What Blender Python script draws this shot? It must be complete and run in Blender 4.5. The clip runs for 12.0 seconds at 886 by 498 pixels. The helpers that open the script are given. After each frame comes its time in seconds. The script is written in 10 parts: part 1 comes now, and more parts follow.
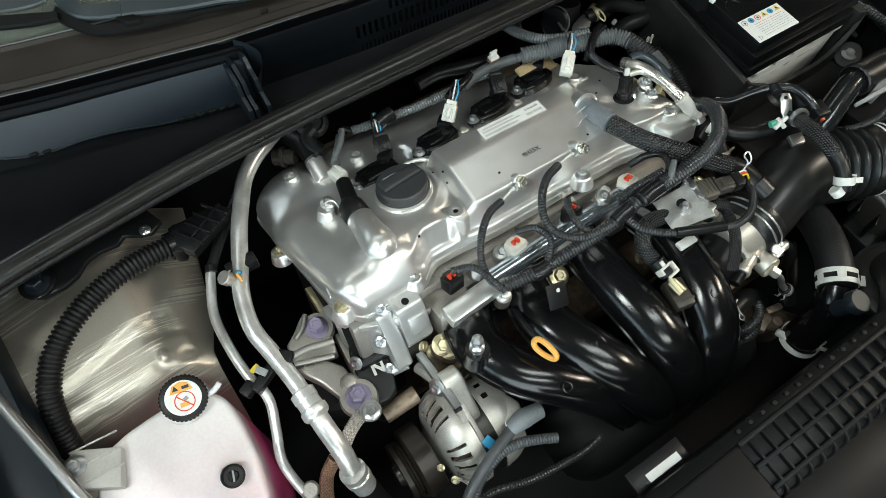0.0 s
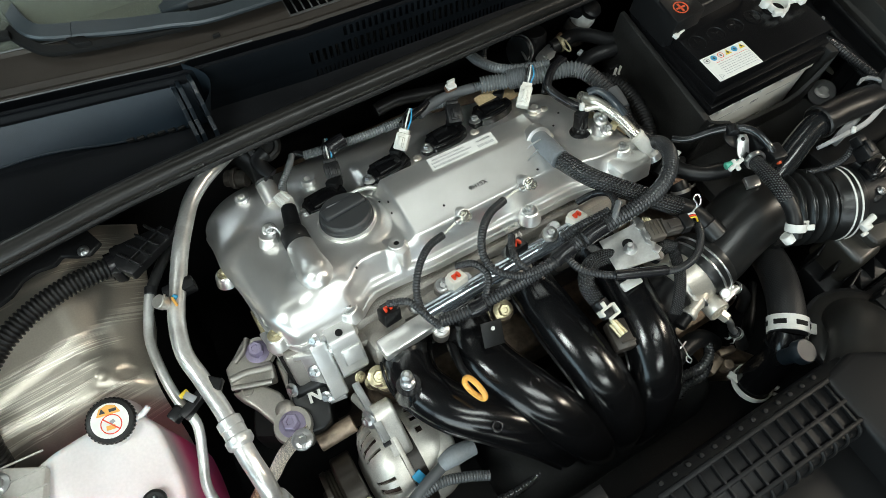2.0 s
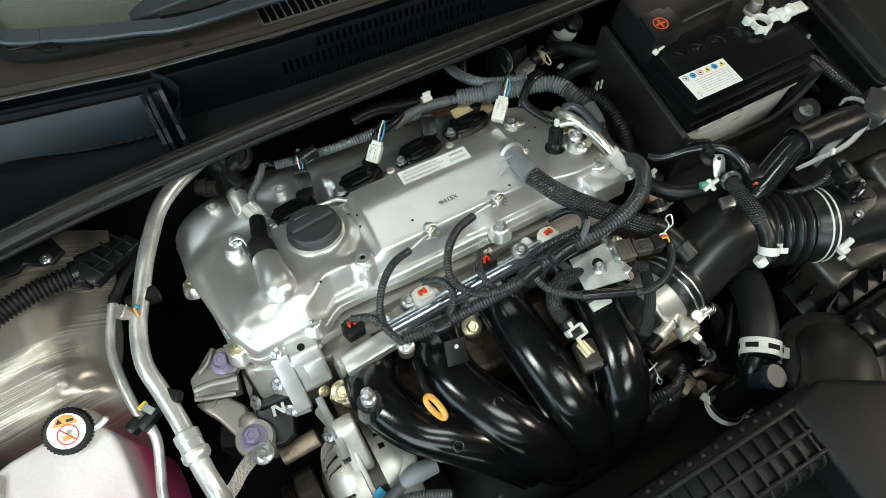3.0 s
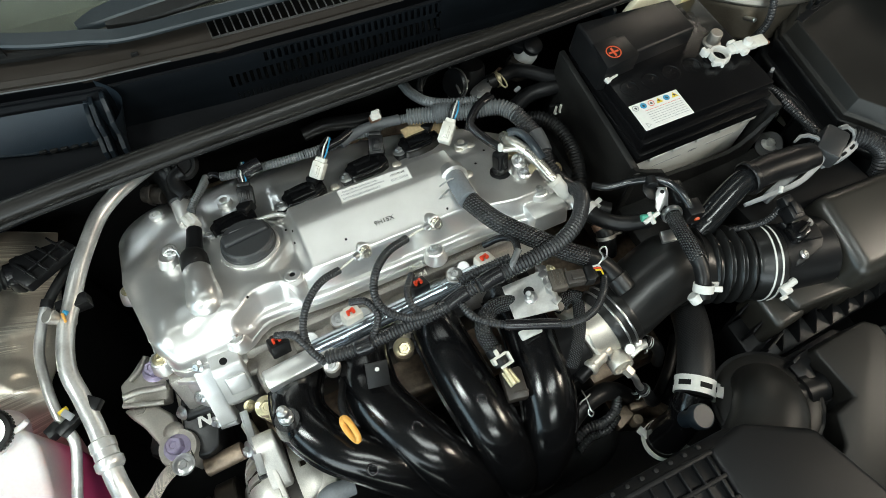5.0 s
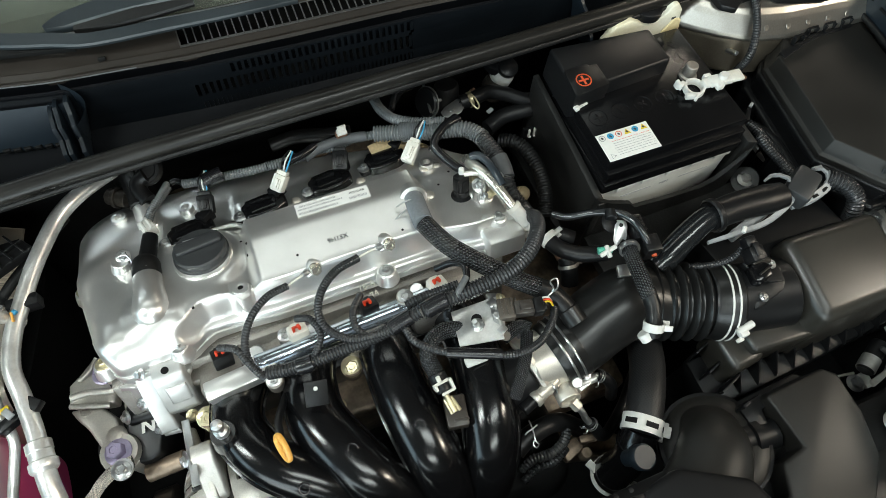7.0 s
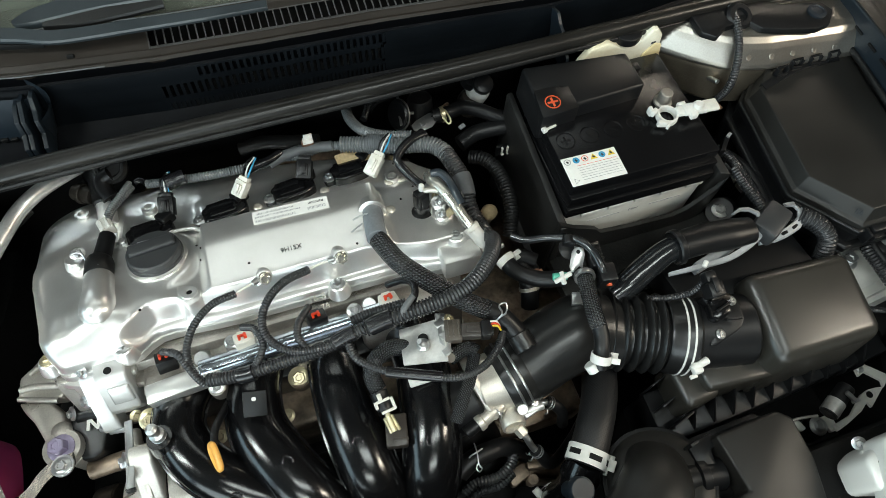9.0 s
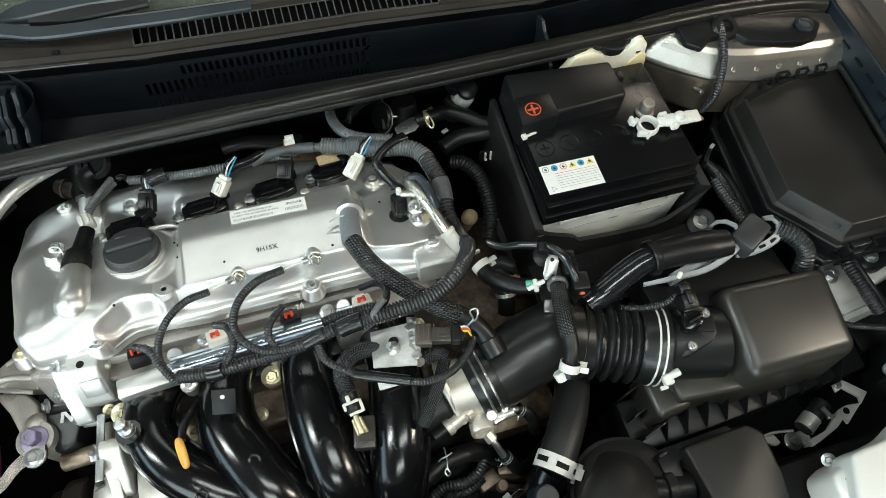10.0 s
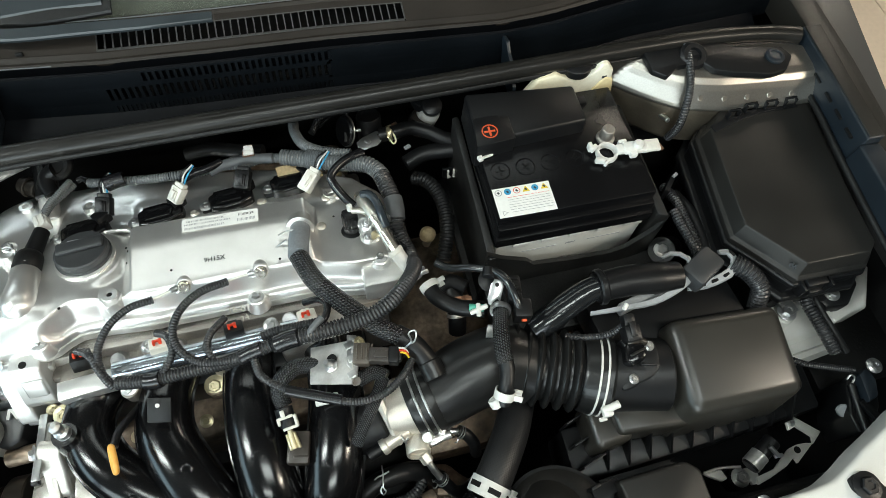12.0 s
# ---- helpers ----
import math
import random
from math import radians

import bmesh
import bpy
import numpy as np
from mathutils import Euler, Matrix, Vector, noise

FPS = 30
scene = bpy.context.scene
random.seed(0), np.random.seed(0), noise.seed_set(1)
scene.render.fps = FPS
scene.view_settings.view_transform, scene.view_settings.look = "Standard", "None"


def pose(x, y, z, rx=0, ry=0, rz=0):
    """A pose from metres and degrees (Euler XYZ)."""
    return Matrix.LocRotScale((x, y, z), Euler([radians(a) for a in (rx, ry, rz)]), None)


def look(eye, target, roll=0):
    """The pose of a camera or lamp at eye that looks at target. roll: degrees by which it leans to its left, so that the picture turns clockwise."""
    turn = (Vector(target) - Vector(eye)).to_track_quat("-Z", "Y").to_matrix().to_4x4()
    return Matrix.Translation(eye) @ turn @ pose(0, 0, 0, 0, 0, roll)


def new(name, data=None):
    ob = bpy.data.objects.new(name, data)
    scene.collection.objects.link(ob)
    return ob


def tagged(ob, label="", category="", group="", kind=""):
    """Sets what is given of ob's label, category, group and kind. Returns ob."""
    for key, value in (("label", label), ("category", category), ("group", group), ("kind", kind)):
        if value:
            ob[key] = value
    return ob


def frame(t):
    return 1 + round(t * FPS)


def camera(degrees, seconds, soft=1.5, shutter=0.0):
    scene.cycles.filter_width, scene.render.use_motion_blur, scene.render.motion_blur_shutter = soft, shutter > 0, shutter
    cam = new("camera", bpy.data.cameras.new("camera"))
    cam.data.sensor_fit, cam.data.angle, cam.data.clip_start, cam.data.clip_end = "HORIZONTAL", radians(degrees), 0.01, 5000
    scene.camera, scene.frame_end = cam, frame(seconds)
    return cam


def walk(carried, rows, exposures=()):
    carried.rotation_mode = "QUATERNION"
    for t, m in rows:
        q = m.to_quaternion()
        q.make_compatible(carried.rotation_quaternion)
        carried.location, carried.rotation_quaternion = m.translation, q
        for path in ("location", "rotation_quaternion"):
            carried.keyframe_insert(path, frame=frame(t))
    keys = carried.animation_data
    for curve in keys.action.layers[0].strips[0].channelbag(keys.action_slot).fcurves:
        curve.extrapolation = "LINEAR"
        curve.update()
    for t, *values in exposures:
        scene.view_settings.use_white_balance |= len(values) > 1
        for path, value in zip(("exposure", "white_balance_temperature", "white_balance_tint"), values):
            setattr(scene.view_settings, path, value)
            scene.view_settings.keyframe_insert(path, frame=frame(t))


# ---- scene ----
cam = camera(69.0, 12.0, soft=0.5)
PATH = [
    (0, (-0.3151, -0.4146, 1.4814), (0.2528, 0.3142, -0.2924), 4.96),
    (0.5, (-0.2929, -0.4188, 1.4874), (0.2688, 0.3126, -0.2873), 5.21),
    (1, (-0.2704, -0.4241, 1.4921), (0.2814, 0.3142, -0.2829), 5.17),
    (1.5, (-0.2458, -0.4289, 1.4968), (0.2916, 0.3191, -0.2785), 4.77),
    (2, (-0.221, -0.432, 1.4988), (0.3076, 0.3244, -0.2756), 4.71),
    (2.5, (-0.1965, -0.4353, 1.5008), (0.3259, 0.3272, -0.2729), 4.89),
    (3, (-0.1712, -0.4376, 1.502), (0.3414, 0.3282, -0.2731), 4.99),
    (5, (-0.0721, -0.4659, 1.5152), (0.3985, 0.3323, -0.2572), 4.95),
    (5.5, (-0.0516, -0.4677, 1.5159), (0.4104, 0.3373, -0.2557), 5.19),
    (6, (-0.0298, -0.4686, 1.5179), (0.4184, 0.3409, -0.2552), 5.27),
    (6.5, (-0.01, -0.4725, 1.5229), (0.4271, 0.3432, -0.2501), 5.41),
    (7, (0.0104, -0.4752, 1.5264), (0.4325, 0.3484, -0.2466), 5.34),
    (9, (0.0916, -0.4821, 1.5328), (0.4615, 0.363, -0.2418), 5.66),
    (9.5, (0.1109, -0.4862, 1.5353), (0.4691, 0.3646, -0.2389), 5.75),
    (10, (0.1316, -0.4919, 1.5395), (0.4774, 0.3625, -0.2355), 5.82),
    (10.5, (0.1531, -0.4931, 1.5456), (0.4875, 0.3602, -0.232), 6.01),
    (11, (0.1732, -0.4915, 1.5493), (0.4954, 0.366, -0.2286), 5.99),
    (11.5, (0.1958, -0.4905, 1.5519), (0.5039, 0.3701, -0.227), 5.89),
    (12, (0.2201, -0.4889, 1.5562), (0.5163, 0.37, -0.2256), 5.99),
]
walk(cam, [(t, look(eye, target, roll)) for t, eye, target, roll in PATH], [(0, -0.02), (3, 0.05), (6, 0.09), (9, 0.14), (12, 0.25)])

# ---- light: an unseen showroom lit through a glazed front, with lamp panels added in its ceiling ----
world = bpy.data.worlds.new("world")
scene.world = world
world.use_nodes = True
wn = world.node_tree.nodes
sky = wn.new("ShaderNodeTexSky")
sky.sky_type = "NISHITA"
sky.sun_disc = False
sky.sun_elevation, sky.sun_rotation = radians(40), radians(200)
world.node_tree.links.new(sky.outputs[0], wn["Background"].inputs[0])
wn["Background"].inputs[1].default_value = 0.1


def area_lamp(name, eye, target, sx, sy, watts, colour):
    data = bpy.data.lights.new(name, "AREA")
    data.shape, data.size, data.size_y, data.energy, data.color = "RECTANGLE", sx, sy, watts, colour
    ob = new(name, data)
    ob.matrix_world = look(eye, target)
    return ob


area_lamp("window_fill_light", (-2.6, -3.85, 1.75), (-1.2, 0.0, 1.2), 4.2, 2.3, 125, (0.82, 0.98, 1.0))
area_lamp("window_fill_light", (-4.85, -1.0, 1.75), (0.0, -0.5, 1.0), 3.0, 2.2, 62, (0.66, 0.92, 1.0))
# This rear window is added out of view to light the cover's crest.
area_lamp("window_fill_light", (-1.75, 3.90, 2.42), (-0.3, 0.0, 0.9), 3.6, 0.9, 36, (0.86, 0.99, 1.0))
# Lamps set out of view for highlights; the warm pair brightens the right side.
LAMPS = [(-1.8, -0.4, 41), (0.5, -1.0, 14), (-0.3, -2.0, 18), (-0.75, 0.95, 3.0), (0.45, 0.95, 3.0), (3.4, 2.4, 30), (2.9, -1.3, 58)]
for lx, ly, watts in LAMPS:
    area_lamp("ceiling_fill_light", (lx, ly, 2.86), (lx, ly, 0), 1.20, 0.30, watts, (0.91, 1.0, 0.97) if lx < 2 else (1.0, 0.90, 0.74))


# ---- materials ----
def material(name, colour, rough=0.5, metal=0.0, bump=0.0, grain=600.0, vary=0.12, rough_vary=0.08, stain=None, stain_scale=14.0, coat=0.0, spec=0.5):
    """Principled surface with fine relief and with mottling at two scales."""
    m = bpy.data.materials.new(name)
    m.use_nodes = True
    nt = m.node_tree
    n, l = nt.nodes, nt.links
    b = n["Principled BSDF"]
    b.inputs["Roughness"].default_value = rough
    b.inputs["Metallic"].default_value = metal
    b.inputs["Specular IOR Level"].default_value = spec
    b.inputs["Coat Weight"].default_value = coat
    b.inputs["Coat Roughness"].default_value = 0.12
    co = n.new("ShaderNodeTexCoord")
    big = n.new("ShaderNodeTexNoise")
    big.inputs["Scale"].default_value, big.inputs["Detail"].default_value = stain_scale, 6
    small = n.new("ShaderNodeTexNoise")
    small.inputs["Scale"].default_value, small.inputs["Detail"].default_value = grain, 3
    for t in (big, small):
        l.new(co.outputs["Object"], t.inputs["Vector"])
    ramp = n.new("ShaderNodeValToRGB")
    dark = stain or tuple(c * (1 - 2.2 * vary) for c in colour)
    ramp.color_ramp.elements[0].color = (*dark, 1)
    ramp.color_ramp.elements[1].color = (*(min(1, c * (1 + vary)) for c in colour), 1)
    ramp.color_ramp.elements[0].position, ramp.color_ramp.elements[1].position = 0.3, 0.62
    l.new(big.outputs[0], ramp.inputs[0])
    mix = n.new("ShaderNodeMix")
    mix.data_type, mix.blend_type = "RGBA", "MULTIPLY"
    mix.inputs[0].default_value = 0.35
    l.new(ramp.outputs[0], mix.inputs[6])
    l.new(small.outputs[1], mix.inputs[7])
    grey = n.new("ShaderNodeMapRange")
    grey.inputs[3].default_value, grey.inputs[4].default_value = rough - rough_vary, rough + rough_vary
    l.new(big.outputs[0], grey.inputs[0])
    l.new(grey.outputs[0], b.inputs["Roughness"])
    tint = n.new("ShaderNodeMapRange")
    tint.inputs[1].default_value, tint.inputs[2].default_value = 0.3, 0.7
    tint.inputs[3].default_value, tint.inputs[4].default_value = 1 - vary, 1 + vary
    l.new(small.outputs[0], tint.inputs[0])
    gain = n.new("ShaderNodeVectorMath")
    gain.operation = "SCALE"
    l.new(ramp.outputs[0], gain.inputs[0])
    l.new(tint.outputs[0], gain.inputs["Scale"])
    l.new(gain.outputs[0], b.inputs["Base Color"])
    n.remove(mix)
    if bump:
        bp = n.new("ShaderNodeBump")
        bp.inputs["Strength"].default_value, bp.inputs["Distance"].default_value = 1.0, bump
        l.new(small.outputs[0], bp.inputs["Height"])
        l.new(bp.outputs[0], b.inputs["Normal"])
    return m


def braided(name, colour, rough, scale=3.6, low=0.12, high=2.8, relief=0.0012, turns=(45, -45), mode="MAXIMUM"):
    """Woven sleeve: two sets of strands over the unrolled tube, with glints and gap shade in the colour."""
    m = material(name, colour, rough)
    n, l = m.node_tree.nodes, m.node_tree.links
    uv = n.new("ShaderNodeUVMap")
    heights = []
    for turn in turns:
        mp = n.new("ShaderNodeMapping")
        mp.inputs["Rotation"].default_value = (0, 0, radians(turn))
        w = n.new("ShaderNodeTexWave")
        w.inputs["Scale"].default_value = scale
        l.new(uv.outputs[0], mp.inputs[0])
        l.new(mp.outputs[0], w.inputs["Vector"])
        heights.append(w)
    mx = n.new("ShaderNodeMath")
    mx.operation = mode
    l.new(heights[0].outputs[1], mx.inputs[0])
    l.new(heights[1].outputs[1], mx.inputs[1])
    bp = n.new("ShaderNodeBump")
    bp.inputs["Strength"].default_value, bp.inputs["Distance"].default_value = 1.0, relief
    b = n["Principled BSDF"]
    # Base colour rises on the strands as painted glints and falls between them.
    lift = n.new("ShaderNodeMapRange")
    lift.inputs[1].default_value, lift.inputs[2].default_value = 0.55 if mode == "MAXIMUM" else 0.12, 1.0
    lift.inputs[3].default_value, lift.inputs[4].default_value = low, high
    l.new(mx.outputs[0], lift.inputs[0])
    gain = n.new("ShaderNodeVectorMath")
    gain.operation = "SCALE"
    l.new(b.inputs["Base Color"].links[0].from_socket, gain.inputs[0])
    l.new(lift.outputs[0], gain.inputs["Scale"])
    l.new(gain.outputs[0], b.inputs["Base Color"])
    l.new(mx.outputs[0], bp.inputs["Height"])
    l.new(bp.outputs[0], n["Principled BSDF"].inputs["Normal"])
    return m


M_CAST = material("cast_aluminium", (0.90, 0.89, 0.87), 0.32, 0.86, 0.00008, 1000, 0.05, 0.06, (0.76, 0.75, 0.72), 11)
M_CAST_DARK = material("rough_cast_aluminium", (0.42, 0.40, 0.37), 0.48, 0.85, 0.0005, 500, 0.12, 0.1, (0.24, 0.21, 0.18), 16)
M_STEEL = material("zinc_plated_steel", (0.58, 0.585, 0.585), 0.30, 0.95, 0.0, 400, 0.06, 0.06)
M_GOLD = material("yellow_zinc_steel", (0.66, 0.58, 0.38), 0.32, 0.8, 0.0, 400, 0.08, 0.06)
M_ALU = material("drawn_aluminium_pipe", (0.78, 0.775, 0.755), 0.31, 0.74, 0.0002, 300, 0.06, 0.08, (0.52, 0.50, 0.47), 30)
M_CASTGREY = material("grey_cast_aluminium", (0.70, 0.705, 0.70), 0.40, 0.78, 0.00012, 900, 0.07, 0.08, (0.60, 0.60, 0.59), 14)
M_WARMCAST = material("warm_cast_aluminium", (0.78, 0.74, 0.66), 0.40, 0.70, 0.0002, 700, 0.08, 0.08, (0.60, 0.56, 0.49), 14)
M_ALTCAST = material("dull_cast_aluminium", (0.74, 0.715, 0.66), 0.42, 0.75, 0.00012, 700, 0.10, 0.08, (0.42, 0.39, 0.35), 20)
M_STAMPED = material("phosphated_steel", (0.49, 0.46, 0.415), 0.40, 0.75, 0.0002, 500, 0.08, 0.06, None, 20)
M_PURPLE = material("violet_chromate_bolt", (0.42, 0.37, 0.52), 0.38, 0.7, 0.0, 400, 0.06)
M_BLACK = material("black_moulded_plastic", (0.0060, 0.0062, 0.0068), 0.36, 0, 0.00010, 1400, 0.1, 0.05, None, 14, 0, 0.36)
M_LIDPLASTIC = material("grained_black_plastic", (0.0150, 0.0143, 0.0130), 0.40, 0, 0.00015, 1300, 0.1, 0.05, None, 14, 0, 0.34)
# Paler copy of the lid plastic; light on the filter lid is in its colour.
M_AIRLID = material("brightened_grained_plastic", (0.0245, 0.0228, 0.0192), 0.30, 0, 0.00008, 1300, 0.12, 0.06, (0.0190, 0.0180, 0.0155), 9, 0, 0.55)
M_DUCT = material("glossed_duct_rubber", (0.0105, 0.0105, 0.0102), 0.31, 0, 0.0001, 500, 0.12, 0.06, (0.0075, 0.0075, 0.0075), 16, 0, 0.48)
M_TRAY = material("coarse_grained_plastic", (0.014, 0.0138, 0.0132), 0.46, 0, 0.0004, 420, 0.35, 0.08, None, 14, 0, 0.34)
M_GLOSS = material("glossy_black_nylon", (0.0045, 0.0045, 0.0050), 0.175, 0, 0.00002, 1500, 0.1, 0.03, None, 14, 0, 0.50)
M_BATT = material("battery_black", (0.0045, 0.0045, 0.005), 0.26, 0, 0.00003, 1200, 0.1, 0.04, None, 14, 0, 0.26)
M_RUBBER = material("black_rubber", (0.0080, 0.0080, 0.0080), 0.44, 0, 0.0002, 500, 0.15, 0.08, None, 14, 0, 0.34)
M_HOSE = material("rubber_hose", (0.0080, 0.0080, 0.0084), 0.38, 0, 0.0001, 500, 0.12, 0.06, None, 14, 0, 0.34)
M_CORR = material("black_corrugated_conduit", (0.024, 0.0245, 0.026), 0.26, 0, 0.0, 300, 0.15, 0.05)
M_GREYCORR = material("grey_corrugated_conduit", (0.115, 0.122, 0.125), 0.26, 0, 0.0, 300, 0.12, 0.06)
M_TAPE = material("vinyl_tape", (0.008, 0.008, 0.009), 0.25, 0, 0.0003, 150, 0.1, 0.06)
M_GREYTAPE = material("grey_tape", (0.075, 0.080, 0.084), 0.5, 0, 0.0004, 120, 0.1, 0.06)
M_GREYRUB = material("grey_rubber_boot", (0.19, 0.205, 0.22), 0.42, 0, 0.0002, 300, 0.1, 0.05)
M_KNIT = braided("knitted_hose", (0.0110, 0.0110, 0.0115), 0.44, 4.0, 0.92, 1.08, 0.00014)
M_BRAID = braided("braided_sleeve", (0.020, 0.0205, 0.0215), 0.26, 1.7, 0.22, 5.0, 0.0016, (0, 62), "MULTIPLY")
M_WHITE = material("white_plastic", (0.68, 0.67, 0.63), 0.4, 0, 0.0, 200, 0.05)
M_GRILLE = material("matt_intake_plastic", (0.0058, 0.0060, 0.0065), 0.42, 0, 0.00012, 1200, 0.1, 0.05, None, 14, 0, 0.22)
M_IVORY = material("ivory_connector", (0.72, 0.70, 0.63), 0.42, 0, 0.0, 200, 0.06)
M_GREYPL = material("grey_connector", (0.30, 0.31, 0.32), 0.42, 0, 0.0, 200, 0.08)
M_ORANGE = material("orange_plastic", (0.84, 0.42, 0.09), 0.35, 0, 0.0, 200, 0.06)
M_RED = material("red_plastic", (0.72, 0.06, 0.02), 0.35, 0, 0.0, 200, 0.06)
M_ORANGERED = material("orange_red_print", (0.62, 0.09, 0.025), 0.5, 0, 0.0, 200, 0.06)
M_BLUE = material("blue_wire", (0.04, 0.30, 0.52), 0.4, 0, 0.0, 200, 0.06)
M_YELLOW = material("yellow_tape", (0.75, 0.55, 0.03), 0.45, 0, 0.0, 200, 0.06)
M_GREEN = material("green_plastic", (0.08, 0.38, 0.27), 0.4, 0, 0.0, 200, 0.06)
M_PAPER = material("label_paper", (0.80, 0.80, 0.77), 0.4, 0, 0.0, 200, 0.03)
M_INK = material("black_print", (0.03, 0.03, 0.035), 0.5, 0, 0.0, 200, 0.05)
M_INKGREY = material("grey_print", (0.34, 0.34, 0.35), 0.5, 0, 0.0, 200, 0.05)
M_STAMP = material("stamped_ink", (0.05, 0.05, 0.05), 0.5, 0.3, 0.0, 200, 0.1)
M_CARDBOARD = material("tan_insulation", (0.42, 0.31, 0.17), 0.7, 0, 0.0004, 300, 0.15)
M_RUST = material("copper_braid", (0.30, 0.17, 0.11), 0.45, 0.7, 0.0008, 260, 0.2)
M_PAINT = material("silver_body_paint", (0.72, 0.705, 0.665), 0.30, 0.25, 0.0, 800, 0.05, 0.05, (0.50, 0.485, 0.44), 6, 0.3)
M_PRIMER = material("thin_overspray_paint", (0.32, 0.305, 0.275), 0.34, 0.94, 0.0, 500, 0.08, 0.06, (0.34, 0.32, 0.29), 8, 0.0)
M_WHITEPAINT = material("pearl_white_paint", (0.74, 0.73, 0.69), 0.3, 0.1, 0.0, 800, 0.03, 0.04, None, 5, 0.6)
M_TRIM = material("slate_grey_trim", (0.0090, 0.0140, 0.0195), 0.38, 0, 0.00012, 900, 0.1, 0.05)
M_COWL = material("cowl_plastic", (0.0036, 0.0042, 0.0054), 0.45, 0, 0.0002, 1000, 0.12, 0.05, None, 14, 0, 0.10)
# Near-black for underbody parts, also painted-in shade of holes, slots and deep gaps.
M_DARK = material("underbody_and_shade_black", (0.005, 0.005, 0.005), 0.7, 0, 0.0004, 200, 0.2, 0.08, None, 14, 0, 0.25)
M_BLOCK = material("engine_block_iron", (0.25, 0.19, 0.14), 0.45, 0.7, 0.0008, 120, 0.3, 0.1, (0.10, 0.078, 0.058), 24)
M_CASE = material("translucent_battery_case", (0.72, 0.71, 0.66), 0.4, 0, 0.0, 300, 0.04)
M_AMBER = material("aged_translucent_bottle", (0.74, 0.62, 0.36), 0.4, 0, 0.0, 300, 0.05, 0.05, (0.60, 0.42, 0.16), 10)
M_BOTTLE = material("ivory_translucent_bottle", (0.78, 0.75, 0.62), 0.4, 0, 0.0, 300, 0.05, 0.05, (0.74, 0.66, 0.46), 10)


def tank_plastic():
    """Milky tank whose lower part shows the pink coolant inside."""
    m = material("milky_tank_plastic", (0.80, 0.765, 0.755), 0.34, 0, 0.0, 300, 0.04)
    n, l = m.node_tree.nodes, m.node_tree.links
    b = n["Principled BSDF"]
    geo = n.new("ShaderNodeNewGeometry")
    sep = n.new("ShaderNodeSeparateXYZ")
    l.new(geo.outputs["Position"], sep.inputs[0])
    rng = n.new("ShaderNodeMapRange")
    rng.inputs[1].default_value, rng.inputs[2].default_value = 0.772, 0.672
    rng.interpolation_type = "SMOOTHSTEP"
    l.new(sep.outputs[2], rng.inputs[0])
    mix = n.new("ShaderNodeMix")
    mix.data_type = "RGBA"
    mix.inputs[7].default_value = (0.62, 0.08, 0.24, 1)
    l.new(b.inputs["Base Color"].links[0].from_socket, mix.inputs[6])
    l.new(rng.outputs[0], mix.inputs[0])
    l.new(mix.outputs[2], b.inputs["Base Color"])
    b.inputs["Subsurface Weight"].default_value = 0.6
    b.inputs["Subsurface Radius"].default_value = (0.02, 0.016, 0.014)
    b.inputs["Subsurface Scale"].default_value = 0.5
    return m


M_TANK = tank_plastic()


STREAK = 8


def scratched_metal():
    """Overspray-painted apron with long waxy brush marks; its pale reflection is painted in with them."""
    m = material("waxed_apron_metal", (0.46, 0.42, 0.355), 0.30, 0.74, 0.0, 500, 0.05, 0.04, (0.42, 0.385, 0.33), 5, 0.12)
    n, l = m.node_tree.nodes, m.node_tree.links
    b = n["Principled BSDF"]
    co = n.new("ShaderNodeTexCoord")
    mp = n.new("ShaderNodeMapping")
    mp.inputs["Rotation"].default_value = (0, 0, radians(STREAK))
    mp.inputs["Scale"].default_value = (0.16, 0.0016, 0.3)
    mp.vector_type = "TEXTURE"
    ns = n.new("ShaderNodeTexNoise")
    ns.inputs["Scale"].default_value, ns.inputs["Detail"].default_value, ns.inputs["Distortion"].default_value = 1.0, 4, 0.0
    mask = n.new("ShaderNodeTexNoise")
    mask.inputs["Scale"].default_value, mask.inputs["Detail"].default_value = 11.0, 2
    l.new(co.outputs["Object"], mp.inputs[0])
    l.new(mp.outputs[0], ns.inputs["Vector"])
    wide = n.new("ShaderNodeMapping")
    wide.inputs["Rotation"].default_value = (0, 0, radians(STREAK))
    wide.inputs["Scale"].default_value = (2.2, 0.45, 1)
    wide.vector_type = "TEXTURE"
    l.new(co.outputs["Object"], wide.inputs[0])
    l.new(wide.outputs[0], mask.inputs["Vector"])
    r1 = n.new("ShaderNodeMapRange")
    r1.inputs[1].default_value, r1.inputs[2].default_value = 0.50, 0.60
    l.new(ns.outputs[0], r1.inputs[0])
    r2 = n.new("ShaderNodeMapRange")
    r2.inputs[1].default_value, r2.inputs[2].default_value = 0.50, 0.55
    l.new(mask.outputs[0], r2.inputs[0])
    ml = n.new("ShaderNodeMath")
    ml.operation = "MULTIPLY"
    l.new(r1.outputs[0], ml.inputs[0])
    l.new(r2.outputs[0], ml.inputs[1])
    # The pale mix colours the brush marks and paints in the sheet's bright reflection.
    mix = n.new("ShaderNodeMix")
    mix.data_type = "RGBA"
    mix.inputs[7].default_value = (0.78, 0.74, 0.645, 1)
    l.new(b.inputs["Base Color"].links[0].from_socket, mix.inputs[6])
    l.new(ml.outputs[0], mix.inputs[0])
    l.new(mix.outputs[2], b.inputs["Base Color"])
    bp = n.new("ShaderNodeBump")
    bp.inputs["Distance"].default_value = 0.00012
    l.new(ml.outputs[0], bp.inputs["Height"])
    l.new(bp.outputs[0], b.inputs["Normal"])
    return m


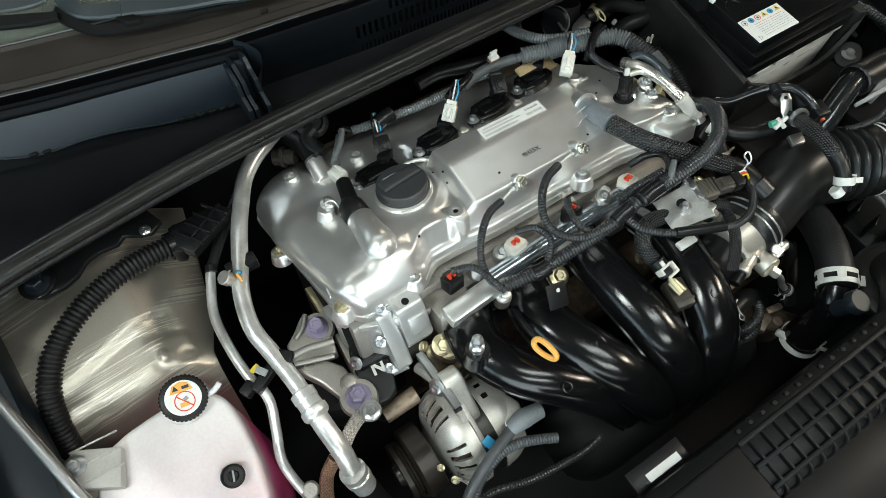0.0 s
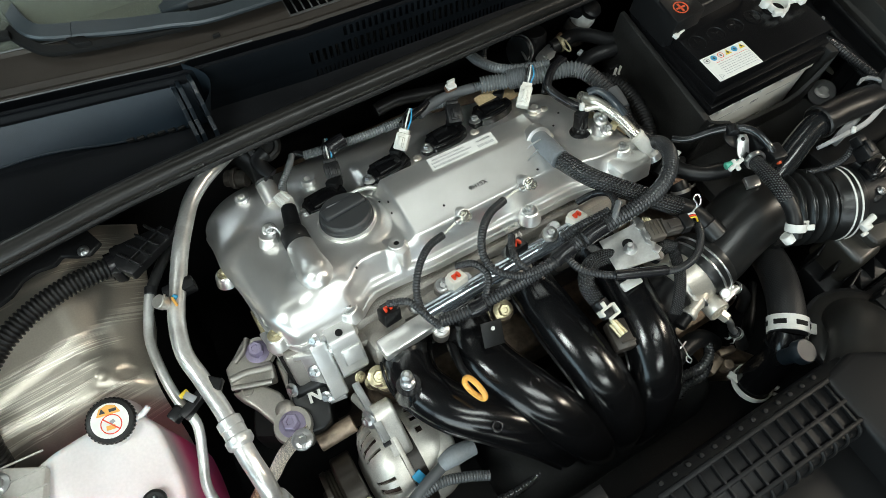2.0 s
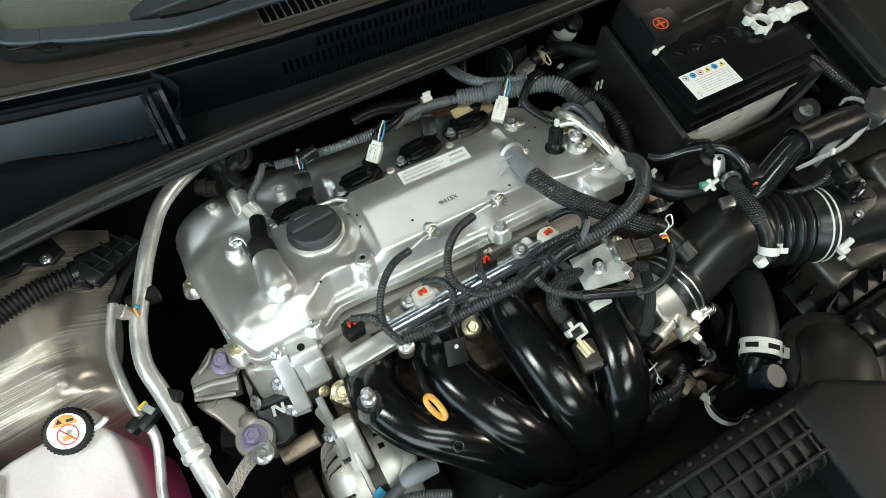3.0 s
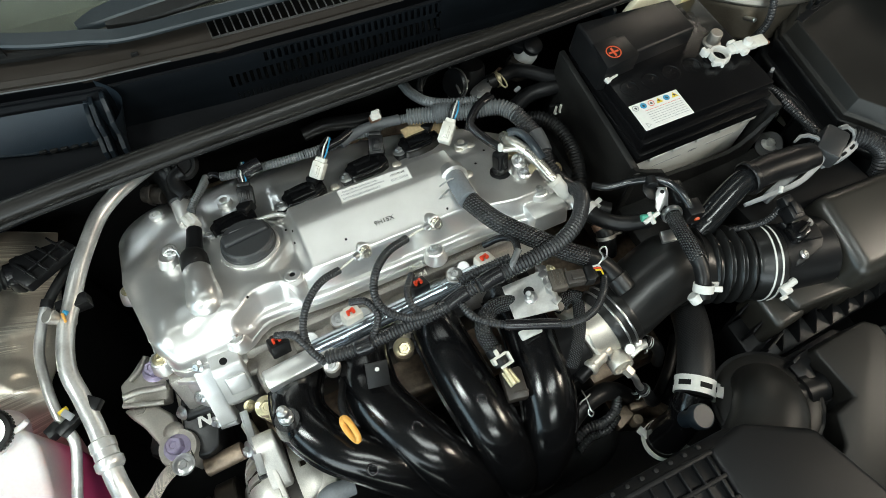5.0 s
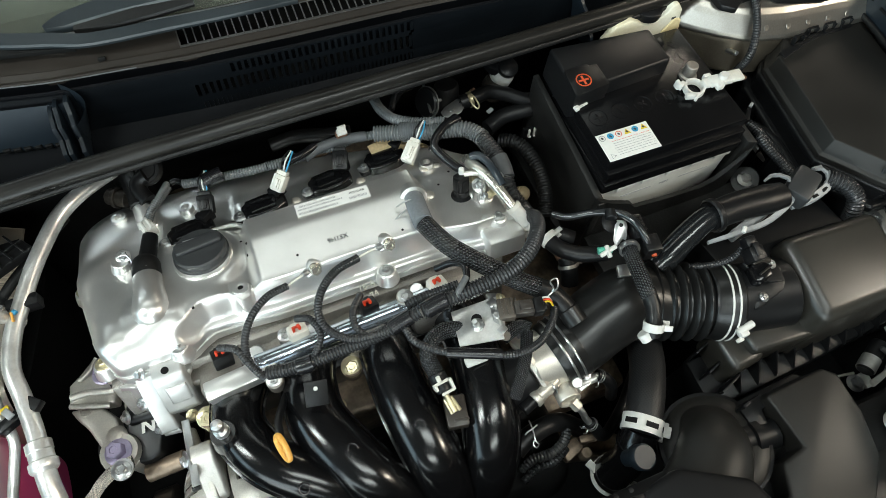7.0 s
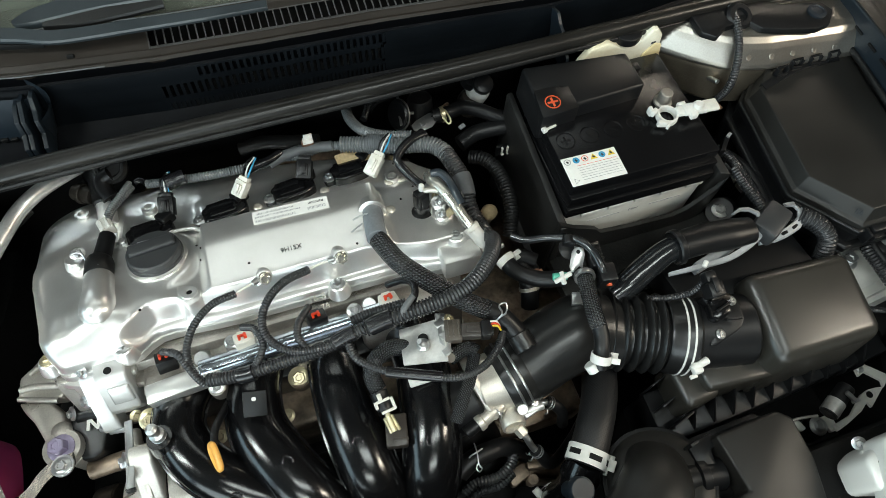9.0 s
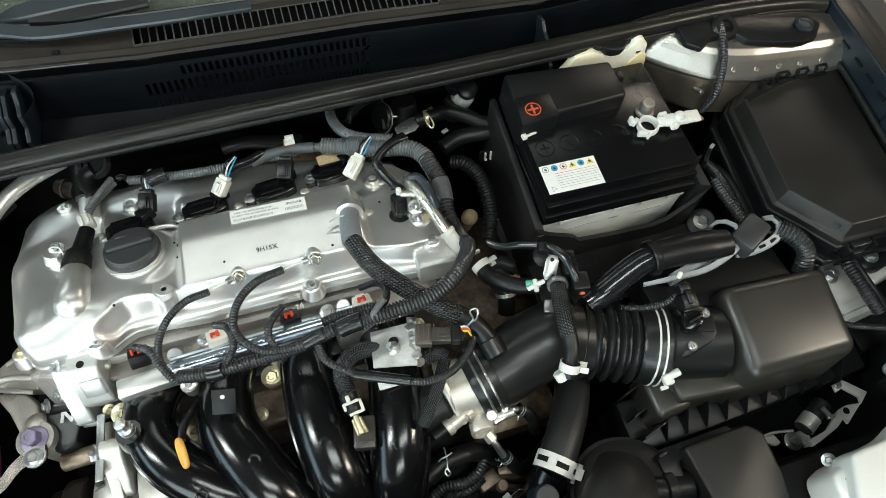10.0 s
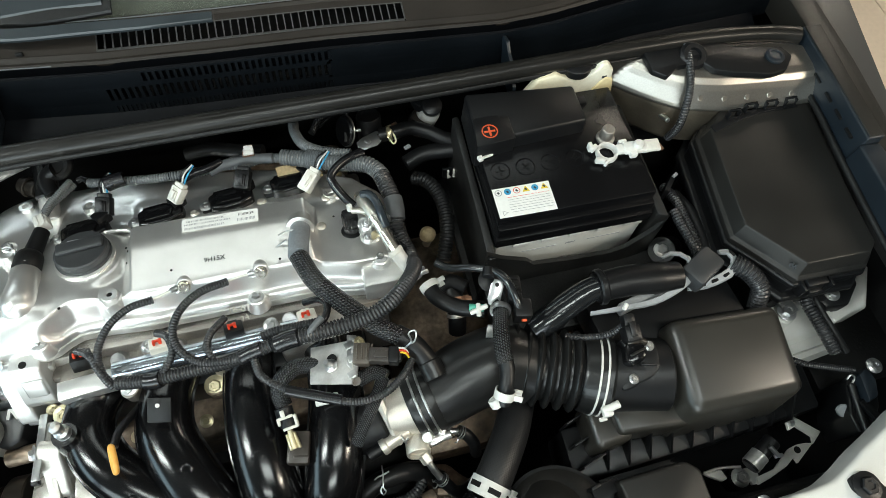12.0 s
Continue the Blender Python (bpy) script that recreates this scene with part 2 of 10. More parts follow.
M_APRON = scratched_metal()


def glass():
    m = bpy.data.materials.new("windscreen_glass")
    m.use_nodes = True
    b = m.node_tree.nodes["Principled BSDF"]
    b.inputs["Base Color"].default_value = (0.46, 0.50, 0.43, 1)
    b.inputs["Transmission Weight"].default_value = 0.85
    b.inputs["Roughness"].default_value = 0.03
    return m


M_GLASS = glass()

# ---- shaping tools ----
BASE = {}


def thing(name, label, category, base, group="", kind=""):
    """An empty at the base of a thing; its parts are modelled in world metres."""
    ob = new(name)
    ob.empty_display_size = 0.02
    ob.location = base
    BASE[name if ob.name == name else ob.name] = Vector(base)
    return tagged(ob, label, category, group, kind)


def hang(ob, parent, m=None):
    if parent is not None:
        ob.parent = parent
        if parent.data is None:
            ob.matrix_parent_inverse = Matrix.Translation(-Vector(parent.location))
        else:
            ob.matrix_parent_inverse = parent.matrix_basis.inverted()
    if m is not None:
        ob.matrix_basis = m
    return ob


def raw(name, verts, faces, mat, parent=None, label="", sharp=38, uvs=None):
    me = bpy.data.meshes.new(name)
    me.from_pydata([tuple(v) for v in verts], [], faces)
    if uvs is not None:
        layer = me.uv_layers.new()
        for k, uv in enumerate(uvs):
            layer.data[k].uv = uv
    me.materials.append(mat)
    me.polygons.foreach_set("use_smooth", [True] * len(me.polygons))
    me.set_sharp_from_angle(angle=radians(sharp))
    ob = new(name, me)
    hang(ob, parent)
    return tagged(ob, label) if label else ob


def part(name, bm, mat, parent=None, label="", sharp=38):
    me = bpy.data.meshes.new(name)
    bmesh.ops.recalc_face_normals(bm, faces=bm.faces)
    bm.to_mesh(me)
    bm.free()
    me.materials.append(mat)
    me.polygons.foreach_set("use_smooth", [True] * len(me.polygons))
    me.set_sharp_from_angle(angle=radians(sharp))
    ob = new(name, me)
    hang(ob, parent)
    return tagged(ob, label) if label else ob


def piece(name, me, m, parent, label=""):
    """One more object on shared mesh data."""
    ob = hang(new(name, me), parent, m)
    return tagged(ob, label) if label else ob


def join(*bms):
    """Merge bmeshes into the first one."""
    first = bms[0]
    for b in bms[1:]:
        me = bpy.data.meshes.new("tmp")
        b.to_mesh(me)
        b.free()
        first.from_mesh(me)
        bpy.data.meshes.remove(me)
    return first


def box(c, s, bevel=0.002, m=None, seg=2, taper=1.0):
    """Bevelled box: centre, full sizes; taper scales the top."""
    bm = bmesh.new()
    bmesh.ops.create_cube(bm, size=1)
    for v in bm.verts:
        k = taper if v.co.z > 0 else 1
        v.co = Vector((v.co.x * s[0] * k, v.co.y * s[1] * k, v.co.z * s[2]))
    if bevel:
        bmesh.ops.bevel(bm, geom=list(bm.edges), offset=bevel, segments=seg, profile=0.5, affect="EDGES")
    bm.transform(Matrix.Translation(c) @ (m or Matrix()))
    return bm


def prism(outline, z0, z1, bevel=0.002, m=None, seg=2, shrink=0.0, tops=None):
    """Plate or block over a plan outline, with optional draft (shrink) and a sloped top (tops: heights)."""
    bm = bmesh.new()
    n = len(outline)
    cx, cy = sum(p[0] for p in outline) / n, sum(p[1] for p in outline) / n
    low = [bm.verts.new((p[0], p[1], z0)) for p in outline]
    top = [bm.verts.new((p[0] + (cx - p[0]) * shrink, p[1] + (cy - p[1]) * shrink, tops[k] if tops else z1)) for k, p in enumerate(outline)]
    bm.faces.new(low[::-1])
    cap = bm.faces.new(top)
    for k in range(n):
        bm.faces.new((low[k], low[(k + 1) % n], top[(k + 1) % n], top[k]))
    bm.normal_update()
    if bevel:
        edges = list(cap.edges) + [e for e in bm.edges if len({v in low for v in e.verts}) == 2]
        bmesh.ops.bevel(bm, geom=edges, offset=bevel, segments=seg, profile=0.5, affect="EDGES", clamp_overlap=True)
    if m:
        bm.transform(m)
    return bm


def axis(p, q, spin=0.0):
    """A pose at p whose z runs towards q."""
    d = Vector(q) - Vector(p)
    return Matrix.Translation(p) @ d.to_track_quat("Z", "Y").to_matrix().to_4x4() @ Matrix.Rotation(spin, 4, "Z")


def lathe(profile, m=None, n=24):
    """A turned shape from (radius, height) pairs round z."""
    bm = bmesh.new()
    rings = []
    for r, h in profile:
        if r < 1e-6:
            rings.append([bm.verts.new((0, 0, h))])
        else:
            rings.append([bm.verts.new((r * math.cos(6.28319 * k / n), r * math.sin(6.28319 * k / n), h)) for k in range(n)])
    for a, b in zip(rings, rings[1:]):
        for k in range(n):
            q = [a[k % len(a)], a[(k + 1) % len(a)], b[(k + 1) % len(b)], b[k % len(b)]]
            q = list(dict.fromkeys(q))
            if len(q) > 2:
                bm.faces.new(q)
    closed = math.dist(profile[0], profile[-1]) < 1e-7
    for ring, flip in ((rings[0], True), (rings[-1], False)):
        if len(ring) > 2 and not closed:
            bm.faces.new(ring[::-1] if flip else ring)
    if closed:
        bmesh.ops.remove_doubles(bm, verts=list(bm.verts), dist=1e-7)
    if m:
        bm.transform(m)
    return bm


def rod(p, q, r, n=20, edge=0.0008, r2=None):
    """A round bar from p to q with softened ends."""
    h = (Vector(q) - Vector(p)).length
    s = r if r2 is None else r2
    return lathe([(0, 0), (r - edge, 0), (r, edge), (s, h - edge), (s - edge, h), (0, h)], axis(p, q), n)


def spline(pts, step):
    """Points along a smooth curve through pts, about step apart, with the fraction along it."""
    p = [Vector(v) for v in pts]
    if len(p) == 2:
        p = [p[0], (p[0] + p[1]) / 2, p[1]]
    p = [2 * p[0] - p[1]] + p + [2 * p[-1] - p[-2]]
    fine, frac = [], []
    for k in range(1, len(p) - 2):
        a, b, c, d = p[k - 1:k + 3]
        for j in range(24):
            t = j / 24
            fine.append(0.5 * (2 * b + (c - a) * t + (2 * a - 5 * b + 4 * c - d) * t * t + (3 * b - a - 3 * c + d) * t ** 3))
            frac.append(k - 1 + t)
    fine.append(p[-2])
    frac.append(len(p) - 3)
    arc = np.r_[0, np.cumsum([(fine[k + 1] - fine[k]).length for k in range(len(fine) - 1)])]
    count = max(2, int(round(arc[-1] / step)) + 1)
    s = np.linspace(0, arc[-1], count)
    xyz = np.array([tuple(v) for v in fine])
    out = np.stack([np.interp(s, arc, xyz[:, k]) for k in range(3)], 1)
    return out, np.interp(s, arc, frac), arc[-1]


def sweep(pts, r, n=12, step=0.006, rib=0.0, depth=0.20, flat=1.0, up=(0, 0, 1), caps=True):
    """A tube along a smooth curve. r: one radius or one for each point. rib: the pitch of its corrugation. flat: height to width."""
    if rib:
        rib *= 0.86
        step = rib / 5
    line, frac, length = spline(pts, step)
    radii = np.interp(frac, range(len(r)), r) if isinstance(r, (list, tuple)) else np.full(len(line), r)
    if rib:
        pat = np.array([0.97, 1.0, 0.97, 1 - depth, 1 - depth])
        radii = radii * pat[np.arange(len(line)) % 5]
    tan = np.gradient(line, axis=0)
    tan /= np.linalg.norm(tan, axis=1)[:, None]
    side = np.cross(tan[0], up)
    if np.linalg.norm(side) < 0.1:
        side = np.cross(tan[0], (1, 0, 0.3))
    side /= np.linalg.norm(side)
    ang = np.arange(n) * 2 * np.pi / n
    verts, faces, uvs = [], [], []
    for k in range(len(line)):
        side = side - tan[k] * (side @ tan[k])
        side /= np.linalg.norm(side)
        over = np.cross(side, tan[k])
        verts.append(line[k] + radii[k] * (np.cos(ang)[:, None] * side + flat * np.sin(ang)[:, None] * over))
    verts = np.concatenate(verts)
    rings = len(line)
    around = 6.28319 * float(np.mean(radii))
    for k in range(rings - 1):
        v0, v1 = (k * length / (rings - 1)) / around * 4, ((k + 1) * length / (rings - 1)) / around * 4
        for j in range(n):
            faces.append((k * n + j, k * n + (j + 1) % n, (k + 1) * n + (j + 1) % n, (k + 1) * n + j))
            uvs += [(4 * j / n, v0), (4 * (j + 1) / n, v0), (4 * (j + 1) / n, v1), (4 * j / n, v1)]
    if caps:
        faces.append(tuple(range(n - 1, -1, -1)))
        faces.append(tuple((rings - 1) * n + j for j in range(n)))
        uvs += [(0, 0)] * (2 * n)
    return verts, faces, uvs


def tube(name, pts, r, mat, parent=None, label="", **kw):
    if kw.get("rib"):
        kw["n"] = max(20, kw.get("n", 12))
    v, f, uv = sweep(pts, r, **kw)
    return raw(name, v, f, mat, parent, label, 70 if kw.get("rib") else 50, uv)


def tube_bm(pts, r, **kw):
    v, f, _ = sweep(pts, r, **kw)
    bm = bmesh.new()
    vs = [bm.verts.new(p) for p in v]
    for q in f:
        bm.faces.new([vs[k] for k in q])
    return bm


def single(name, pts, r, mat, label, category, group="", **kw):
    """A tube that is a thing of its own."""
    ob = tube(name, pts, r, mat, None, label, **kw)
    return tagged(ob, label, category, group)


def sheet(fn, nu, nv, thick=0.0):
    """A grid surface: fn(a, b) gives a place for a, b in 0..1."""
    verts = [fn(i / nu, j / nv) for i in range(nu + 1) for j in range(nv + 1)]
    w = nv + 1
    faces = [(i * w + j, (i + 1) * w + j, (i + 1) * w + j + 1, i * w + j + 1) for i in range(nu) for j in range(nv)]
    if thick:
        k = len(verts)
        verts = verts + [(v[0], v[1], v[2] - thick) for v in verts]
        faces = faces + [tuple(q + k for q in f[::-1]) for f in faces]
        ring = [i * w for i in range(nu + 1)] + [nu * w + j for j in range(1, nv + 1)] + [i * w + nv for i in range(nu - 1, -1, -1)] + [j for j in range(nv - 1, 0, -1)]
        for a, b in zip(ring, ring[1:] + ring[:1]):
            faces.append((b, a, a + k, b + k))
    return verts, faces


def smooth(a, b, x):
    t = min(1.0, max(0.0, (x - a) / (b - a)))
    return t * t * (3 - 2 * t)


def hex_bolt(r=0.0055, h=0.006, flange=1.65):
    """A flanged hexagon head, base at the origin."""
    bm = lathe([(0, 0), (r * flange, 0), (r * flange, 0.0012), (r * 1.08, 0.0026), (0, 0.0026)], None, 20)
    hx = lathe([(0, 0.002), (r, 0.002), (r, h - 0.0012), (r * 0.86, h), (r * 0.5, h), (r * 0.42, h - 0.0012), (0, h - 0.0012)], None, 6)
    return join(bm, hx)


def mesh_of(bm, name, mat, sharp=30):
    me = bpy.data.meshes.new(name)
    bmesh.ops.recalc_face_normals(bm, faces=bm.faces)
    bm.to_mesh(me)
    bm.free()
    me.materials.append(mat)
    me.polygons.foreach_set("use_smooth", [True] * len(me.polygons))
    me.set_sharp_from_angle(angle=radians(sharp))
    return me


BOLT = mesh_of(hex_bolt(), "bolt", M_STEEL)
BOLT_GOLD = mesh_of(hex_bolt(), "bolt", M_GOLD)
BOLT_BIG = mesh_of(hex_bolt(0.0098, 0.016, 1.55), "bolt", M_PURPLE)
BOLT_SMALL = mesh_of(hex_bolt(0.004, 0.004), "screw", M_STEEL)

# the engine leans back: its own frame has x along the crank, y to the rear, z out of the cover
ENGINE = Matrix.Translation((0, 0, 0.8)) @ Matrix.Rotation(radians(-15), 4, "X")


def eng(u, v, w):
    return ENGINE @ Vector((u, v, w))


def at_eng(u, v, w, spin=0.0, tilt=0.0):
    return ENGINE @ Matrix.Translation((u, v, w)) @ Matrix.Rotation(tilt, 4, "X") @ Matrix.Rotation(spin, 4, "Z")


def stand(p, spin=0.0, lean=(0, 0, 1)):
    """A pose at p with z along lean."""
    return Matrix.Translation(p) @ Vector(lean).to_track_quat("Z", "Y").to_matrix().to_4x4() @ Matrix.Rotation(spin, 4, "Z")


def band(name, p, q, r, width, mat, parent=None, label="", lug=True):
    """A spring hose clamp: a band round the axis p-q with two ears."""
    m = axis(p, q)
    bm = lathe([(r, 0), (r + 0.0012, 0), (r + 0.0012, width), (r, width), (r, 0)], m, 28)
    if lug:
        e = join(box((0, 0, 0), (0.009, 0.0022, width * 1.25), 0.0006, Matrix.Translation((r + 0.0045, -0.005, width / 2))), box((0, 0, 0), (0.010, 0.0022, width * 0.7), 0.0006, Matrix.Translation((r + 0.005, 0.005, width / 2))))
        e.transform(m)
        bm = join(bm, e)
    return part(name, bm, mat, parent, label)

# ---- the place: showroom floor, walls, ceiling ----
def slab(name, c, s, mat, label, category="wall", bevel=0.0):
    return tagged(part(name, box(c, s, bevel), mat), label, category, kind="structure")


M_WALL = material("painted_wall", (0.22, 0.22, 0.225), 0.7, 0, 0.0004, 120, 0.04)
M_CEIL = material("ceiling_board", (0.055, 0.056, 0.058), 0.8, 0, 0.0004, 90, 0.04)
M_TILE = material("beige_floor_tile", (0.66, 0.55, 0.43), 0.32, 0, 0.0, 60, 0.04, 0.05, (0.60, 0.50, 0.39), 2.2)
M_GROUT = material("tile_grout", (0.42, 0.36, 0.29), 0.8, 0, 0.0, 60, 0.06)
slab("floor", (0, 0, -0.055), (10, 8, 0.1), M_GROUT, "showroom floor under beige tiles", "floor")
slab("wall_east", (5.05, 0, 1.5), (0.1, 8, 3.1), M_WALL, "plain painted showroom wall")
slab("ceiling", (0, 0, 3.05), (10.2, 8.2, 0.1), M_CEIL, "plain dark showroom ceiling", "ceiling")
for n_, c_, s_ in (("wall_south", (0, -4.05, 0.28), (10.2, 0.1, 0.66)), ("wall_south_top", (0, -4.05, 3.0), (10.2, 0.1, 0.1)), ("wall_south_side", (2.6, -4.05, 1.78), (5.0, 0.1, 2.34)),
                   ("wall_north", (0, 4.05, 0.95), (10.2, 0.1, 2.0)), ("wall_north_top", (0, 4.05, 2.95), (10.2, 0.1, 0.2)), ("wall_north_side", (2.65, 4.05, 2.40), (4.9, 0.1, 0.9)), ("wall_north_corner", (-4.4, 4.05, 2.40), (1.4, 0.1, 0.9)),
                   ("wall_west", (-5.05, 0, 0.28), (0.1, 8, 0.66)), ("wall_west_top", (-5.05, 0, 3.0), (0.1, 8, 0.1)), ("wall_west_side", (-5.05, 2.3, 1.78), (0.1, 3.4, 2.34))):
    slab(n_, c_, s_, M_WALL, "plain painted showroom wall with a wide window")
TILE = mesh_of(box((0, 0, 0), (0.596, 0.596, 0.008), 0.0015, None, 1), "tile", M_TILE)
floor_ob = bpy.data.objects["floor"]
for i in range(-8, 8):
    for j in range(-6, 7):
        piece("tile", TILE, Matrix.Translation((i * 0.6 + 0.1, j * 0.6 + 0.2, -0.001)), floor_ob)
lampmesh = mesh_of(box((0, 0, 0), (1.26, 0.36, 0.05), 0.006), "housing", M_WHITE)
for lx, ly, watts in LAMPS:
    t_ = thing("ceiling_lamp", "white recessed ceiling lamp panel, lit, added out of view", "lamp", (lx, ly, 2.97), "ceiling lamps")
    piece("housing", lampmesh, Matrix.Translation((lx, ly, 2.965)), t_)

# ---- the car: body shell round the engine bay ----
FLOORPAN = thing("car_body", "dark painted car body shell round the open engine bay", "car body", (0.2, 0.2, 0.0), kind="structure")
part("underfloor", box((0.20, -0.2, 0.235), (1.8, 1.3, 0.02), 0.004), M_DARK, FLOORPAN, "black underfloor panel")
part("firewall", box((0.20, 0.235, 0.54), (1.8, 0.02, 0.59), 0.003), M_DARK, FLOORPAN, "black sound-deadened firewall")
part("front_panel", box((0.22, -0.72, 0.45), (1.5, 0.02, 0.5), 0.003), M_DARK, FLOORPAN, "black front panel behind the bumper")
part("inner_wing", box((-0.62, -0.2, 0.50), (0.02, 1.1, 0.52), 0.003), M_DARK, FLOORPAN, "dark inner wing")
part("inner_wing", box((1.0, -0.2, 0.48), (0.02, 1.1, 0.5), 0.003), M_DARK, FLOORPAN, "dark inner wing")


def fender(side):
    """Outer wing: a curved sheet along the bay's side, falling away outwards."""
    x0 = -0.655 if side < 0 else 0.955

    def fn(a, b):
        y = 0.75 - 1.6 * a
        top = 0.90 - 0.10 * smooth(0.0, -0.9, y) * 1.0 + 0.02 * math.sin(a * 3.0)
        x = x0 + side * (0.055 * smooth(0.0, 0.45, b) * 1.2 + 0.05 * b)
        z = top - 0.015 - 0.02 * b - 0.60 * max(0.0, b - 0.45) ** 1.3
        if side > 0:
            x = 0.955 + 0.235 * min(max(y, -0.12), 0.5) + 0.055 * smooth(0.0, 0.45, b) + 0.012 * b
            z = 0.882 - 0.010 * b - 0.9 * max(0.0, b - 0.45) ** 1.3
        return (x, y, z)
    v, f = sheet(fn, 28, 18, 0.0)
    return raw("fender", v, f, M_PAINTDARK, FLOORPAN, "dark grey outer wing panel")


M_PAINTDARK = material("dark_grey_body_paint", (0.085, 0.083, 0.080), 0.3, 0.3, 0.0, 900, 0.05, 0.03, None, 4, 0.7)
fender(-1)
fender(1)


# ---- cowl ----
COWL = thing("windscreen_cowl", "black plastic windscreen cowl with ventilation slots below the windscreen", "cowl", (0.2, 0.15, 0.86))


def seal_y(x):
    return float(np.interp(x, (-0.62, -0.5, -0.4, -0.3, -0.2, 0.0, 0.2, 0.4, 0.6, 0.78, 0.88, 0.94, 1.0), (0.012, 0.035, 0.047, 0.057, 0.063, 0.066, 0.068, 0.071, 0.076, 0.078, 0.066, 0.045, 0.02)))


def wall_y(x):
    """Where the slotted upright wall of the cowl stands."""
    return float(np.interp(x, (-0.62, -0.48, -0.4, -0.28, -0.2, -0.04, 0.1, 0.25, 0.49, 0.56, 0.70, 0.98), (0.250, 0.222, 0.203, 0.180, 0.164, 0.147, 0.140, 0.135, 0.118, 0.122, 0.145, 0.160)))


def cowl_strip(name, rows, x0, x1, mat, label="", curve=seal_y):
    """A long strip along a curve of the cowl; rows of (offset behind the curve, height)."""
    def fn(a, b):
        x = x0 + (x1 - x0) * a
        k = b * (len(rows) - 1)
        i = min(int(k), len(rows) - 2)
        t = k - i
        return (x, curve(x) + rows[i][0] * (1 - t) + rows[i + 1][0] * t, rows[i][1] * (1 - t) + rows[i + 1][1] * t)
    v, f = sheet(fn, 60, len(rows) - 1, 0.003)
    return raw(name, v, f, mat, COWL, label, 25)


cowl_strip("front_lip", [(-0.012, 0.884), (-0.010, 0.889), (0.012, 0.889), (0.018, 0.872), (0.020, 0.848)], -0.60, 0.905, M_COWL)
v_, f_ = sheet(lambda a, b: (-0.60 + 1.51 * a, (seal_y(-0.60 + 1.51 * a) + 0.019) * (1 - b) + (wall_y(-0.60 + 1.51 * a) - 0.0005) * b, 0.846 - 0.010 * math.sin(math.pi * b)), 60, 6, 0.003)
raw("trough", v_, f_, M_COWL, COWL)
M_TOPBAND = material("smoked_cowl_top", (0.026, 0.0215, 0.018), 0.46, 0, 0.0001, 700, 0.1, 0.05, None, 14, 0, 0.2)
cowl_strip("wall_edge", [(0.012, 0.905), (0.016, 0.906), (0.018, 0.885), (0.032, 0.880), (0.033, 0.902)], -0.60, 0.98, M_COWL, "", wall_y)
cowl_strip("rear_lip", [(0.033, 0.902), (0.036, 0.905), (0.041, 0.9035), (0.048, 0.907), (0.050, 0.907)], -0.60, 1.0, M_TOPBAND, "brown-black cowl top edge", wall_y)
cowl_strip("rear_band", [(0.080, 0.9125), (0.090, 0.914), (0.094, 0.917), (0.100, 0.916)], -0.60, 1.0, M_TOPBAND, "", wall_y)


def slotted(name, x0, x1, off0, z0, off1, z1, count, solid, mat, parent, rim=0.16):
    """A strip with a row of real slots cut through it."""
    verts, faces = [], []
    pitch = (x1 - x0) / count

    def add(xa, xb, ta, tb):
        k = len(verts)
        for d in (0.0, 0.004):
            for x, t in ((xa, ta), (xb, ta), (xb, tb), (xa, tb)):
                verts.append((x, wall_y(x) + off0 + (off1 - off0) * t + d, z0 + (z1 - z0) * t - d * 0.4))
        faces.extend([(k, k + 1, k + 2, k + 3), (k + 4, k + 7, k + 6, k + 5), (k, k + 4, k + 5, k + 1), (k + 1, k + 5, k + 6, k + 2), (k + 2, k + 6, k + 7, k + 3), (k + 3, k + 7, k + 4, k)])
    for k in range(count):
        add(x0 + k * pitch, x0 + (k + 1) * pitch, 0.0, rim)
        add(x0 + k * pitch, x0 + (k + 1) * pitch, 1 - rim, 1.0)
    for k in range(count + 1):
        add(x0 + k * pitch, x0 + (k + solid) * pitch, rim, 1 - rim)
    ob = raw(name, verts, faces, mat, parent, "", 20)
    return tagged(ob, kind="stuff")


def plain(name, x0, x1, off0, z0, off1, z1, mat=None):
    def fn(a, b):
        x = x0 + (x1 - x0) * a
        return (x, wall_y(x) + off0 + (off1 - off0) * b, z0 + (z1 - z0) * b)
    v, f = sheet(fn, 40, 1, 0.003)
    return raw(name, v, f, mat or M_COWL, COWL, "", 20)


M_WALLPANEL = material("cowl_wall_plastic", (0.0045, 0.0060, 0.0078), 0.34, 0, 0.0002, 1000, 0.12, 0.05, None, 14, 0, 0.28)
ROWS_Z = ((0.838, 0.0, 0.858, 0.0035, 48, 0.5, -0.042, 0.245), (0.860, 0.004, 0.886, 0.0085, 33, 0.45, -0.046, 0.245), (0.886, 0.0085, 0.905, 0.012, 28, 0.45, 0.004, 0.248))
for z0_, o0_, z1_, o1_, n_, s_, xa_, xb_ in ROWS_Z:
    slotted("slotted_strip", xa_, xb_, o0_, z0_, o1_, z1_, n_, s_, M_WALLPANEL, COWL)
    plain("wall_panel", -0.186, xa_, o0_, z0_, o1_, z1_, M_WALLPANEL)
    plain("wall_panel", xb_ + 0.0045, 0.98, o0_, z0_, o1_, z1_, M_WALLPANEL)
plain("wall_panel", -0.186, 0.98, 0.0035, 0.858, 0.004, 0.860, M_WALLPANEL)
M_SIDEPANEL = material("slate_side_panel", (0.0085, 0.0145, 0.0215), 0.38, 0, 0.0002, 1000, 0.12, 0.05, None, 14, 0, 0.4)


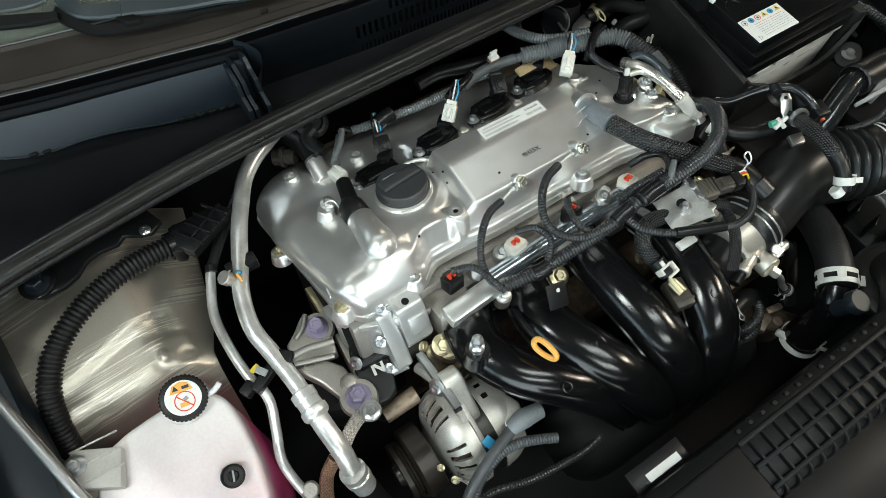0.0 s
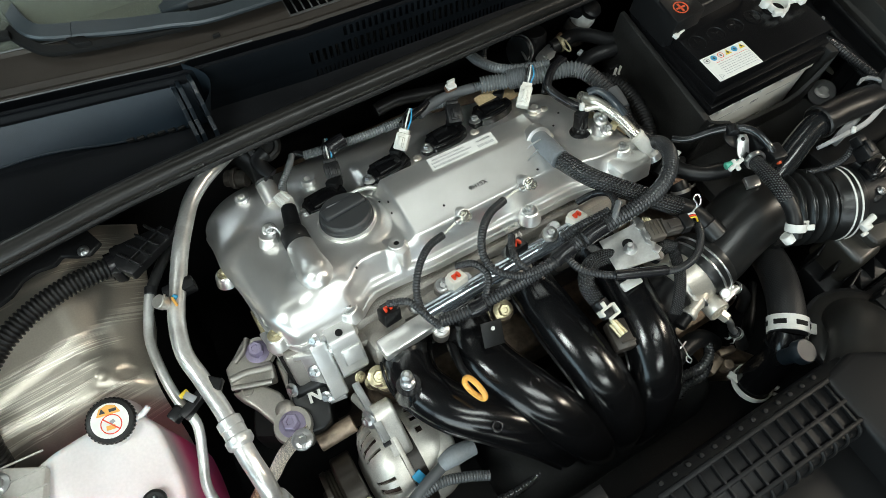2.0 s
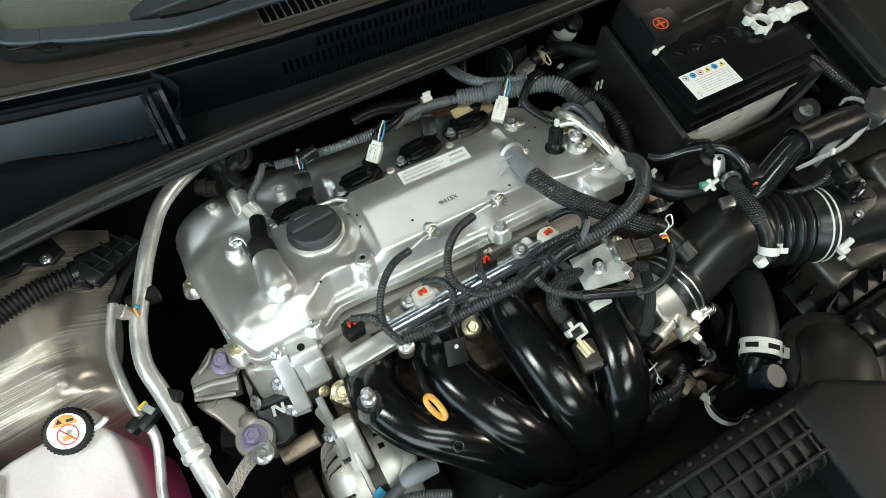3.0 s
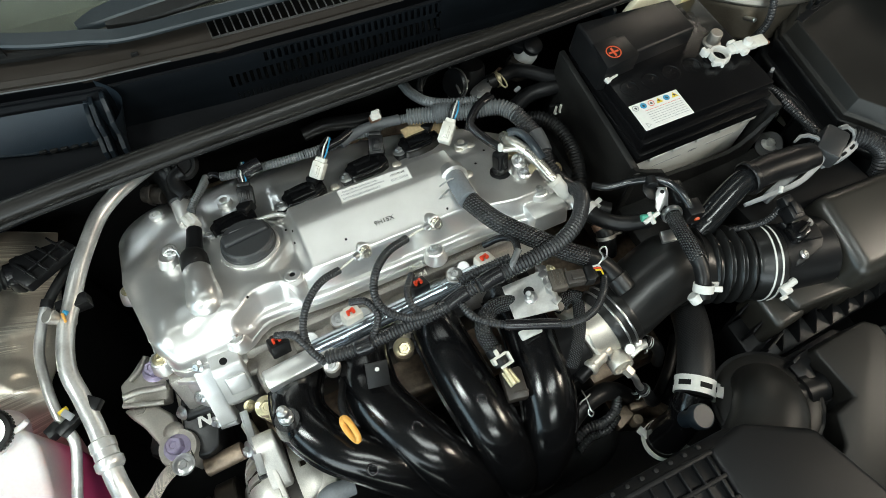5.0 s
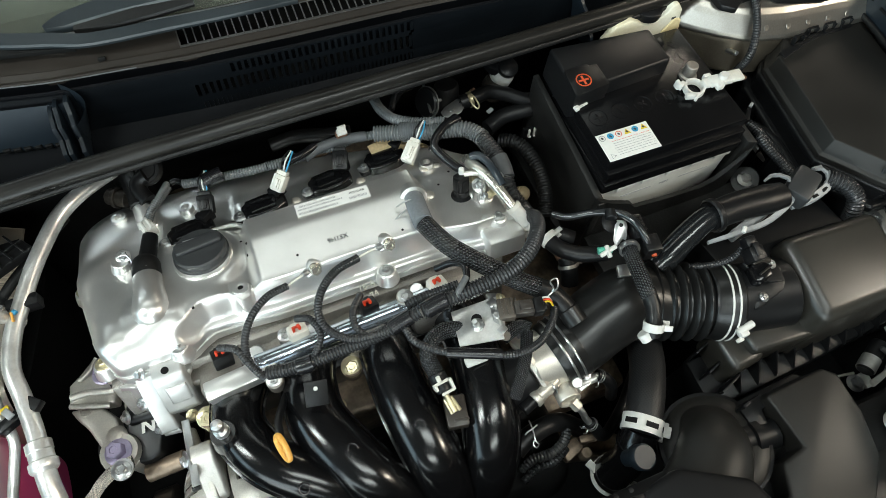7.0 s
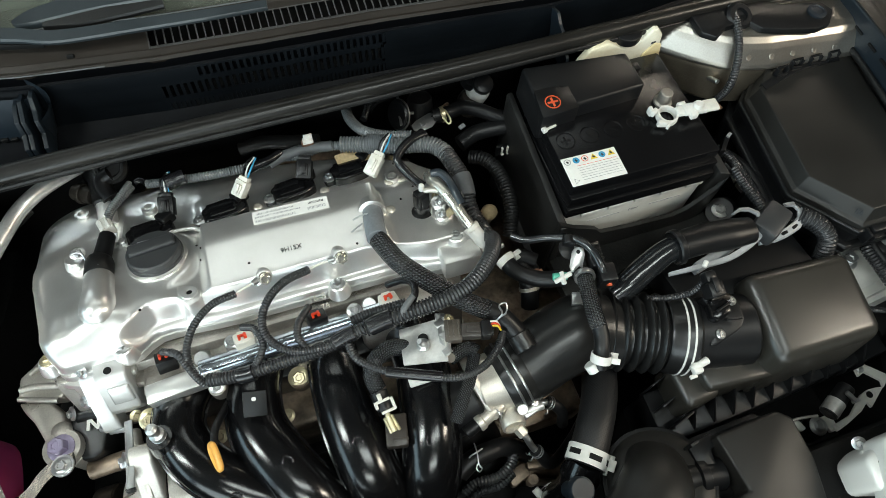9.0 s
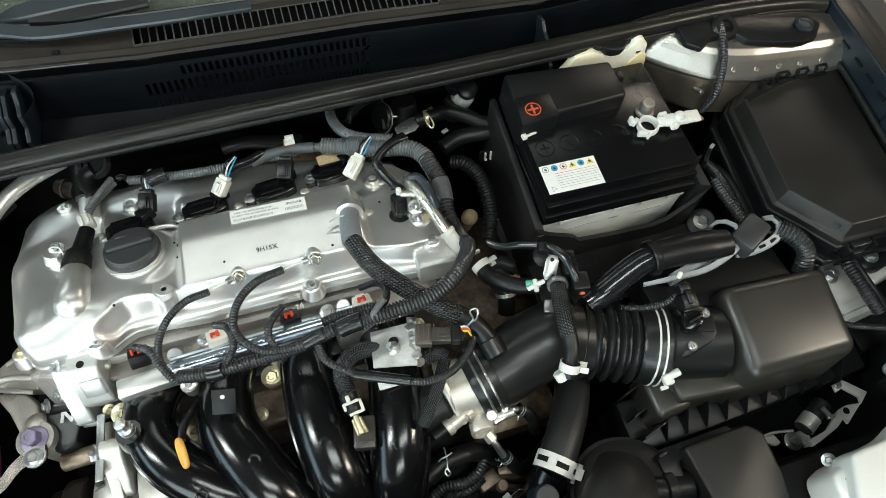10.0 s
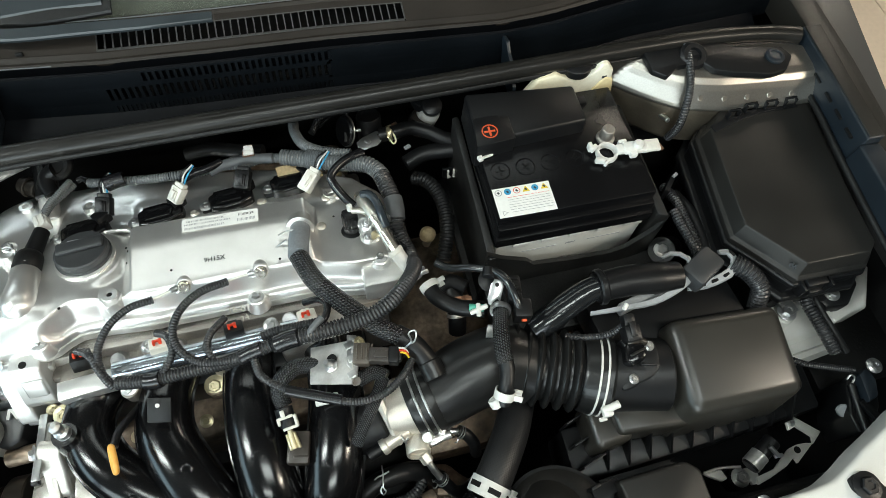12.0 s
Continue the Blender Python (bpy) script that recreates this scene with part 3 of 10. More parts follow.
def side_point(x, b, back=0.0):
    """A place on the inclined side wall of the trough: b runs up from its foot."""
    a = (x + 0.60) / 0.412
    return (x, wall_y(x) - 0.030 * (1 - b) * (1 - 0.5 * a) + 0.012 * b + back, 0.845 + 0.060 * b - back)


def panel_foot(x):
    return float(np.interp(x, (-0.60, -0.541, -0.482, -0.453, -0.423, -0.394, -0.365, -0.335, -0.306, -0.276, -0.188), (0.60, 0.46, 0.28, 0.18, 0.16, 0.20, 0.19, 0.14, 0.07, 0.03, 0.0)))


v_, f_ = sheet(lambda a, b: side_point(-0.60 + 0.412 * a, b, 0.005), 40, 4, 0.002)
raw("side_wall", v_, f_, M_COWL, COWL, "", 25)
v_, f_ = sheet(lambda a, b: side_point(-0.60 + 0.412 * a, panel_foot(-0.60 + 0.412 * a) * (1 - b) + 0.81 * b), 48, 8, 0.003)
raw("side_panel", v_, f_, M_SIDEPANEL, COWL, "slate grey inclined side panel", 25)
tube("panel_lip", [side_point(x, panel_foot(x), -0.0006) for x in (-0.56, -0.50, -0.453, -0.423, -0.394, -0.365, -0.335, -0.306, -0.276)], 0.0011, M_TRIM, COWL, "", n=6)
# Thin pale tubes stand in for highlights on the lip and glass edges.
M_EDGE_GLINT = material("edge_highlight_grey", (0.085, 0.088, 0.088), 0.35, 0, 0.0, 500, 0.1)
tube("lip_highlight", [(x, wall_y(x) + 0.0335, 0.9035) for x in (-0.60, -0.48, -0.4, -0.28, -0.2, -0.1)], 0.0010, M_EDGE_GLINT, COWL, "pale line for the lip's edge highlight", n=6, step=0.02)
tube("glass_foot_highlight", [(x, wall_y(x) + 0.0965, 0.9175) for x in (-0.60, -0.48, -0.4, -0.28, -0.2, -0.04, 0.1, 0.25, 0.49)], 0.0011, M_EDGE_GLINT, COWL, "", n=6, step=0.02)
# Fins have a paler plastic colour than the cowl around them.
slotted("finned_strip", -0.043, 0.36, 0.050, 0.907, 0.080, 0.9125, 40, 0.16, material("pale_fin_plastic", (0.05, 0.05, 0.05), 0.4, 0, 0.0, 500, 0.1), COWL, 0.06)
plain("band_panel", -0.60, -0.043, 0.050, 0.907, 0.080, 0.9125, M_TOPBAND)
plain("band_panel", 0.362, 1.0, 0.050, 0.907, 0.080, 0.9125, M_TOPBAND)
plain("duct_floor", -0.1, 0.45, 0.03, 0.835, 0.092, 0.84, M_DARK)
plain("duct_back", -0.1, 0.45, 0.086, 0.838, 0.094, 0.910, M_DARK)
clipm = mesh_of(box((0, 0, 0), (0.009, 0.004, 0.006), 0.001, None, 1), "clip_tooth", M_DARK)
for x in (-0.445, -0.431, -0.282, -0.270, -0.258, -0.246, -0.234, -0.222, -0.210):
    piece("clip_tooth", clipm, Matrix.Translation(side_point(x, panel_foot(x), -0.001)), COWL)
for x in (0.42, 0.433, 0.446, 0.459, 0.472):
    piece("clip_tooth", clipm, Matrix.Translation((x, wall_y(x) - 0.003, 0.846)), COWL)
piece("clip_tooth", clipm, Matrix.Translation((-0.136, wall_y(-0.136) + 0.052, 0.909)), COWL)


def divider(x, rise, label):
    """An upright rib across the cowl trough with a ragged edge."""
    o = [(-0.058, 0.846), (-0.054, 0.870), (-0.036, 0.876), (-0.030, 0.892), (-0.016, 0.896), (-0.004, rise + 0.006), (0.016, rise), (0.006, 0.88), (-0.002, 0.842)]
    bm = prism(o, -0.0025, 0.0025, 0.0008)
    bm.transform(Matrix(((0, 0, 1, x), (1, 0, 0, wall_y(x)), (0, 1, 0, 0), (0, 0, 0, 1))))
    part("divider", bm, M_TRIM, COWL, label)


divider(-0.188, 0.900, "slate grey upright rib")
divider(-0.203, 0.894, "slate grey upright rib")
divider(-0.210, 0.890, "slate grey upright rib")
v_, f_ = sheet(lambda a, b: (-0.190 + (0.006 + 0.016 * b) * math.sin(math.pi * min(1.0, a * 1.25)), wall_y(-0.19) + 0.018 - 0.058 * a, 0.846 + (0.070 - 0.040 * a) * b), 10, 6, 0.0015)
raw("fin", v_, f_, M_TRIM, COWL, "slate grey bent fin", 25)
divider(0.490, 0.900, "slate grey upright rib")

SEAL = thing("bonnet_seal", "long black rubber bonnet seal on the cowl's front lip", "seal", (0.1, 0.066, 0.885))
SEAL_X = (-0.60, -0.5, -0.4, -0.3, -0.15, 0.0, 0.2, 0.4, 0.6, 0.75, 0.86, 0.91)
tube("bulb", [(x, seal_y(x) - 0.001, 0.896) for x in SEAL_X], 0.0125, material("weathered_seal_rubber", (0.0105, 0.0098, 0.0088), 0.30, 0, 0.0001, 500, 0.15, 0.06, None, 14, 0, 0.36), SEAL, "", step=0.02, n=16, flat=0.9)
tube("clip_channel", [(x, seal_y(x) - 0.0095, 0.8855) for x in SEAL_X], 0.0045, M_RUBBER, SEAL, "thin clip channel under the bulb", step=0.02, n=8)

# windscreen and wipers
tagged(raw("windscreen", *sheet(lambda a, b: (-0.66 + 1.75 * a, wall_y(-0.66 + 1.75 * a) + 0.098 + 0.75 * b, 0.915 + 0.44 * b), 24, 12, 0.005), M_GLASS, None, "dark tinted windscreen glass above the cowl"), "", "windscreen", kind="structure")
tagged(part("dashboard", box((0.2, 0.75, 0.83), (1.6, 0.8, 0.1), 0.03), material("grained_dashboard", (0.20, 0.20, 0.165), 0.6, 0, 0.0004, 500, 0.08)), "olive grey dashboard behind the windscreen", "dashboard", kind="structure")


def ribbon(name, pts, wide, thick, mat, parent):
    """A flat bar laid along a smooth curve, with a slight crown."""
    line, frac, length = spline(pts, 0.012)
    verts, faces = [], []
    for k, p in enumerate(line):
        d = line[min(k + 1, len(line) - 1)] - line[max(k - 1, 0)]
        side = Vector((-d[1], d[0], 0)).normalized()
        w = float(np.interp(frac[k], range(len(wide)), wide))
        for s, h in ((-1, -thick), (-1, 0.0), (-0.8, thick * 0.7), (0.8, thick), (1, 0.2 * thick), (1, -thick)):
            verts.append(tuple(Vector(p) + side * s * w + Vector((0, 0, h + 0.35 * s * w))))
    for k in range(len(line) - 1):
        for j in range(6):
            faces.append((k * 6 + j, k * 6 + (j + 1) % 6, k * 6 + 6 + (j + 1) % 6, k * 6 + 6 + j))
    faces += [tuple(range(5, -1, -1)), tuple((len(line) - 1) * 6 + j for j in range(6))]
    return raw(name, verts, faces, mat, parent, "", 25)


WIPER = thing("wiper", "slate grey wiper arm with its black blade along the windscreen's foot", "wiper", (-0.3, 0.3, 0.93))
M_ARM = material("satin_wiper_paint", (0.020, 0.026, 0.030), 0.33, 0, 0.0, 500, 0.08)
ribbon("arm", [(-0.343, 0.370, 0.938), (-0.335, 0.330, 0.937), (-0.330, 0.306, 0.936), (-0.322, 0.289, 0.935), (-0.308, 0.279, 0.935), (-0.282, 0.268, 0.935)], [0.008, 0.0085, 0.009, 0.0085, 0.0085, 0.0085], 0.003, M_ARM, WIPER)
ribbon("blade_back", [(-0.281, 0.2675, 0.936), (-0.227, 0.244, 0.937), (-0.180, 0.228, 0.938), (-0.136, 0.212, 0.939), (-0.043, 0.205, 0.940), (0.027, 0.198, 0.942), (0.113, 0.190, 0.946)], [0.0088, 0.0085, 0.008, 0.0075, 0.007, 0.006, 0.005], 0.003, M_ARM, WIPER)
ribbon("rubber_lip", [(-0.353, 0.330, 0.926), (-0.343, 0.303, 0.926), (-0.333, 0.283, 0.926), (-0.321, 0.265, 0.926), (-0.308, 0.256, 0.926), (-0.290, 0.250, 0.926), (-0.254, 0.240, 0.926), (-0.215, 0.233, 0.926), (-0.158, 0.218, 0.928)], [0.007, 0.006, 0.0055, 0.005, 0.005, 0.0045, 0.004, 0.004, 0.003], 0.003, M_WIPERUB := material("matt_wiper_rubber", (0.004, 0.004, 0.004), 0.6, 0, 0.0002, 500, 0.1, 0.05, None, 14, 0, 0.15), WIPER)
part("holder", prism([(-0.293, 0.262), (-0.272, 0.256), (-0.268, 0.242), (-0.286, 0.247)], 0.922, 0.934, 0.002), M_WIPERUB, WIPER)
LWIPER = thing("wiper", "slate grey wiper blade with a black rubber edge on the windscreen", "wiper", (-0.4, 0.33, 0.93))
ribbon("blade_back", [(-0.50, 0.382, 0.936), (-0.45, 0.362, 0.936), (-0.394, 0.340, 0.936), (-0.366, 0.331, 0.936), (-0.349, 0.328, 0.936)], [0.008, 0.008, 0.008, 0.007, 0.005], 0.003, M_ARM, LWIPER)
ribbon("rubber_lip", [(-0.50, 0.367, 0.930), (-0.45, 0.345, 0.930), (-0.401, 0.322, 0.930), (-0.368, 0.308, 0.930), (-0.346, 0.300, 0.930)], [0.007, 0.007, 0.007, 0.006, 0.004], 0.003, M_WIPERUB, LWIPER)
WIPER2 = thing("wiper", "dark slate wiper blade with a pointed end on the windscreen", "wiper", (-0.1, 0.3, 0.95))
ribbon("spoiler", [(-0.183, 0.238, 0.945), (-0.161, 0.244, 0.945), (-0.126, 0.246, 0.948), (-0.085, 0.246, 0.950), (-0.017, 0.239, 0.955)], [0.002, 0.009, 0.011, 0.011, 0.011], 0.005, M_ARM, WIPER2)
ribbon("blade", [(-0.152, 0.234, 0.940), (-0.112, 0.230, 0.942), (-0.064, 0.229, 0.945), (-0.008, 0.227, 0.950)], [0.003, 0.007, 0.008, 0.008], 0.003, M_RUBBER, WIPER2)

# ---- engine: cover, head, coils ----
def v_front(u):
    corner = 0.045 * (1 - math.sqrt(max(0.0, 1 - max(0.0, (-0.215 - u) / 0.034) ** 2)))
    return -0.152 + corner + 0.021 * smooth(-0.146, -0.108, u) - 0.005 * smooth(-0.09, -0.02, u) - 0.012 * smooth(0.17, 0.24, u)


def v_rear(u):
    flat = float(np.interp(u, (-0.25, -0.15, 0.0, 0.1, 0.18, 0.25, 0.285), (0.131, 0.130, 0.115, 0.102, 0.082, 0.045, -0.005)))
    return flat - 0.066 * (1 - math.sqrt(max(0.0, 1 - max(0.0, (-0.185 - u) / 0.0665) ** 2)))


def left_shift(v):
    """The timing end leans: its edge is not square to the crank."""
    return float(np.interp(v, (-0.152, -0.10, 0.0, 0.08, 0.13), (0.013, 0.011, -0.006, -0.006, 0.0)))


def ridge(u, v, a, b, r):
    """Distance from a segment, in radii."""
    ax, ay, bx, by = *a, *b
    t = max(0, min(1, ((u - ax) * (bx - ax) + (v - ay) * (by - ay)) / ((bx - ax) ** 2 + (by - ay) ** 2)))
    return math.hypot(u - ax - t * (bx - ax), v - ay - t * (by - ay)) / r


def cover_height(u, v):
    """Height of the cast cover in the engine's frame."""
    h = -0.020 + 0.010 * smooth(0.03, -0.03, v)
    # raised ignition deck between the cams
    h += 0.004 * smooth(0.065, 0.040, v) * smooth(-0.02, 0.0, v) * smooth(-0.15, -0.14, u) * smooth(0.215, 0.2, u)
    # long plenum hump with a straight back edge, a narrow top and a front slope
    fall = sum(float(np.interp(v + d, (-0.150, -0.128, -0.118, -0.066, -0.058, -0.024), (0.0, 0.15, 0.34, 0.93, 1.0, 1.0))) for d in (-0.005, 0.0, 0.005)) / 3
    h += 0.024 * smooth(-0.052, -0.036, u) * smooth(0.192, 0.178, u) * smooth(-0.014, -0.024, v) * fall
    # ignition valley behind the cap
    if -0.14 < u < -0.04:
        h -= 0.007 * smooth(-0.012, -0.004, v) * smooth(0.080, 0.025, v) * smooth(-0.15, -0.13, u) * smooth(-0.04, -0.055, u)
    # timing end: a smooth dome
    dome = smooth(-0.055, -0.10, u)
    h += 0.008 * dome * smooth(0.10, 0.0, v) * smooth(-0.165, -0.12, v)
    # boss of the filler cap
    d = math.hypot(u + 0.097, v + 0.047)
    h = max(h, -0.002) if d < 0.041 else h + max(0.0, -0.002 - h) * smooth(0.056, 0.041, d)
    # bulge below the breather tower
    k2 = ridge(u, v, (-0.163, -0.104), (-0.163, -0.112), 0.040)
    h += 0.006 * smooth(1.0, 0.3, k2)
    # ledge above the joint along the front
    h += (-0.036 - h) * smooth(v_front(u) + 0.017, v_front(u) + 0.008, v) * smooth(-0.15, -0.125, u)
    # pads at the bolts and sensor
    for pu, pv, pr, ph in ((0.234, -0.078, 0.020, -0.012), (0.255, -0.080, 0.013, -0.004), (-0.067, -0.113, 0.011, -0.006), (0.215, 0.0, 0.02, -0.016)):
        q = math.hypot(u - pu, v - pv)
        if q < pr * 1.5:
            h = max(h, ph - 0.02 * smooth(pr * 0.9, pr * 1.5, q))
    gaps = [max(1e-5, q) for q in (v - v_front(u), v_rear(u) - v, u + 0.2515, 0.287 - u)]
    edge = sum(q ** -3.0 for q in gaps) ** (-1 / 3)
    front = smooth(-0.15, -0.125, u) * smooth(0.03, 0.01, v - v_front(u))
    round_ = 0.014 + 0.030 * smooth(-0.06, -0.16, u)
    soft = 0.026 * (1 - math.sqrt(max(0.0, 1 - max(0.0, 1 - edge / round_) ** 2)))
    return h - soft * (1 - front) - 0.003 * front * (1 - smooth(0.0, 0.003, edge))


def cover_point(a, b):
    u = -0.251 + 0.537 * a
    vf, vr = v_front(u), v_rear(u)
    v = vf + (vr - vf) * b
    return tuple(eng(u + left_shift(v) * smooth(-0.19, -0.251, u), v, cover_height(u, v)))


COVER = thing("valve_cover", "cast aluminium valve cover with satin silver finish on the engine", "valve cover", eng(0, 0, -0.05))
v_, f_ = sheet(cover_point, 300, 150)
rim = [i * 151 for i in range(301)] + [300 * 151 + j for j in range(1, 151)] + [i * 151 + 150 for i in range(299, -1, -1)] + [j for j in range(149, 0, -1)]
k0 = len(v_)
down = ENGINE.to_3x3() @ Vector((0, 0, -0.014))
v_ = v_ + [tuple(Vector(v_[k]) + down) for k in rim]
for k in range(len(rim)):
    f_.append((rim[(k + 1) % len(rim)], rim[k], k0 + k, k0 + (k + 1) % len(rim)))
raw("cover_shell", v_, f_, M_CAST, COVER, "", 60)


def flange_outline(grow, step=0.012):
    us = np.r_[np.linspace(-0.251, -0.18, 22), np.arange(-0.17, 0.286, step)]
    out = [(float(u), v_front(float(u)) - grow) for u in us]
    out += [(float(u), v_rear(float(u)) + grow) for u in us[::-1]]
    out = [(p[0] + left_shift(p[1]) * smooth(-0.19, -0.251, p[0]), p[1]) for p in out]
    out = [(p[0] + (grow if k in (len(us) - 1, len(us)) else -grow if k in (0, len(out) - 1) else 0), p[1]) for k, p in enumerate(out)]
    return out


part("flange", prism(flange_outline(0.0025), -0.056, -0.046, 0.0025, ENGINE), M_CAST, COVER)
part("gasket", prism(flange_outline(-0.002), -0.0605, -0.056, 0.0, ENGINE), M_RUBBER, COVER, "thin black rubber gasket")

boss = mesh_of(lathe([(0, -0.016), (0.0150, -0.016), (0.0130, -0.006), (0.0112, -0.001), (0.0100, 0.0), (0, 0.0)], None, 24), "boss", M_CAST)
BOLTS = [(-0.234, -0.129, -0.036), (-0.149, -0.146, -0.030), (0.104, -0.146, -0.024), (-0.257, 0.006, -0.048), (0.262, -0.130, -0.014), (0.258, -0.092, 0.002), (0.228, 0.058, -0.03), (0.10, 0.098, -0.032), (-0.03, 0.112, -0.034), (0.272, -0.058, -0.016)]
for k, (u, v, w) in enumerate(BOLTS):
    piece("boss", boss, at_eng(u, v, w), COVER)
    piece("bolt", BOLT_GOLD if k % 3 == 0 else BOLT, at_eng(u, v, w, k * 0.7), COVER)
post = mesh_of(lathe([(0, -0.03), (0.0115, -0.03), (0.0095, 0.0), (0.0095, 0.002), (0.0055, 0.002), (0.005, -0.006), (0, -0.006)], None, 22), "threaded_post", M_CAST)
for u, v, w in ((-0.195, 0.086, -0.016), (-0.108, 0.062, -0.012), (0.168, 0.045, -0.008), (0.215, 0.0, -0.008)):
    piece("threaded_post", post, at_eng(u, v, w), COVER)
core = mesh_of(lathe([(0.0068, -0.004), (0.0066, 0.0006), (0.0050, 0.0022), (0.0032, 0.0028), (0.0, 0.0024)], None, 20), "core_plug", M_WARMCAST)
for x, y in ((0.122, 0.009), (0.208, -0.008), (0.227, -0.008), (0.032, 0.010), (0.196, -0.064), (-0.057, 0.009)):
    p = ENGINE.inverted() @ Vector((x, y, 0.792))
    piece("core_plug", core, at_eng(p.x, p.y, cover_height(p.x, p.y) + 0.0004), COVER)
dot = mesh_of(lathe([(0.0016, -0.001), (0.0015, 0.0006), (0.0, 0.0008)], None, 10), "pin_hole", M_DARK)
for u, v in ((-0.043, -0.055), (-0.046, -0.068), (-0.050, -0.040), (0.236, -0.028), (0.214, -0.046), (0.010, -0.100), (0.140, -0.112), (-0.120, -0.120)):
    piece("pin_hole", dot, at_eng(u, v, cover_height(u, v)), COVER)
# front flank rib, drilled tab and the rim of the ignition valley
part("rib", box((0.06, -0.139, -0.062), (0.36, 0.010, 0.003), 0.0012, None), M_CAST, COVER).data.transform(ENGINE)
part("lug_tab", join(prism([(-0.090, -0.106), (-0.078, -0.116), (-0.066, -0.133), (-0.054, -0.128), (-0.050, -0.112), (-0.060, -0.100), (-0.076, -0.096)], -0.03, -0.006, 0.003), lathe([(0.0035, -0.004), (0.0035, 0.0015), (0.0045, 0.002), (0.0095, 0.0015), (0.011, -0.004), (0.0035, -0.004)], Matrix.Translation((-0.064, -0.113, -0.006)), 24)), M_CAST, COVER).data.transform(ENGINE)
part("tab_hole", lathe([(0.0034, 0), (0.0034, 0.0005), (0, 0.0005)], at_eng(-0.064, -0.113, -0.0058), 16), M_DARK, COVER)
tube("valley_rim", [tuple(eng(u, v, -0.006)) for u, v in ((-0.040, -0.016), (-0.052, -0.006), (-0.075, -0.003), (-0.105, -0.004), (-0.128, -0.018), (-0.137, -0.038), (-0.136, -0.056))], 0.0030, M_CAST, COVER, "", n=12, step=0.003)
# breather tower: a mouth, a barrel and a ball end
tw = [(-0.163, -0.039), (-0.163, -0.065), (-0.162, -0.086), (-0.164, -0.107)]
TOW = [Vector(eng(u, v, 0.004 - 0.002 * k)) for k, (u, v) in enumerate(tw)]
TOWD = (TOW[0] - TOW[3]).normalized()
part("breather_tower", lathe([(0.0, -0.0215), (0.008, -0.0200), (0.0150, -0.0155), (0.0198, -0.0075), (0.0212, 0.0), (0.0205, 0.010), (0.0185, 0.022), (0.0172, 0.030), (0.0166, 0.049), (0.0155, 0.0505), (0, 0.0505)], axis(TOW[3], TOW[3] + TOWD), 40), M_CAST, COVER, "", 60)
part("tower_root", box((0, 0, 0), (0.030, 0.070, 0.024), 0.010, at_eng(tw[2][0], tw[2][1] + 0.016, -0.008, radians(6)), 4), M_CAST, COVER, "", 60)
rp = [(-0.160, 0.054), (-0.161, 0.077), (-0.161, 0.097)]
part("rear_pipe", rod(eng(*rp[0], -0.020), eng(*rp[2], 0.004), 0.0125), M_CAST, COVER)
part("rear_hose", tube_bm([tuple(eng(*rp[1], 0.0)), tuple(eng(*rp[2], 0.006)), tuple(eng(rp[2][0] - 0.006, rp[2][1] + 0.03, 0.006)), tuple(eng(rp[2][0] - 0.02, rp[2][1] + 0.06, -0.01))], [0.0128, 0.0145, 0.0145, 0.0145], n=18), M_RUBBER, COVER, "short black rubber hose")
# stamped characters
def lettering(text, m, size, mat, parent, name="lettering", depth=0.0003, bold=0.0):
    cu = bpy.data.curves.new(name, "FONT")
    cu.offset = bold
    cu.body, cu.size, cu.extrude, cu.align_x, cu.align_y = text, size, depth, "CENTER", "CENTER"
    tmp = bpy.data.objects.new(name, cu)
    me = bpy.data.meshes.new_from_object(tmp)
    bpy.data.objects.remove(tmp)
    me.materials.clear()
    me.materials.append(mat)
    me.transform(m)
    ob = new(name, me)
    return hang(ob, parent)


STAMP_U, STAMP_V = 0.062, -0.096
lettering("9H15X", at_eng(STAMP_U, STAMP_V, cover_height(STAMP_U, STAMP_V) + 0.0010, 0.0, radians(15)), 0.0088, M_STAMP, COVER, "stamped_code")

# bar-code sticker on the hump
STICK = thing("barcode_label", "white paper bar-code sticker on the valve cover", "label", eng(0.05, -0.04, 0.014))
lm = at_eng(0.073, -0.0425, 0.0166, radians(-1.5), radians(9)) @ Matrix.Scale(0.95, 4)
part("paper", box((0, 0, 0), (0.100, 0.021, 0.0003), 0.0, None), M_PAPER, STICK).data.transform(lm)
random.seed(5)
for row, (y0, hgt, x0, x1) in enumerate(((0.0052, 0.0028, -0.044, 0.004), (0.0002, 0.0026, -0.047, 0.012), (-0.0062, 0.0036, -0.047, 0.006), (-0.004, 0.0045, 0.022, 0.046), (0.0045, 0.0035, 0.024, 0.045))):
    verts, faces, x = [], [], x0
    while x < x1:
        w = random.choice((0.0004, 0.0008, 0.0012))
        k = len(verts)
        verts += [(x, y0 - hgt / 2, 0.0003), (x + w, y0 - hgt / 2, 0.0003), (x + w, y0 + hgt / 2, 0.0003), (x, y0 + hgt / 2, 0.0003)]
        faces.append((k, k + 1, k + 2, k + 3))
        x += w + random.choice((0.0004, 0.0007, 0.0011))
    raw("printed_bars", [lm @ Vector(v) for v in verts], faces, M_INK if row == 4 else M_INKGREY, STICK)

# filler cap
CAP = thing("oil_filler_cap", "dark grey plastic oil filler cap with a moulded grip", "cap", eng(-0.097, -0.047, -0.002))
cm = at_eng(-0.097, -0.047, -0.002) @ Matrix.Diagonal((1, 1, 0.8, 1))
part("collar", lathe([(0.0365, 0), (0.0365, 0.003), (0.034, 0.005), (0.030, 0.005), (0.030, 0.0)], cm, 40), M_CAST, CAP)
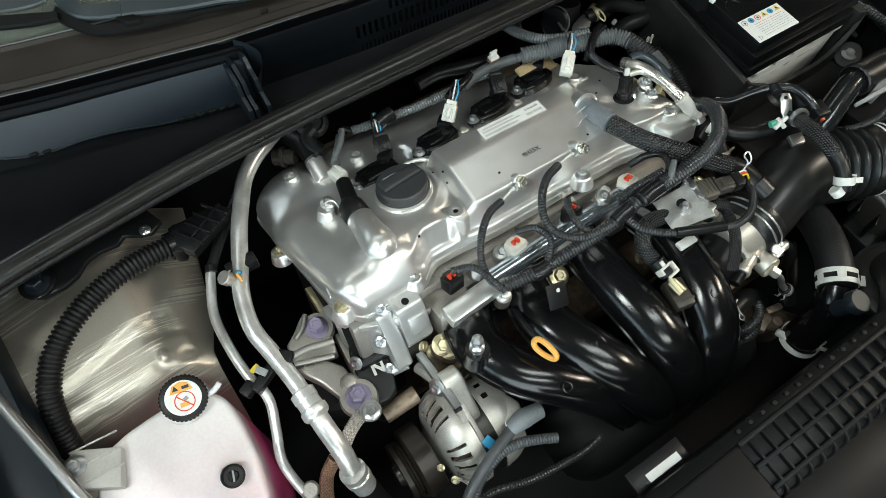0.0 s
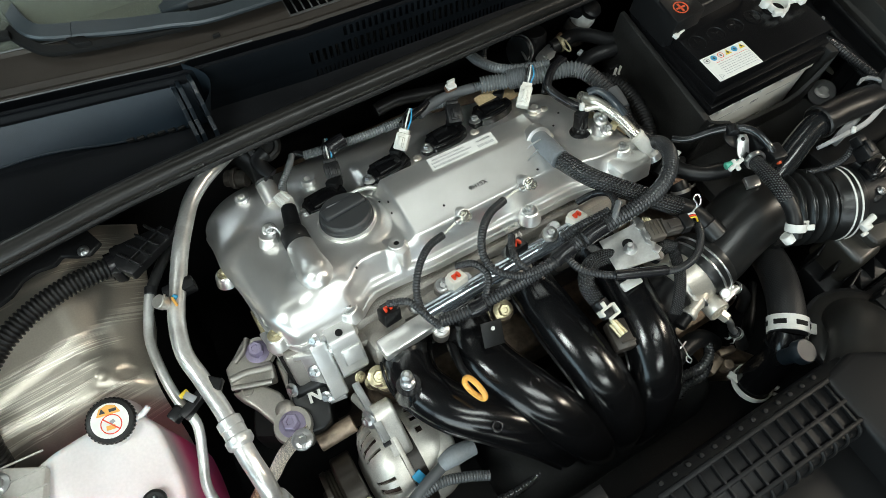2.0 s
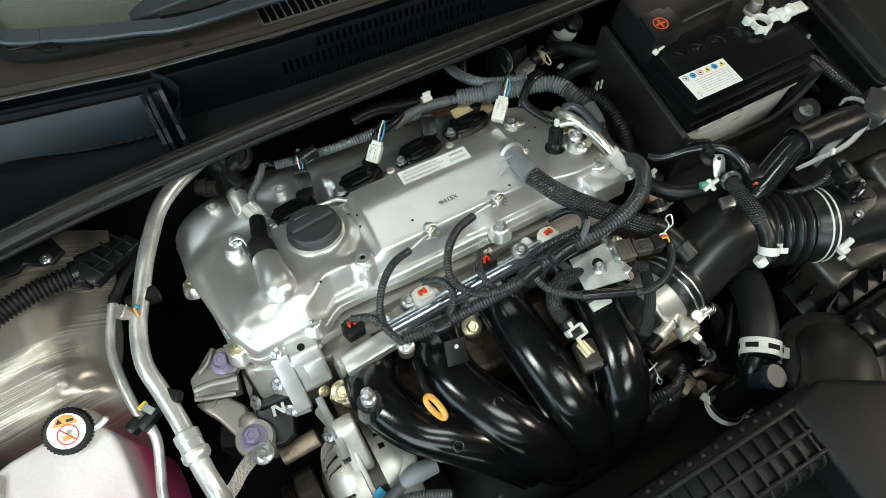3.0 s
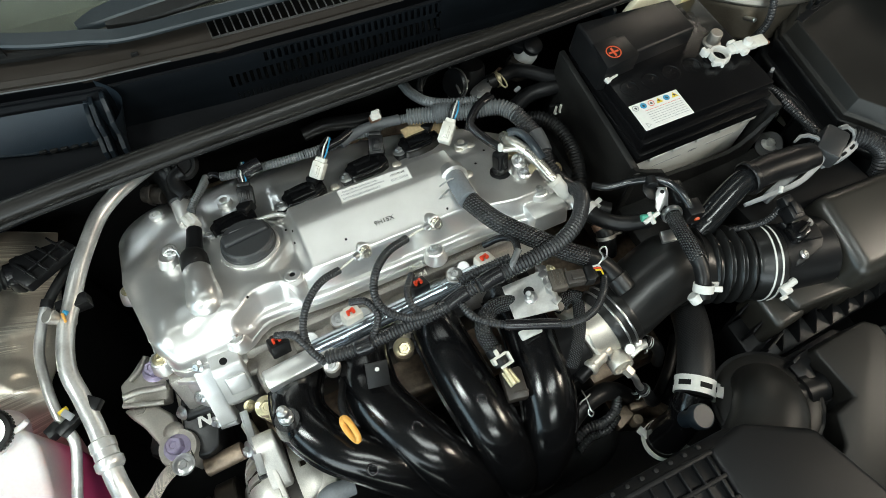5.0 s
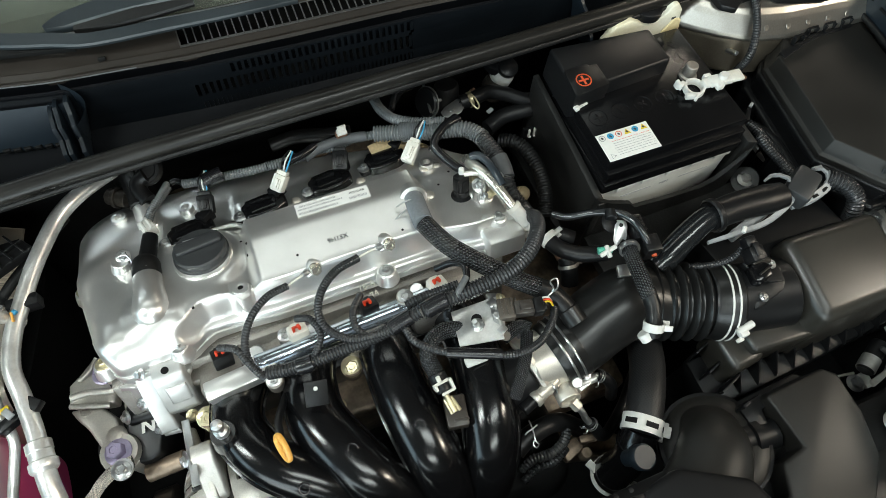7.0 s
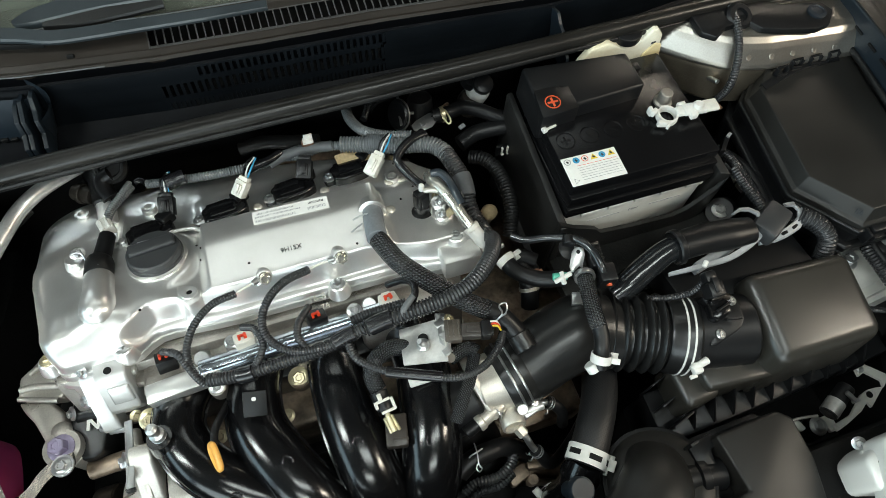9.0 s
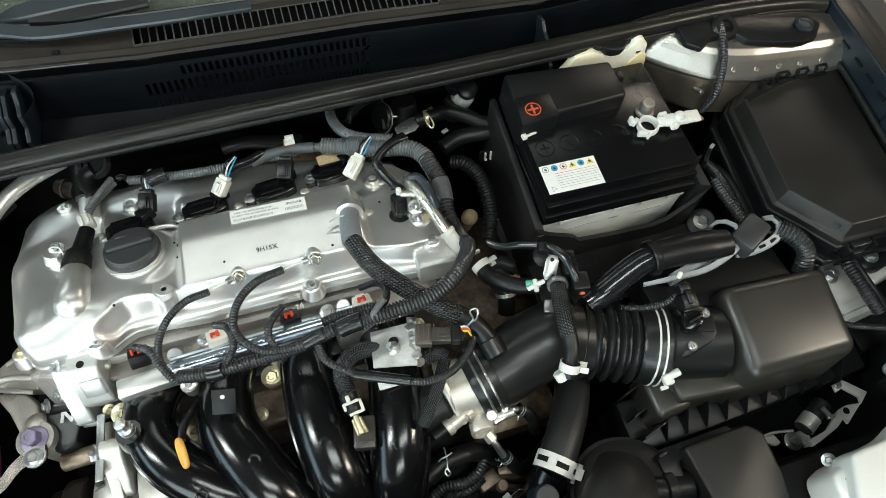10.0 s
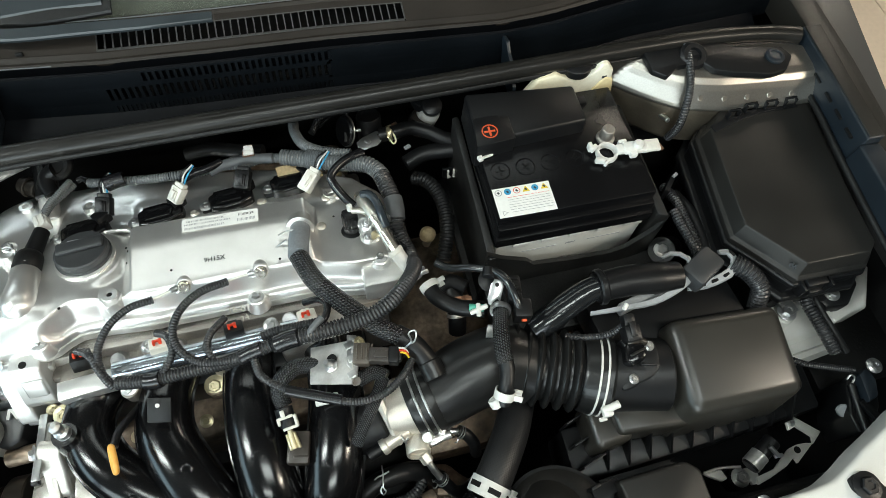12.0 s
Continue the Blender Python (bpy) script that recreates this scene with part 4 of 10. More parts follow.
part("cap_body", lathe([(0.0335, 0.004), (0.0335, 0.009), (0.0318, 0.0105), (0.0318, 0.019), (0.0300, 0.0212), (0.0, 0.0216)], cm, 48), M_CAPGREY := material("charcoal_cap_plastic", (0.032, 0.034, 0.036), 0.45, 0, 0.0002, 800, 0.1), CAP)
part("grip", box((0, 0.004, 0.0245), (0.055, 0.018, 0.0085), 0.0032, Matrix.Rotation(radians(6), 4, "Z"), 3), M_CAPGREY, CAP).data.transform(cm)
part("raised_marks", box((0, 0.0155, 0.0218), (0.034, 0.0035, 0.0008), 0.0003), M_INKGREY, CAP).data.transform(cm)

# engine block and head under the cover
HEAD = thing("cylinder_head", "rough cast aluminium cylinder head below the valve cover", "cylinder head", (0, -0.02, 0.6))
part("head_casting", box((0.012, -0.028, -0.124), (0.50, 0.243, 0.127), 0.006), M_CAST_DARK, HEAD).data.transform(ENGINE)
for k in range(4):
    part("port_boss", box((-0.118 + 0.0875 * k, -0.165, -0.098), (0.055, 0.05, 0.05), 0.010), M_CAST_DARK, HEAD).data.transform(ENGINE)
part("front_ledge", box((0.03, -0.152, -0.082), (0.44, 0.03, 0.012), 0.004), M_CAST_DARK, HEAD).data.transform(ENGINE)
BLOCK = thing("engine_block", "dark oily engine block in the shadow below the head", "engine block", (0, 0, 0.3))
part("block_casting", box((0.01, -0.03, 0.455), (0.48, 0.26, 0.32), 0.015), M_BLOCK, BLOCK)
part("gearbox_housing", box((0.42, -0.1, 0.42), (0.32, 0.30, 0.26), 0.05), M_BLOCK, BLOCK)
part("port_casting", box((0.035, -0.225, 0.615), (0.40, 0.085, 0.11), 0.012, None, 3), M_BLOCK, BLOCK, "oil-stained casting under the intake ports")
for k in range(4):
    piece("bolt", BOLT_GOLD, stand((-0.09 + 0.088 * k, -0.245, 0.671), 0.3, (0, -0.2, 1)), BLOCK)
part("gearbox_casting", prism([p[:2] for p in [(0.216, -0.344, 0.580), (0.263, -0.352, 0.580), (0.306, -0.358, 0.580), (0.323, -0.380, 0.580), (0.354, -0.401, 0.580), (0.381, -0.438, 0.580), (0.362, -0.442, 0.580), (0.320, -0.420, 0.580), (0.272, -0.406, 0.580), (0.254, -0.415, 0.580), (0.228, -0.425, 0.580), (0.186, -0.408, 0.580)]], 0.50, 0.58, 0.018, None, 5), M_BLOCK, BLOCK)
part("casting_rib", prism([p[:2] for p in [(0.255, -0.399, 0.612), (0.354, -0.440, 0.612), (0.351, -0.445, 0.612), (0.252, -0.405, 0.612)]], 0.58, 0.612, 0.002), M_BLOCK, BLOCK)
part("casting_boss", rod((0.221, -0.410, 0.580), (0.229, -0.410, 0.625), 0.014), M_BLOCK, BLOCK)
part("rear_manifold_shield", box((0.05, 0.145, 0.60), (0.40, 0.05, 0.16), 0.02), M_BLOCK, BLOCK)

# chalked number on the head's front face
lettering("16-8", Matrix.Translation((0.076, -0.151, 0.800)) @ Matrix.Rotation(radians(38), 4, "X"), 0.012, M_IVORY, HEAD, "chalk_marks", 0.0002)
lettering("74", Matrix.Translation((0.083, -0.160, 0.7885)) @ Matrix.Rotation(radians(38), 4, "X") @ Matrix.Rotation(radians(14), 4, "Z"), 0.011, M_IVORY, HEAD, "chalk_marks", 0.0002)

# timing cover bracket at the left front
TIM = thing("timing_cover", "bare aluminium timing chain cover with ribs below the valve cover", "timing cover", (-0.2, -0.15, 0.5))
part("cover_plate", box((-0.215, -0.035, -0.158), (0.055, 0.22, 0.196), 0.012), M_DARK, TIM, "near-black lower casting").data.transform(ENGINE)
part("front_bulge", prism([(-0.247, -0.095), (-0.243, -0.125), (-0.225, -0.148), (-0.205, -0.162), (-0.175, -0.166), (-0.150, -0.160), (-0.146, -0.10)], -0.13, -0.0605, 0.011, ENGINE, 4, 0.02), M_CAST, TIM, "", 60)
part("rim_lip", prism([(-0.251, -0.095), (-0.247, -0.127), (-0.228, -0.150), (-0.205, -0.160), (-0.175, -0.163), (-0.148, -0.157), (-0.146, -0.10)], -0.069, -0.062, 0.002, ENGINE), M_CAST, TIM)
ACROSS = Matrix(((0, 0, 1, 0), (1, 0, 0, 0), (0, 1, 0, 0), (0, 0, 0, 1)))
part("bracket_block", prism([(-0.140, 0.74), (-0.160, 0.72), (-0.198, 0.735), (-0.203, 0.757), (-0.181, 0.796), (-0.175, 0.8015), (-0.140, 0.800)], -0.1865, -0.1525, 0.003, ACROSS, 3), M_CASTGREY, TIM)
part("block_step", box((0, 0, 0), (0.024, 0.026, 0.006), 0.0025, Matrix.Translation((-0.1665, -0.1905, 0.778)) @ Matrix.Rotation(radians(60), 4, "X"), 3), M_CASTGREY, TIM)
part("bracket", prism([(-0.145, 0.71), (-0.190, 0.704), (-0.208, 0.710), (-0.214, 0.724), (-0.204, 0.740), (-0.186, 0.766), (-0.166, 0.788), (-0.145, 0.792)], -0.2075, -0.1875, 0.004, ACROSS, 3), M_CASTGREY, TIM)
part("bracket_hole", lathe([(0.0045, 0), (0.0045, 0.0008), (0, 0.0008)], Matrix.Translation((-0.171, -0.168, 0.8008)), 16), M_DARK, TIM)
part("lower_pipe", rod((-0.213, -0.196, 0.694), (-0.190, -0.200, 0.698), 0.0105), M_CASTGREY, TIM)
for p in ((-0.199, -0.160, 0.797), (-0.214, -0.180, 0.757), (-0.2145, -0.200, 0.708)):
    piece("bolt", BOLT, stand(p, 0.4, (-0.5, -0.4, 0.7)) @ Matrix.Scale(0.85, 4), TIM)

# ignition coils
def coil(u, v, spin):
    t_ = thing("ignition_coil", "black plastic ignition coil pushed into the valve cover", "ignition coil", eng(u, v, -0.02), "ignition coils")
    m = at_eng(u, v, -0.018, spin)
    part("coil_body", join(prism([(-0.026, -0.014), (-0.010, -0.019), (0.014, -0.019), (0.031, -0.012), (0.033, 0.006), (0.022, 0.017), (-0.014, 0.018), (-0.027, 0.010)], 0, 0.017, 0.004, None, 3), prism([(-0.018, -0.012), (0.016, -0.013), (0.022, 0.008), (-0.014, 0.011)], 0.016, 0.0205, 0.0025, None, 2), box((-0.004, 0.014, 0.012), (0.030, 0.006, 0.010), 0.002)), M_GLOSS, t_).data.transform(m)
    part("socket", box((0.026, 0.012, 0.017), (0.020, 0.016, 0.016), 0.002, Matrix.Rotation(radians(35), 4, "Z")), M_BLACK, t_).data.transform(m)
    part("foot", box((-0.030, -0.002, 0.006), (0.016, 0.016, 0.010), 0.003), M_BLACK, t_).data.transform(m)
    piece("bolt", BOLT, m @ Matrix.Translation((-0.031, -0.002, 0.0115)), t_)


for k, (u, v) in enumerate(((-0.108, 0.006), (-0.012, 0.012), (0.080, 0.020), (0.163, 0.032))):
    coil(u, v, radians(8))
# plugs of the coils: two dark ones plugged in, two pale ones hanging loose
def plug(p, along, mat, label, wires=True, size=(0.017, 0.021, 0.015)):
    t_ = thing("coil_plug", label, "connector", p, "coil plugs")
    m = axis(p, Vector(p) + Vector(along))
    part("shell", join(box((0, 0, size[1] / 2), (size[0], size[2], size[1]), 0.0018), box((0, size[2] / 2, size[1] * 0.45), (size[0] * 0.55, 0.004, size[1] * 0.6), 0.001), box((0, 0, size[1] + 0.0025), (size[0] * 0.8, size[2] * 0.75, 0.006), 0.0012)), mat, t_).data.transform(m)
    part("latch", box((0, size[2] / 2 + 0.003, size[1] * 0.5), (size[0] * 0.3, 0.003, size[1] * 0.55), 0.0008), mat, t_).data.transform(m)
    if wires:
        top = m @ Vector((0, 0, size[1] + 0.004))
        for k, wm in enumerate((M_BLUE, M_WHITE, M_BLACK)):
            o = m.to_3x3() @ Vector(((k - 1) * 0.0035, 0, 0))
            d = Vector(along).normalized()
            tube("wire", [top + o, top + o * 1.5 + d * 0.012 + Vector((0, 0, 0.005)), top + o * 0.6 + d * 0.024 + Vector((0.004, 0.006, -0.002))], 0.0011, wm, t_, "", n=6, step=0.003)


plug((0.012, 0.019, 0.803), (0.28, 0.25, 0.30), M_IVORY, "loose ivory coil plug with blue wires lying on the cover", size=(0.017, 0.023, 0.014))
plug((0.182, -0.012, 0.823), (0.45, 0.45, 0.25), M_IVORY, "loose ivory coil plug with blue wires lying beside the hump", size=(0.017, 0.028, 0.015))
plug((-0.081, 0.024, 0.792), (0.15, 0.75, 0.35), M_BLACK, "black coil plug with blue wires, half pulled", size=(0.020, 0.024, 0.016))
plug((0.100, 0.022, 0.800), (0.25, 0.75, 0.35), M_BLACK, "black coil plug clipped on its coil", wires=False, size=(0.020, 0.026, 0.016))

# breather valve and elbow beside the cap
VALVE = thing("breather_valve", "black breather valve on the valve cover's tower", "valve", eng(-0.16, -0.02, 0.01))
V1 = TOW[3] + TOWD * 0.050
part("valve_body", lathe([(0.0, 0.0), (0.0156, 0.0), (0.0166, 0.002), (0.0166, 0.020), (0.0150, 0.026), (0.0115, 0.029), (0.0, 0.029)], axis(V1, V1 + TOWD + Vector((0, 0, -0.08))), 28), M_RUBBER, VALVE)
V2 = V1 + TOWD * 0.024
tube("neck", [V2, V2 + Vector((0.004, 0.008, -0.002)), Vector((-0.152, 0.007, 0.806))], [0.0125, 0.0105, 0.0095], M_BLACK, VALVE, "", n=14, step=0.003)
part("printed_mark", lathe([(0.0022, 0), (0.0038, 0), (0.0038, 0.0004), (0.0022, 0.0004), (0.0022, 0)], stand(V1 + TOWD * 0.009 + Vector((0.004, -0.004, 0.0146)), 0, (0.25, -0.3, 1)), 14), M_INKGREY, VALVE)
part("plug_shell", join(box((0, 0, 0), (0.017, 0.020, 0.015), 0.002), box((-0.004, -0.001, 0.008), (0.004, 0.017, 0.003), 0.0008), box((0.004, -0.001, 0.008), (0.003, 0.017, 0.003), 0.0008)), M_WHITE, VALVE, "white connector shell").data.transform(Matrix.Translation((-0.152, 0.020, 0.806)) @ Matrix.Rotation(radians(18), 4, "Z") @ Matrix.Rotation(radians(-5), 4, "X"))
tube("thin_conduit", [(-0.150, 0.036, 0.806), (-0.142, 0.043, 0.812), (-0.131, 0.052, 0.815), (-0.123, 0.062, 0.815), (-0.116, 0.074, 0.812)], 0.0042, M_GREYCORR, VALVE, "thin grey corrugated conduit", n=10, rib=0.003)
STUB = thing("cover_stud", "cast boss with nut and wire clip on the cover", "stud", (-0.195, -0.027, 0.800))
part("cast_boss", join(rod((-0.196, -0.028, 0.790), (-0.190, -0.021, 0.816), 0.0125, r2=0.0105), box((0, 0, 0), (0.018, 0.02, 0.02), 0.004, Matrix.Translation((-0.190, -0.022, 0.800)))), M_CAST, STUB)
piece("nut", BOLT, stand((-0.185, -0.015, 0.815), 0.2, (0.1, -0.2, 1)), STUB)
tube("wire_clip", [(-0.190, -0.018, 0.822), (-0.184, -0.018, 0.824), (-0.178, -0.021, 0.822), (-0.176, -0.030, 0.815)], 0.0013, M_STEEL, STUB, "", n=6, step=0.003)

# cam sensor at the right end, vent pipe on the hump
SENS = thing("cam_sensor", "black cam position sensor with its plug on the valve cover", "sensor", eng(0.234, -0.078, -0.012))
part("sensor_body", lathe([(0.014, 0), (0.014, 0.003), (0.010, 0.005), (0.010, 0.012), (0.008, 0.014), (0, 0.014)], at_eng(0.234, -0.078, -0.012), 24), M_BLACK, SENS)
part("sensor_lug", box((0.012, -0.006, 0.002), (0.024, 0.010, 0.004), 0.0015), M_BLACK, SENS).data.transform(at_eng(0.234, -0.078, -0.012, 0.2))
part("sensor_plug", join(box((0, 0.0, 0.024), (0.016, 0.014, 0.026), 0.002), box((0.0, -0.0075, 0.022), (0.008, 0.003, 0.018), 0.0008), box((0.0085, 0.0, 0.024), (0.002, 0.010, 0.020), 0.0006), box((-0.0085, 0.0, 0.024), (0.002, 0.010, 0.020), 0.0006)), M_BLACK, SENS).data.transform(at_eng(0.234, -0.078, -0.012, 0.3))
part("pale_tip", lathe([(0.004, 0), (0.0035, 0.008), (0, 0.011)], at_eng(0.236, -0.076, 0.026), 10), M_WHITE, SENS)
piece("bolt", BOLT_GOLD, at_eng(0.262, -0.060, -0.008), SENS)
VENT = thing("vent_hose", "grey rubber vent hose in a black braided sleeve", "hose", eng(0.19, -0.08, 0.0))
VM = [Vector(eng(0.168, -0.050, 0.004)), Vector((0.170, -0.070, 0.826)), Vector((0.166, -0.096, 0.838)), Vector((0.164, -0.118, 0.846))]
part("socket", lathe([(0.0, -0.006), (0.0165, -0.006), (0.0165, 0.004), (0.0175, 0.005), (0.0175, 0.009), (0.015, 0.010), (0, 0.010)], axis(VM[1] - (VM[2] - VM[1]) * 0.35, VM[2]), 28), M_CAST, VENT)
tube("hose_end", VM[1:], 0.0128, M_GREYRUB, VENT, "plain grey hose end", n=24, step=0.005)
tube("sleeve", [VM[3]] + [(0.177, -0.153, 0.848), (0.195, -0.178, 0.846), (0.220, -0.205, 0.842), (0.244, -0.226, 0.834), (0.263, -0.238, 0.826)], 0.0118, M_BRAID, VENT, "black braided sleeve", n=24, step=0.005)
tube("lower_hose", [(0.259, -0.234, 0.826), (0.278, -0.249, 0.818), (0.292, -0.270, 0.805), (0.299, -0.282, 0.790)], 0.0125, M_HOSE, VENT, "", n=18, step=0.005)
tube("wire_clip", [(0.267, -0.256, 0.832), (0.275, -0.252, 0.840), (0.273, -0.244, 0.846), (0.282, -0.243, 0.846), (0.279, -0.253, 0.842), (0.272, -0.254, 0.836)], 0.0011, M_STEEL, VENT, "bent wire hose clip", n=6, step=0.003)
tube("spring_clip", [(0.143, -0.079, 0.836), (0.154, -0.079, 0.842), (0.164, -0.080, 0.842), (0.171, -0.089, 0.838), (0.169, -0.091, 0.832)], 0.0012, M_STEEL, VENT, "wire spring clip", n=6, step=0.003)
tube("spring_clip", [(0.137, -0.091, 0.828), (0.146, -0.089, 0.834), (0.153, -0.088, 0.838)], 0.0012, M_STEEL, VENT, "", n=6, step=0.003)

# zinc water pipe at the right end
WP = thing("water_pipe", "bent yellow-zinc steel pipe round the cover's end", "pipe", eng(0.28, -0.1, -0.02))
tube("pipe", [(0.252, -0.045, 0.838), (0.254, -0.060, 0.846), (0.260, -0.076, 0.848), (0.268, -0.097, 0.846), (0.276, -0.120, 0.838), (0.285, -0.137, 0.828), (0.293, -0.146, 0.818)], 0.0076, M_PALEZINC := material("pale_zinc_steel", (0.70, 0.675, 0.60), 0.27, 0.9, 0.0, 400, 0.08, 0.06), WP, "", n=18, step=0.004)
tube("heater_hose", [(0.254, -0.052, 0.852), (0.263, -0.056, 0.856), (0.270, -0.070, 0.857), (0.273, -0.088, 0.855), (0.276, -0.104, 0.850)], 0.0056, material("steel_blue_hose", (0.020, 0.026, 0.032), 0.22, 0, 0.0, 400, 0.1), WP, "shiny blue-black hose on the pipe", n=14, step=0.004)
tube("branch_pipe", [(0.238, -0.069, 0.846), (0.250, -0.073, 0.848), (0.262, -0.080, 0.848)], 0.0042, M_PALEZINC, WP, "", n=12, step=0.004)
part("bracket_tab", box((0, 0, 0), (0.016, 0.010, 0.0016), 0.0005, Matrix.Translation((0.262, -0.104, 0.838)) @ Matrix.Rotation(0.5, 4, "Z")), M_GOLD, WP, "yellow-zinc bracket tab")
for p, k in (((0.252, -0.088, 0.838), 1.15), ((0.251, -0.104, 0.834), 1.0)):
    piece("bolt", BOLT, stand(p, 0.3, (0.1, -0.25, 1)) @ Matrix.Scale(k, 4), WP)
    part("bolt_stud", rod(p, tuple(Vector(p) + Vector((0.001, -0.003, 0.012))), 0.0030), M_STEEL, WP)
piece("clip_nut", BOLT_SMALL, stand((0.279, -0.090, 0.848), 0.3, (0.8, 0.0, 0.5)), WP)
part("white_sleeve", rod((0.282, -0.131, 0.832), (0.294, -0.150, 0.815), 0.0092, 24, 0.0015), M_WHITE, WP, "white plastic end sleeve")
part("sleeve_collar", rod((0.280, -0.128, 0.834), (0.283, -0.133, 0.831), 0.0102, 24, 0.001), M_IVORY, WP)
part("nut", rod((0.290, -0.141, 0.822), (0.299, -0.157, 0.806), 0.0090), M_WHITE, WP, "pale plastic pipe sleeve")
band("clamp", (0.297, -0.153, 0.808), (0.299, -0.162, 0.800), 0.0105, 0.008, M_STEEL, WP)
part("pipe_base", prism([(0.235, -0.165), (0.285, -0.165), (0.290, -0.110), (0.262, -0.095), (0.235, -0.12)], -0.05, -0.022, 0.004, ENGINE), M_CAST, WP)

# ---- fuel rail and injectors ----
RAIL = thing("fuel_rail", "satin steel fuel rail along the front of the head", "fuel rail", (0.005, -0.186, 0.750))
ra, rb = (-0.125, -0.195, 0.785), (0.164, -0.185, 0.785)
RDIR = (Vector(rb) - Vector(ra)).normalized()
part("rail_tube", rod(Vector(ra) + RDIR * 0.05, rb, 0.0115, 24), material("blue_zinc_steel", (0.56, 0.62, 0.68), 0.21, 0.95, 0.0, 400, 0.06, 0.06), RAIL)
part("rail_block", box((0, 0, 0), (0.085, 0.020, 0.024), 0.003, axis((-0.095, -0.203, 0.782), rb) @ Matrix.Rotation(radians(90), 4, "Y")), M_CAST, RAIL, "milled aluminium end block")
for q in (0.18, 0.42, 0.66, 0.9):
    c = Vector(ra).lerp(Vector(rb), q) + Vector((0, 0.016, -0.006))
    part("injector_cup", rod(c, c + Vector((0, 0.02, -0.04)), 0.009), M_STEEL, RAIL)
for p in ((0.115, -0.181, 0.800), (-0.034, -0.170, 0.785), (-0.062, -0.215, 0.775)):
    part("mount_lug", rod(Vector(p) + Vector((0, 0, -0.02)), p, 0.0105), M_CAST_DARK, RAIL)
    piece("bolt", BOLT, stand(p, 0.3, (0, -0.25, 1)), RAIL)


def injector(p, mat, label):
    t_ = thing("injector_plug", label, "connector", p, "injector plugs")
    m = stand(p, radians(25), (0.1, 0.35, 0.9))
    part("shell", join(box((0, 0, -0.009), (0.023, 0.018, 0.020), 0.002), box((0, -0.009, -0.007), (0.012, 0.004, 0.015), 0.001)), mat, t_).data.transform(m)
    part("lock_tab", join(box((-0.004, 0.0, 0.003), (0.005, 0.010, 0.006), 0.001), box((0.006, 0.002, 0.004), (0.004, 0.007, 0.008), 0.001), box((0.002, -0.003, 0.002), (0.010, 0.004, 0.004), 0.0008)), M_RED, t_, "bright red locking tab").data.transform(m @ Matrix.Translation((0.001, 0.001, 0.0012)) @ Matrix.Scale(0.72, 4))


injector((-0.108, -0.170, 0.800), M_BLACK, "black injector plug with a red locking tab")
injector((-0.018, -0.174, 0.800), M_IVORY, "pale injector plug with a red locking tab")
injector((0.070, -0.173, 0.800), M_BLACK, "black injector plug with a red locking tab")
injector((0.159, -0.177, 0.800), M_IVORY, "pale injector plug with a red locking tab")

# ---- intake manifold: four nylon runners over a plenum ----
MAN = thing("intake_manifold", "glossy black nylon intake manifold with four curved runners", "intake manifold", (0.05, -0.33, 0.5))
RUN = [
    [(-0.100, -0.196, 0.744), (-0.113, -0.222, 0.752), (-0.116, -0.254, 0.754), (-0.097, -0.294, 0.753), (-0.063, -0.327, 0.744), (-0.022, -0.360, 0.718), (0.018, -0.390, 0.660)],
    [(-0.016, -0.196, 0.744), (-0.027, -0.226, 0.750), (-0.030, -0.272, 0.751), (-0.010, -0.322, 0.747), (0.014, -0.364, 0.733), (0.042, -0.398, 0.693), (0.070, -0.412, 0.625)],
    [(0.075, -0.196, 0.744), (0.073, -0.235, 0.751), (0.074, -0.285, 0.752), (0.079, -0.333, 0.746), (0.085, -0.372, 0.730), (0.093, -0.402, 0.690), (0.100, -0.414, 0.620)],
    [(0.172, -0.200, 0.744), (0.177, -0.250, 0.751), (0.170, -0.305, 0.752), (0.160, -0.352, 0.744), (0.147, -0.388, 0.722), (0.132, -0.410, 0.672), (0.120, -0.416, 0.610)],
]
for k, pts in enumerate(RUN):
    wide = [.029, .030, .029, .0285, .0285, .030, .031] if k == 0 else [.029, .031, .033, .0335, .033, .032, .031]
    tube("runner", pts, wide, M_GLOSS, MAN, "", n=36, step=0.006, flat=0.94)
    tube("weld_seam", pts, [w + 0.0025 for w in wide], M_GLOSS, MAN, "", n=16, step=0.006, flat=0.07)
for k in range(3):
    a, b = RUN[k], RUN[k + 1]
    web = [a[3], a[4], a[5], b[5], b[4], b[3]]
    bm = bmesh.new()
    vs = [bm.verts.new((p[0], p[1], p[2] - 0.024)) for p in web]
    bm.faces.new(vs)
    r_ = bmesh.ops.extrude_face_region(bm, geom=list(bm.faces))
    bmesh.ops.translate(bm, verts=[g for g in r_["geom"] if isinstance(g, bmesh.types.BMVert)], vec=(0, 0, -0.02))
    part("web", bm, M_GLOSS, MAN)
# Plenum coloured near-black in place of the shade under the runners.
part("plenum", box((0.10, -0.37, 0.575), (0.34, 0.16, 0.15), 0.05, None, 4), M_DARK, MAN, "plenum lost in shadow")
part("head_flange", box((0.045, -0.200, 0.700), (0.36, 0.03, 0.07), 0.006), M_BLACK, MAN)
ring = mesh_of(lathe([(0.0042, -0.002), (0.0046, 0.0001), (0.0052, 0.0004), (0.0062, 0.0004), (0.0068, 0.0001), (0.0070, -0.002), (0.0042, -0.002)], None, 24), "weld_mark", M_GLOSS)
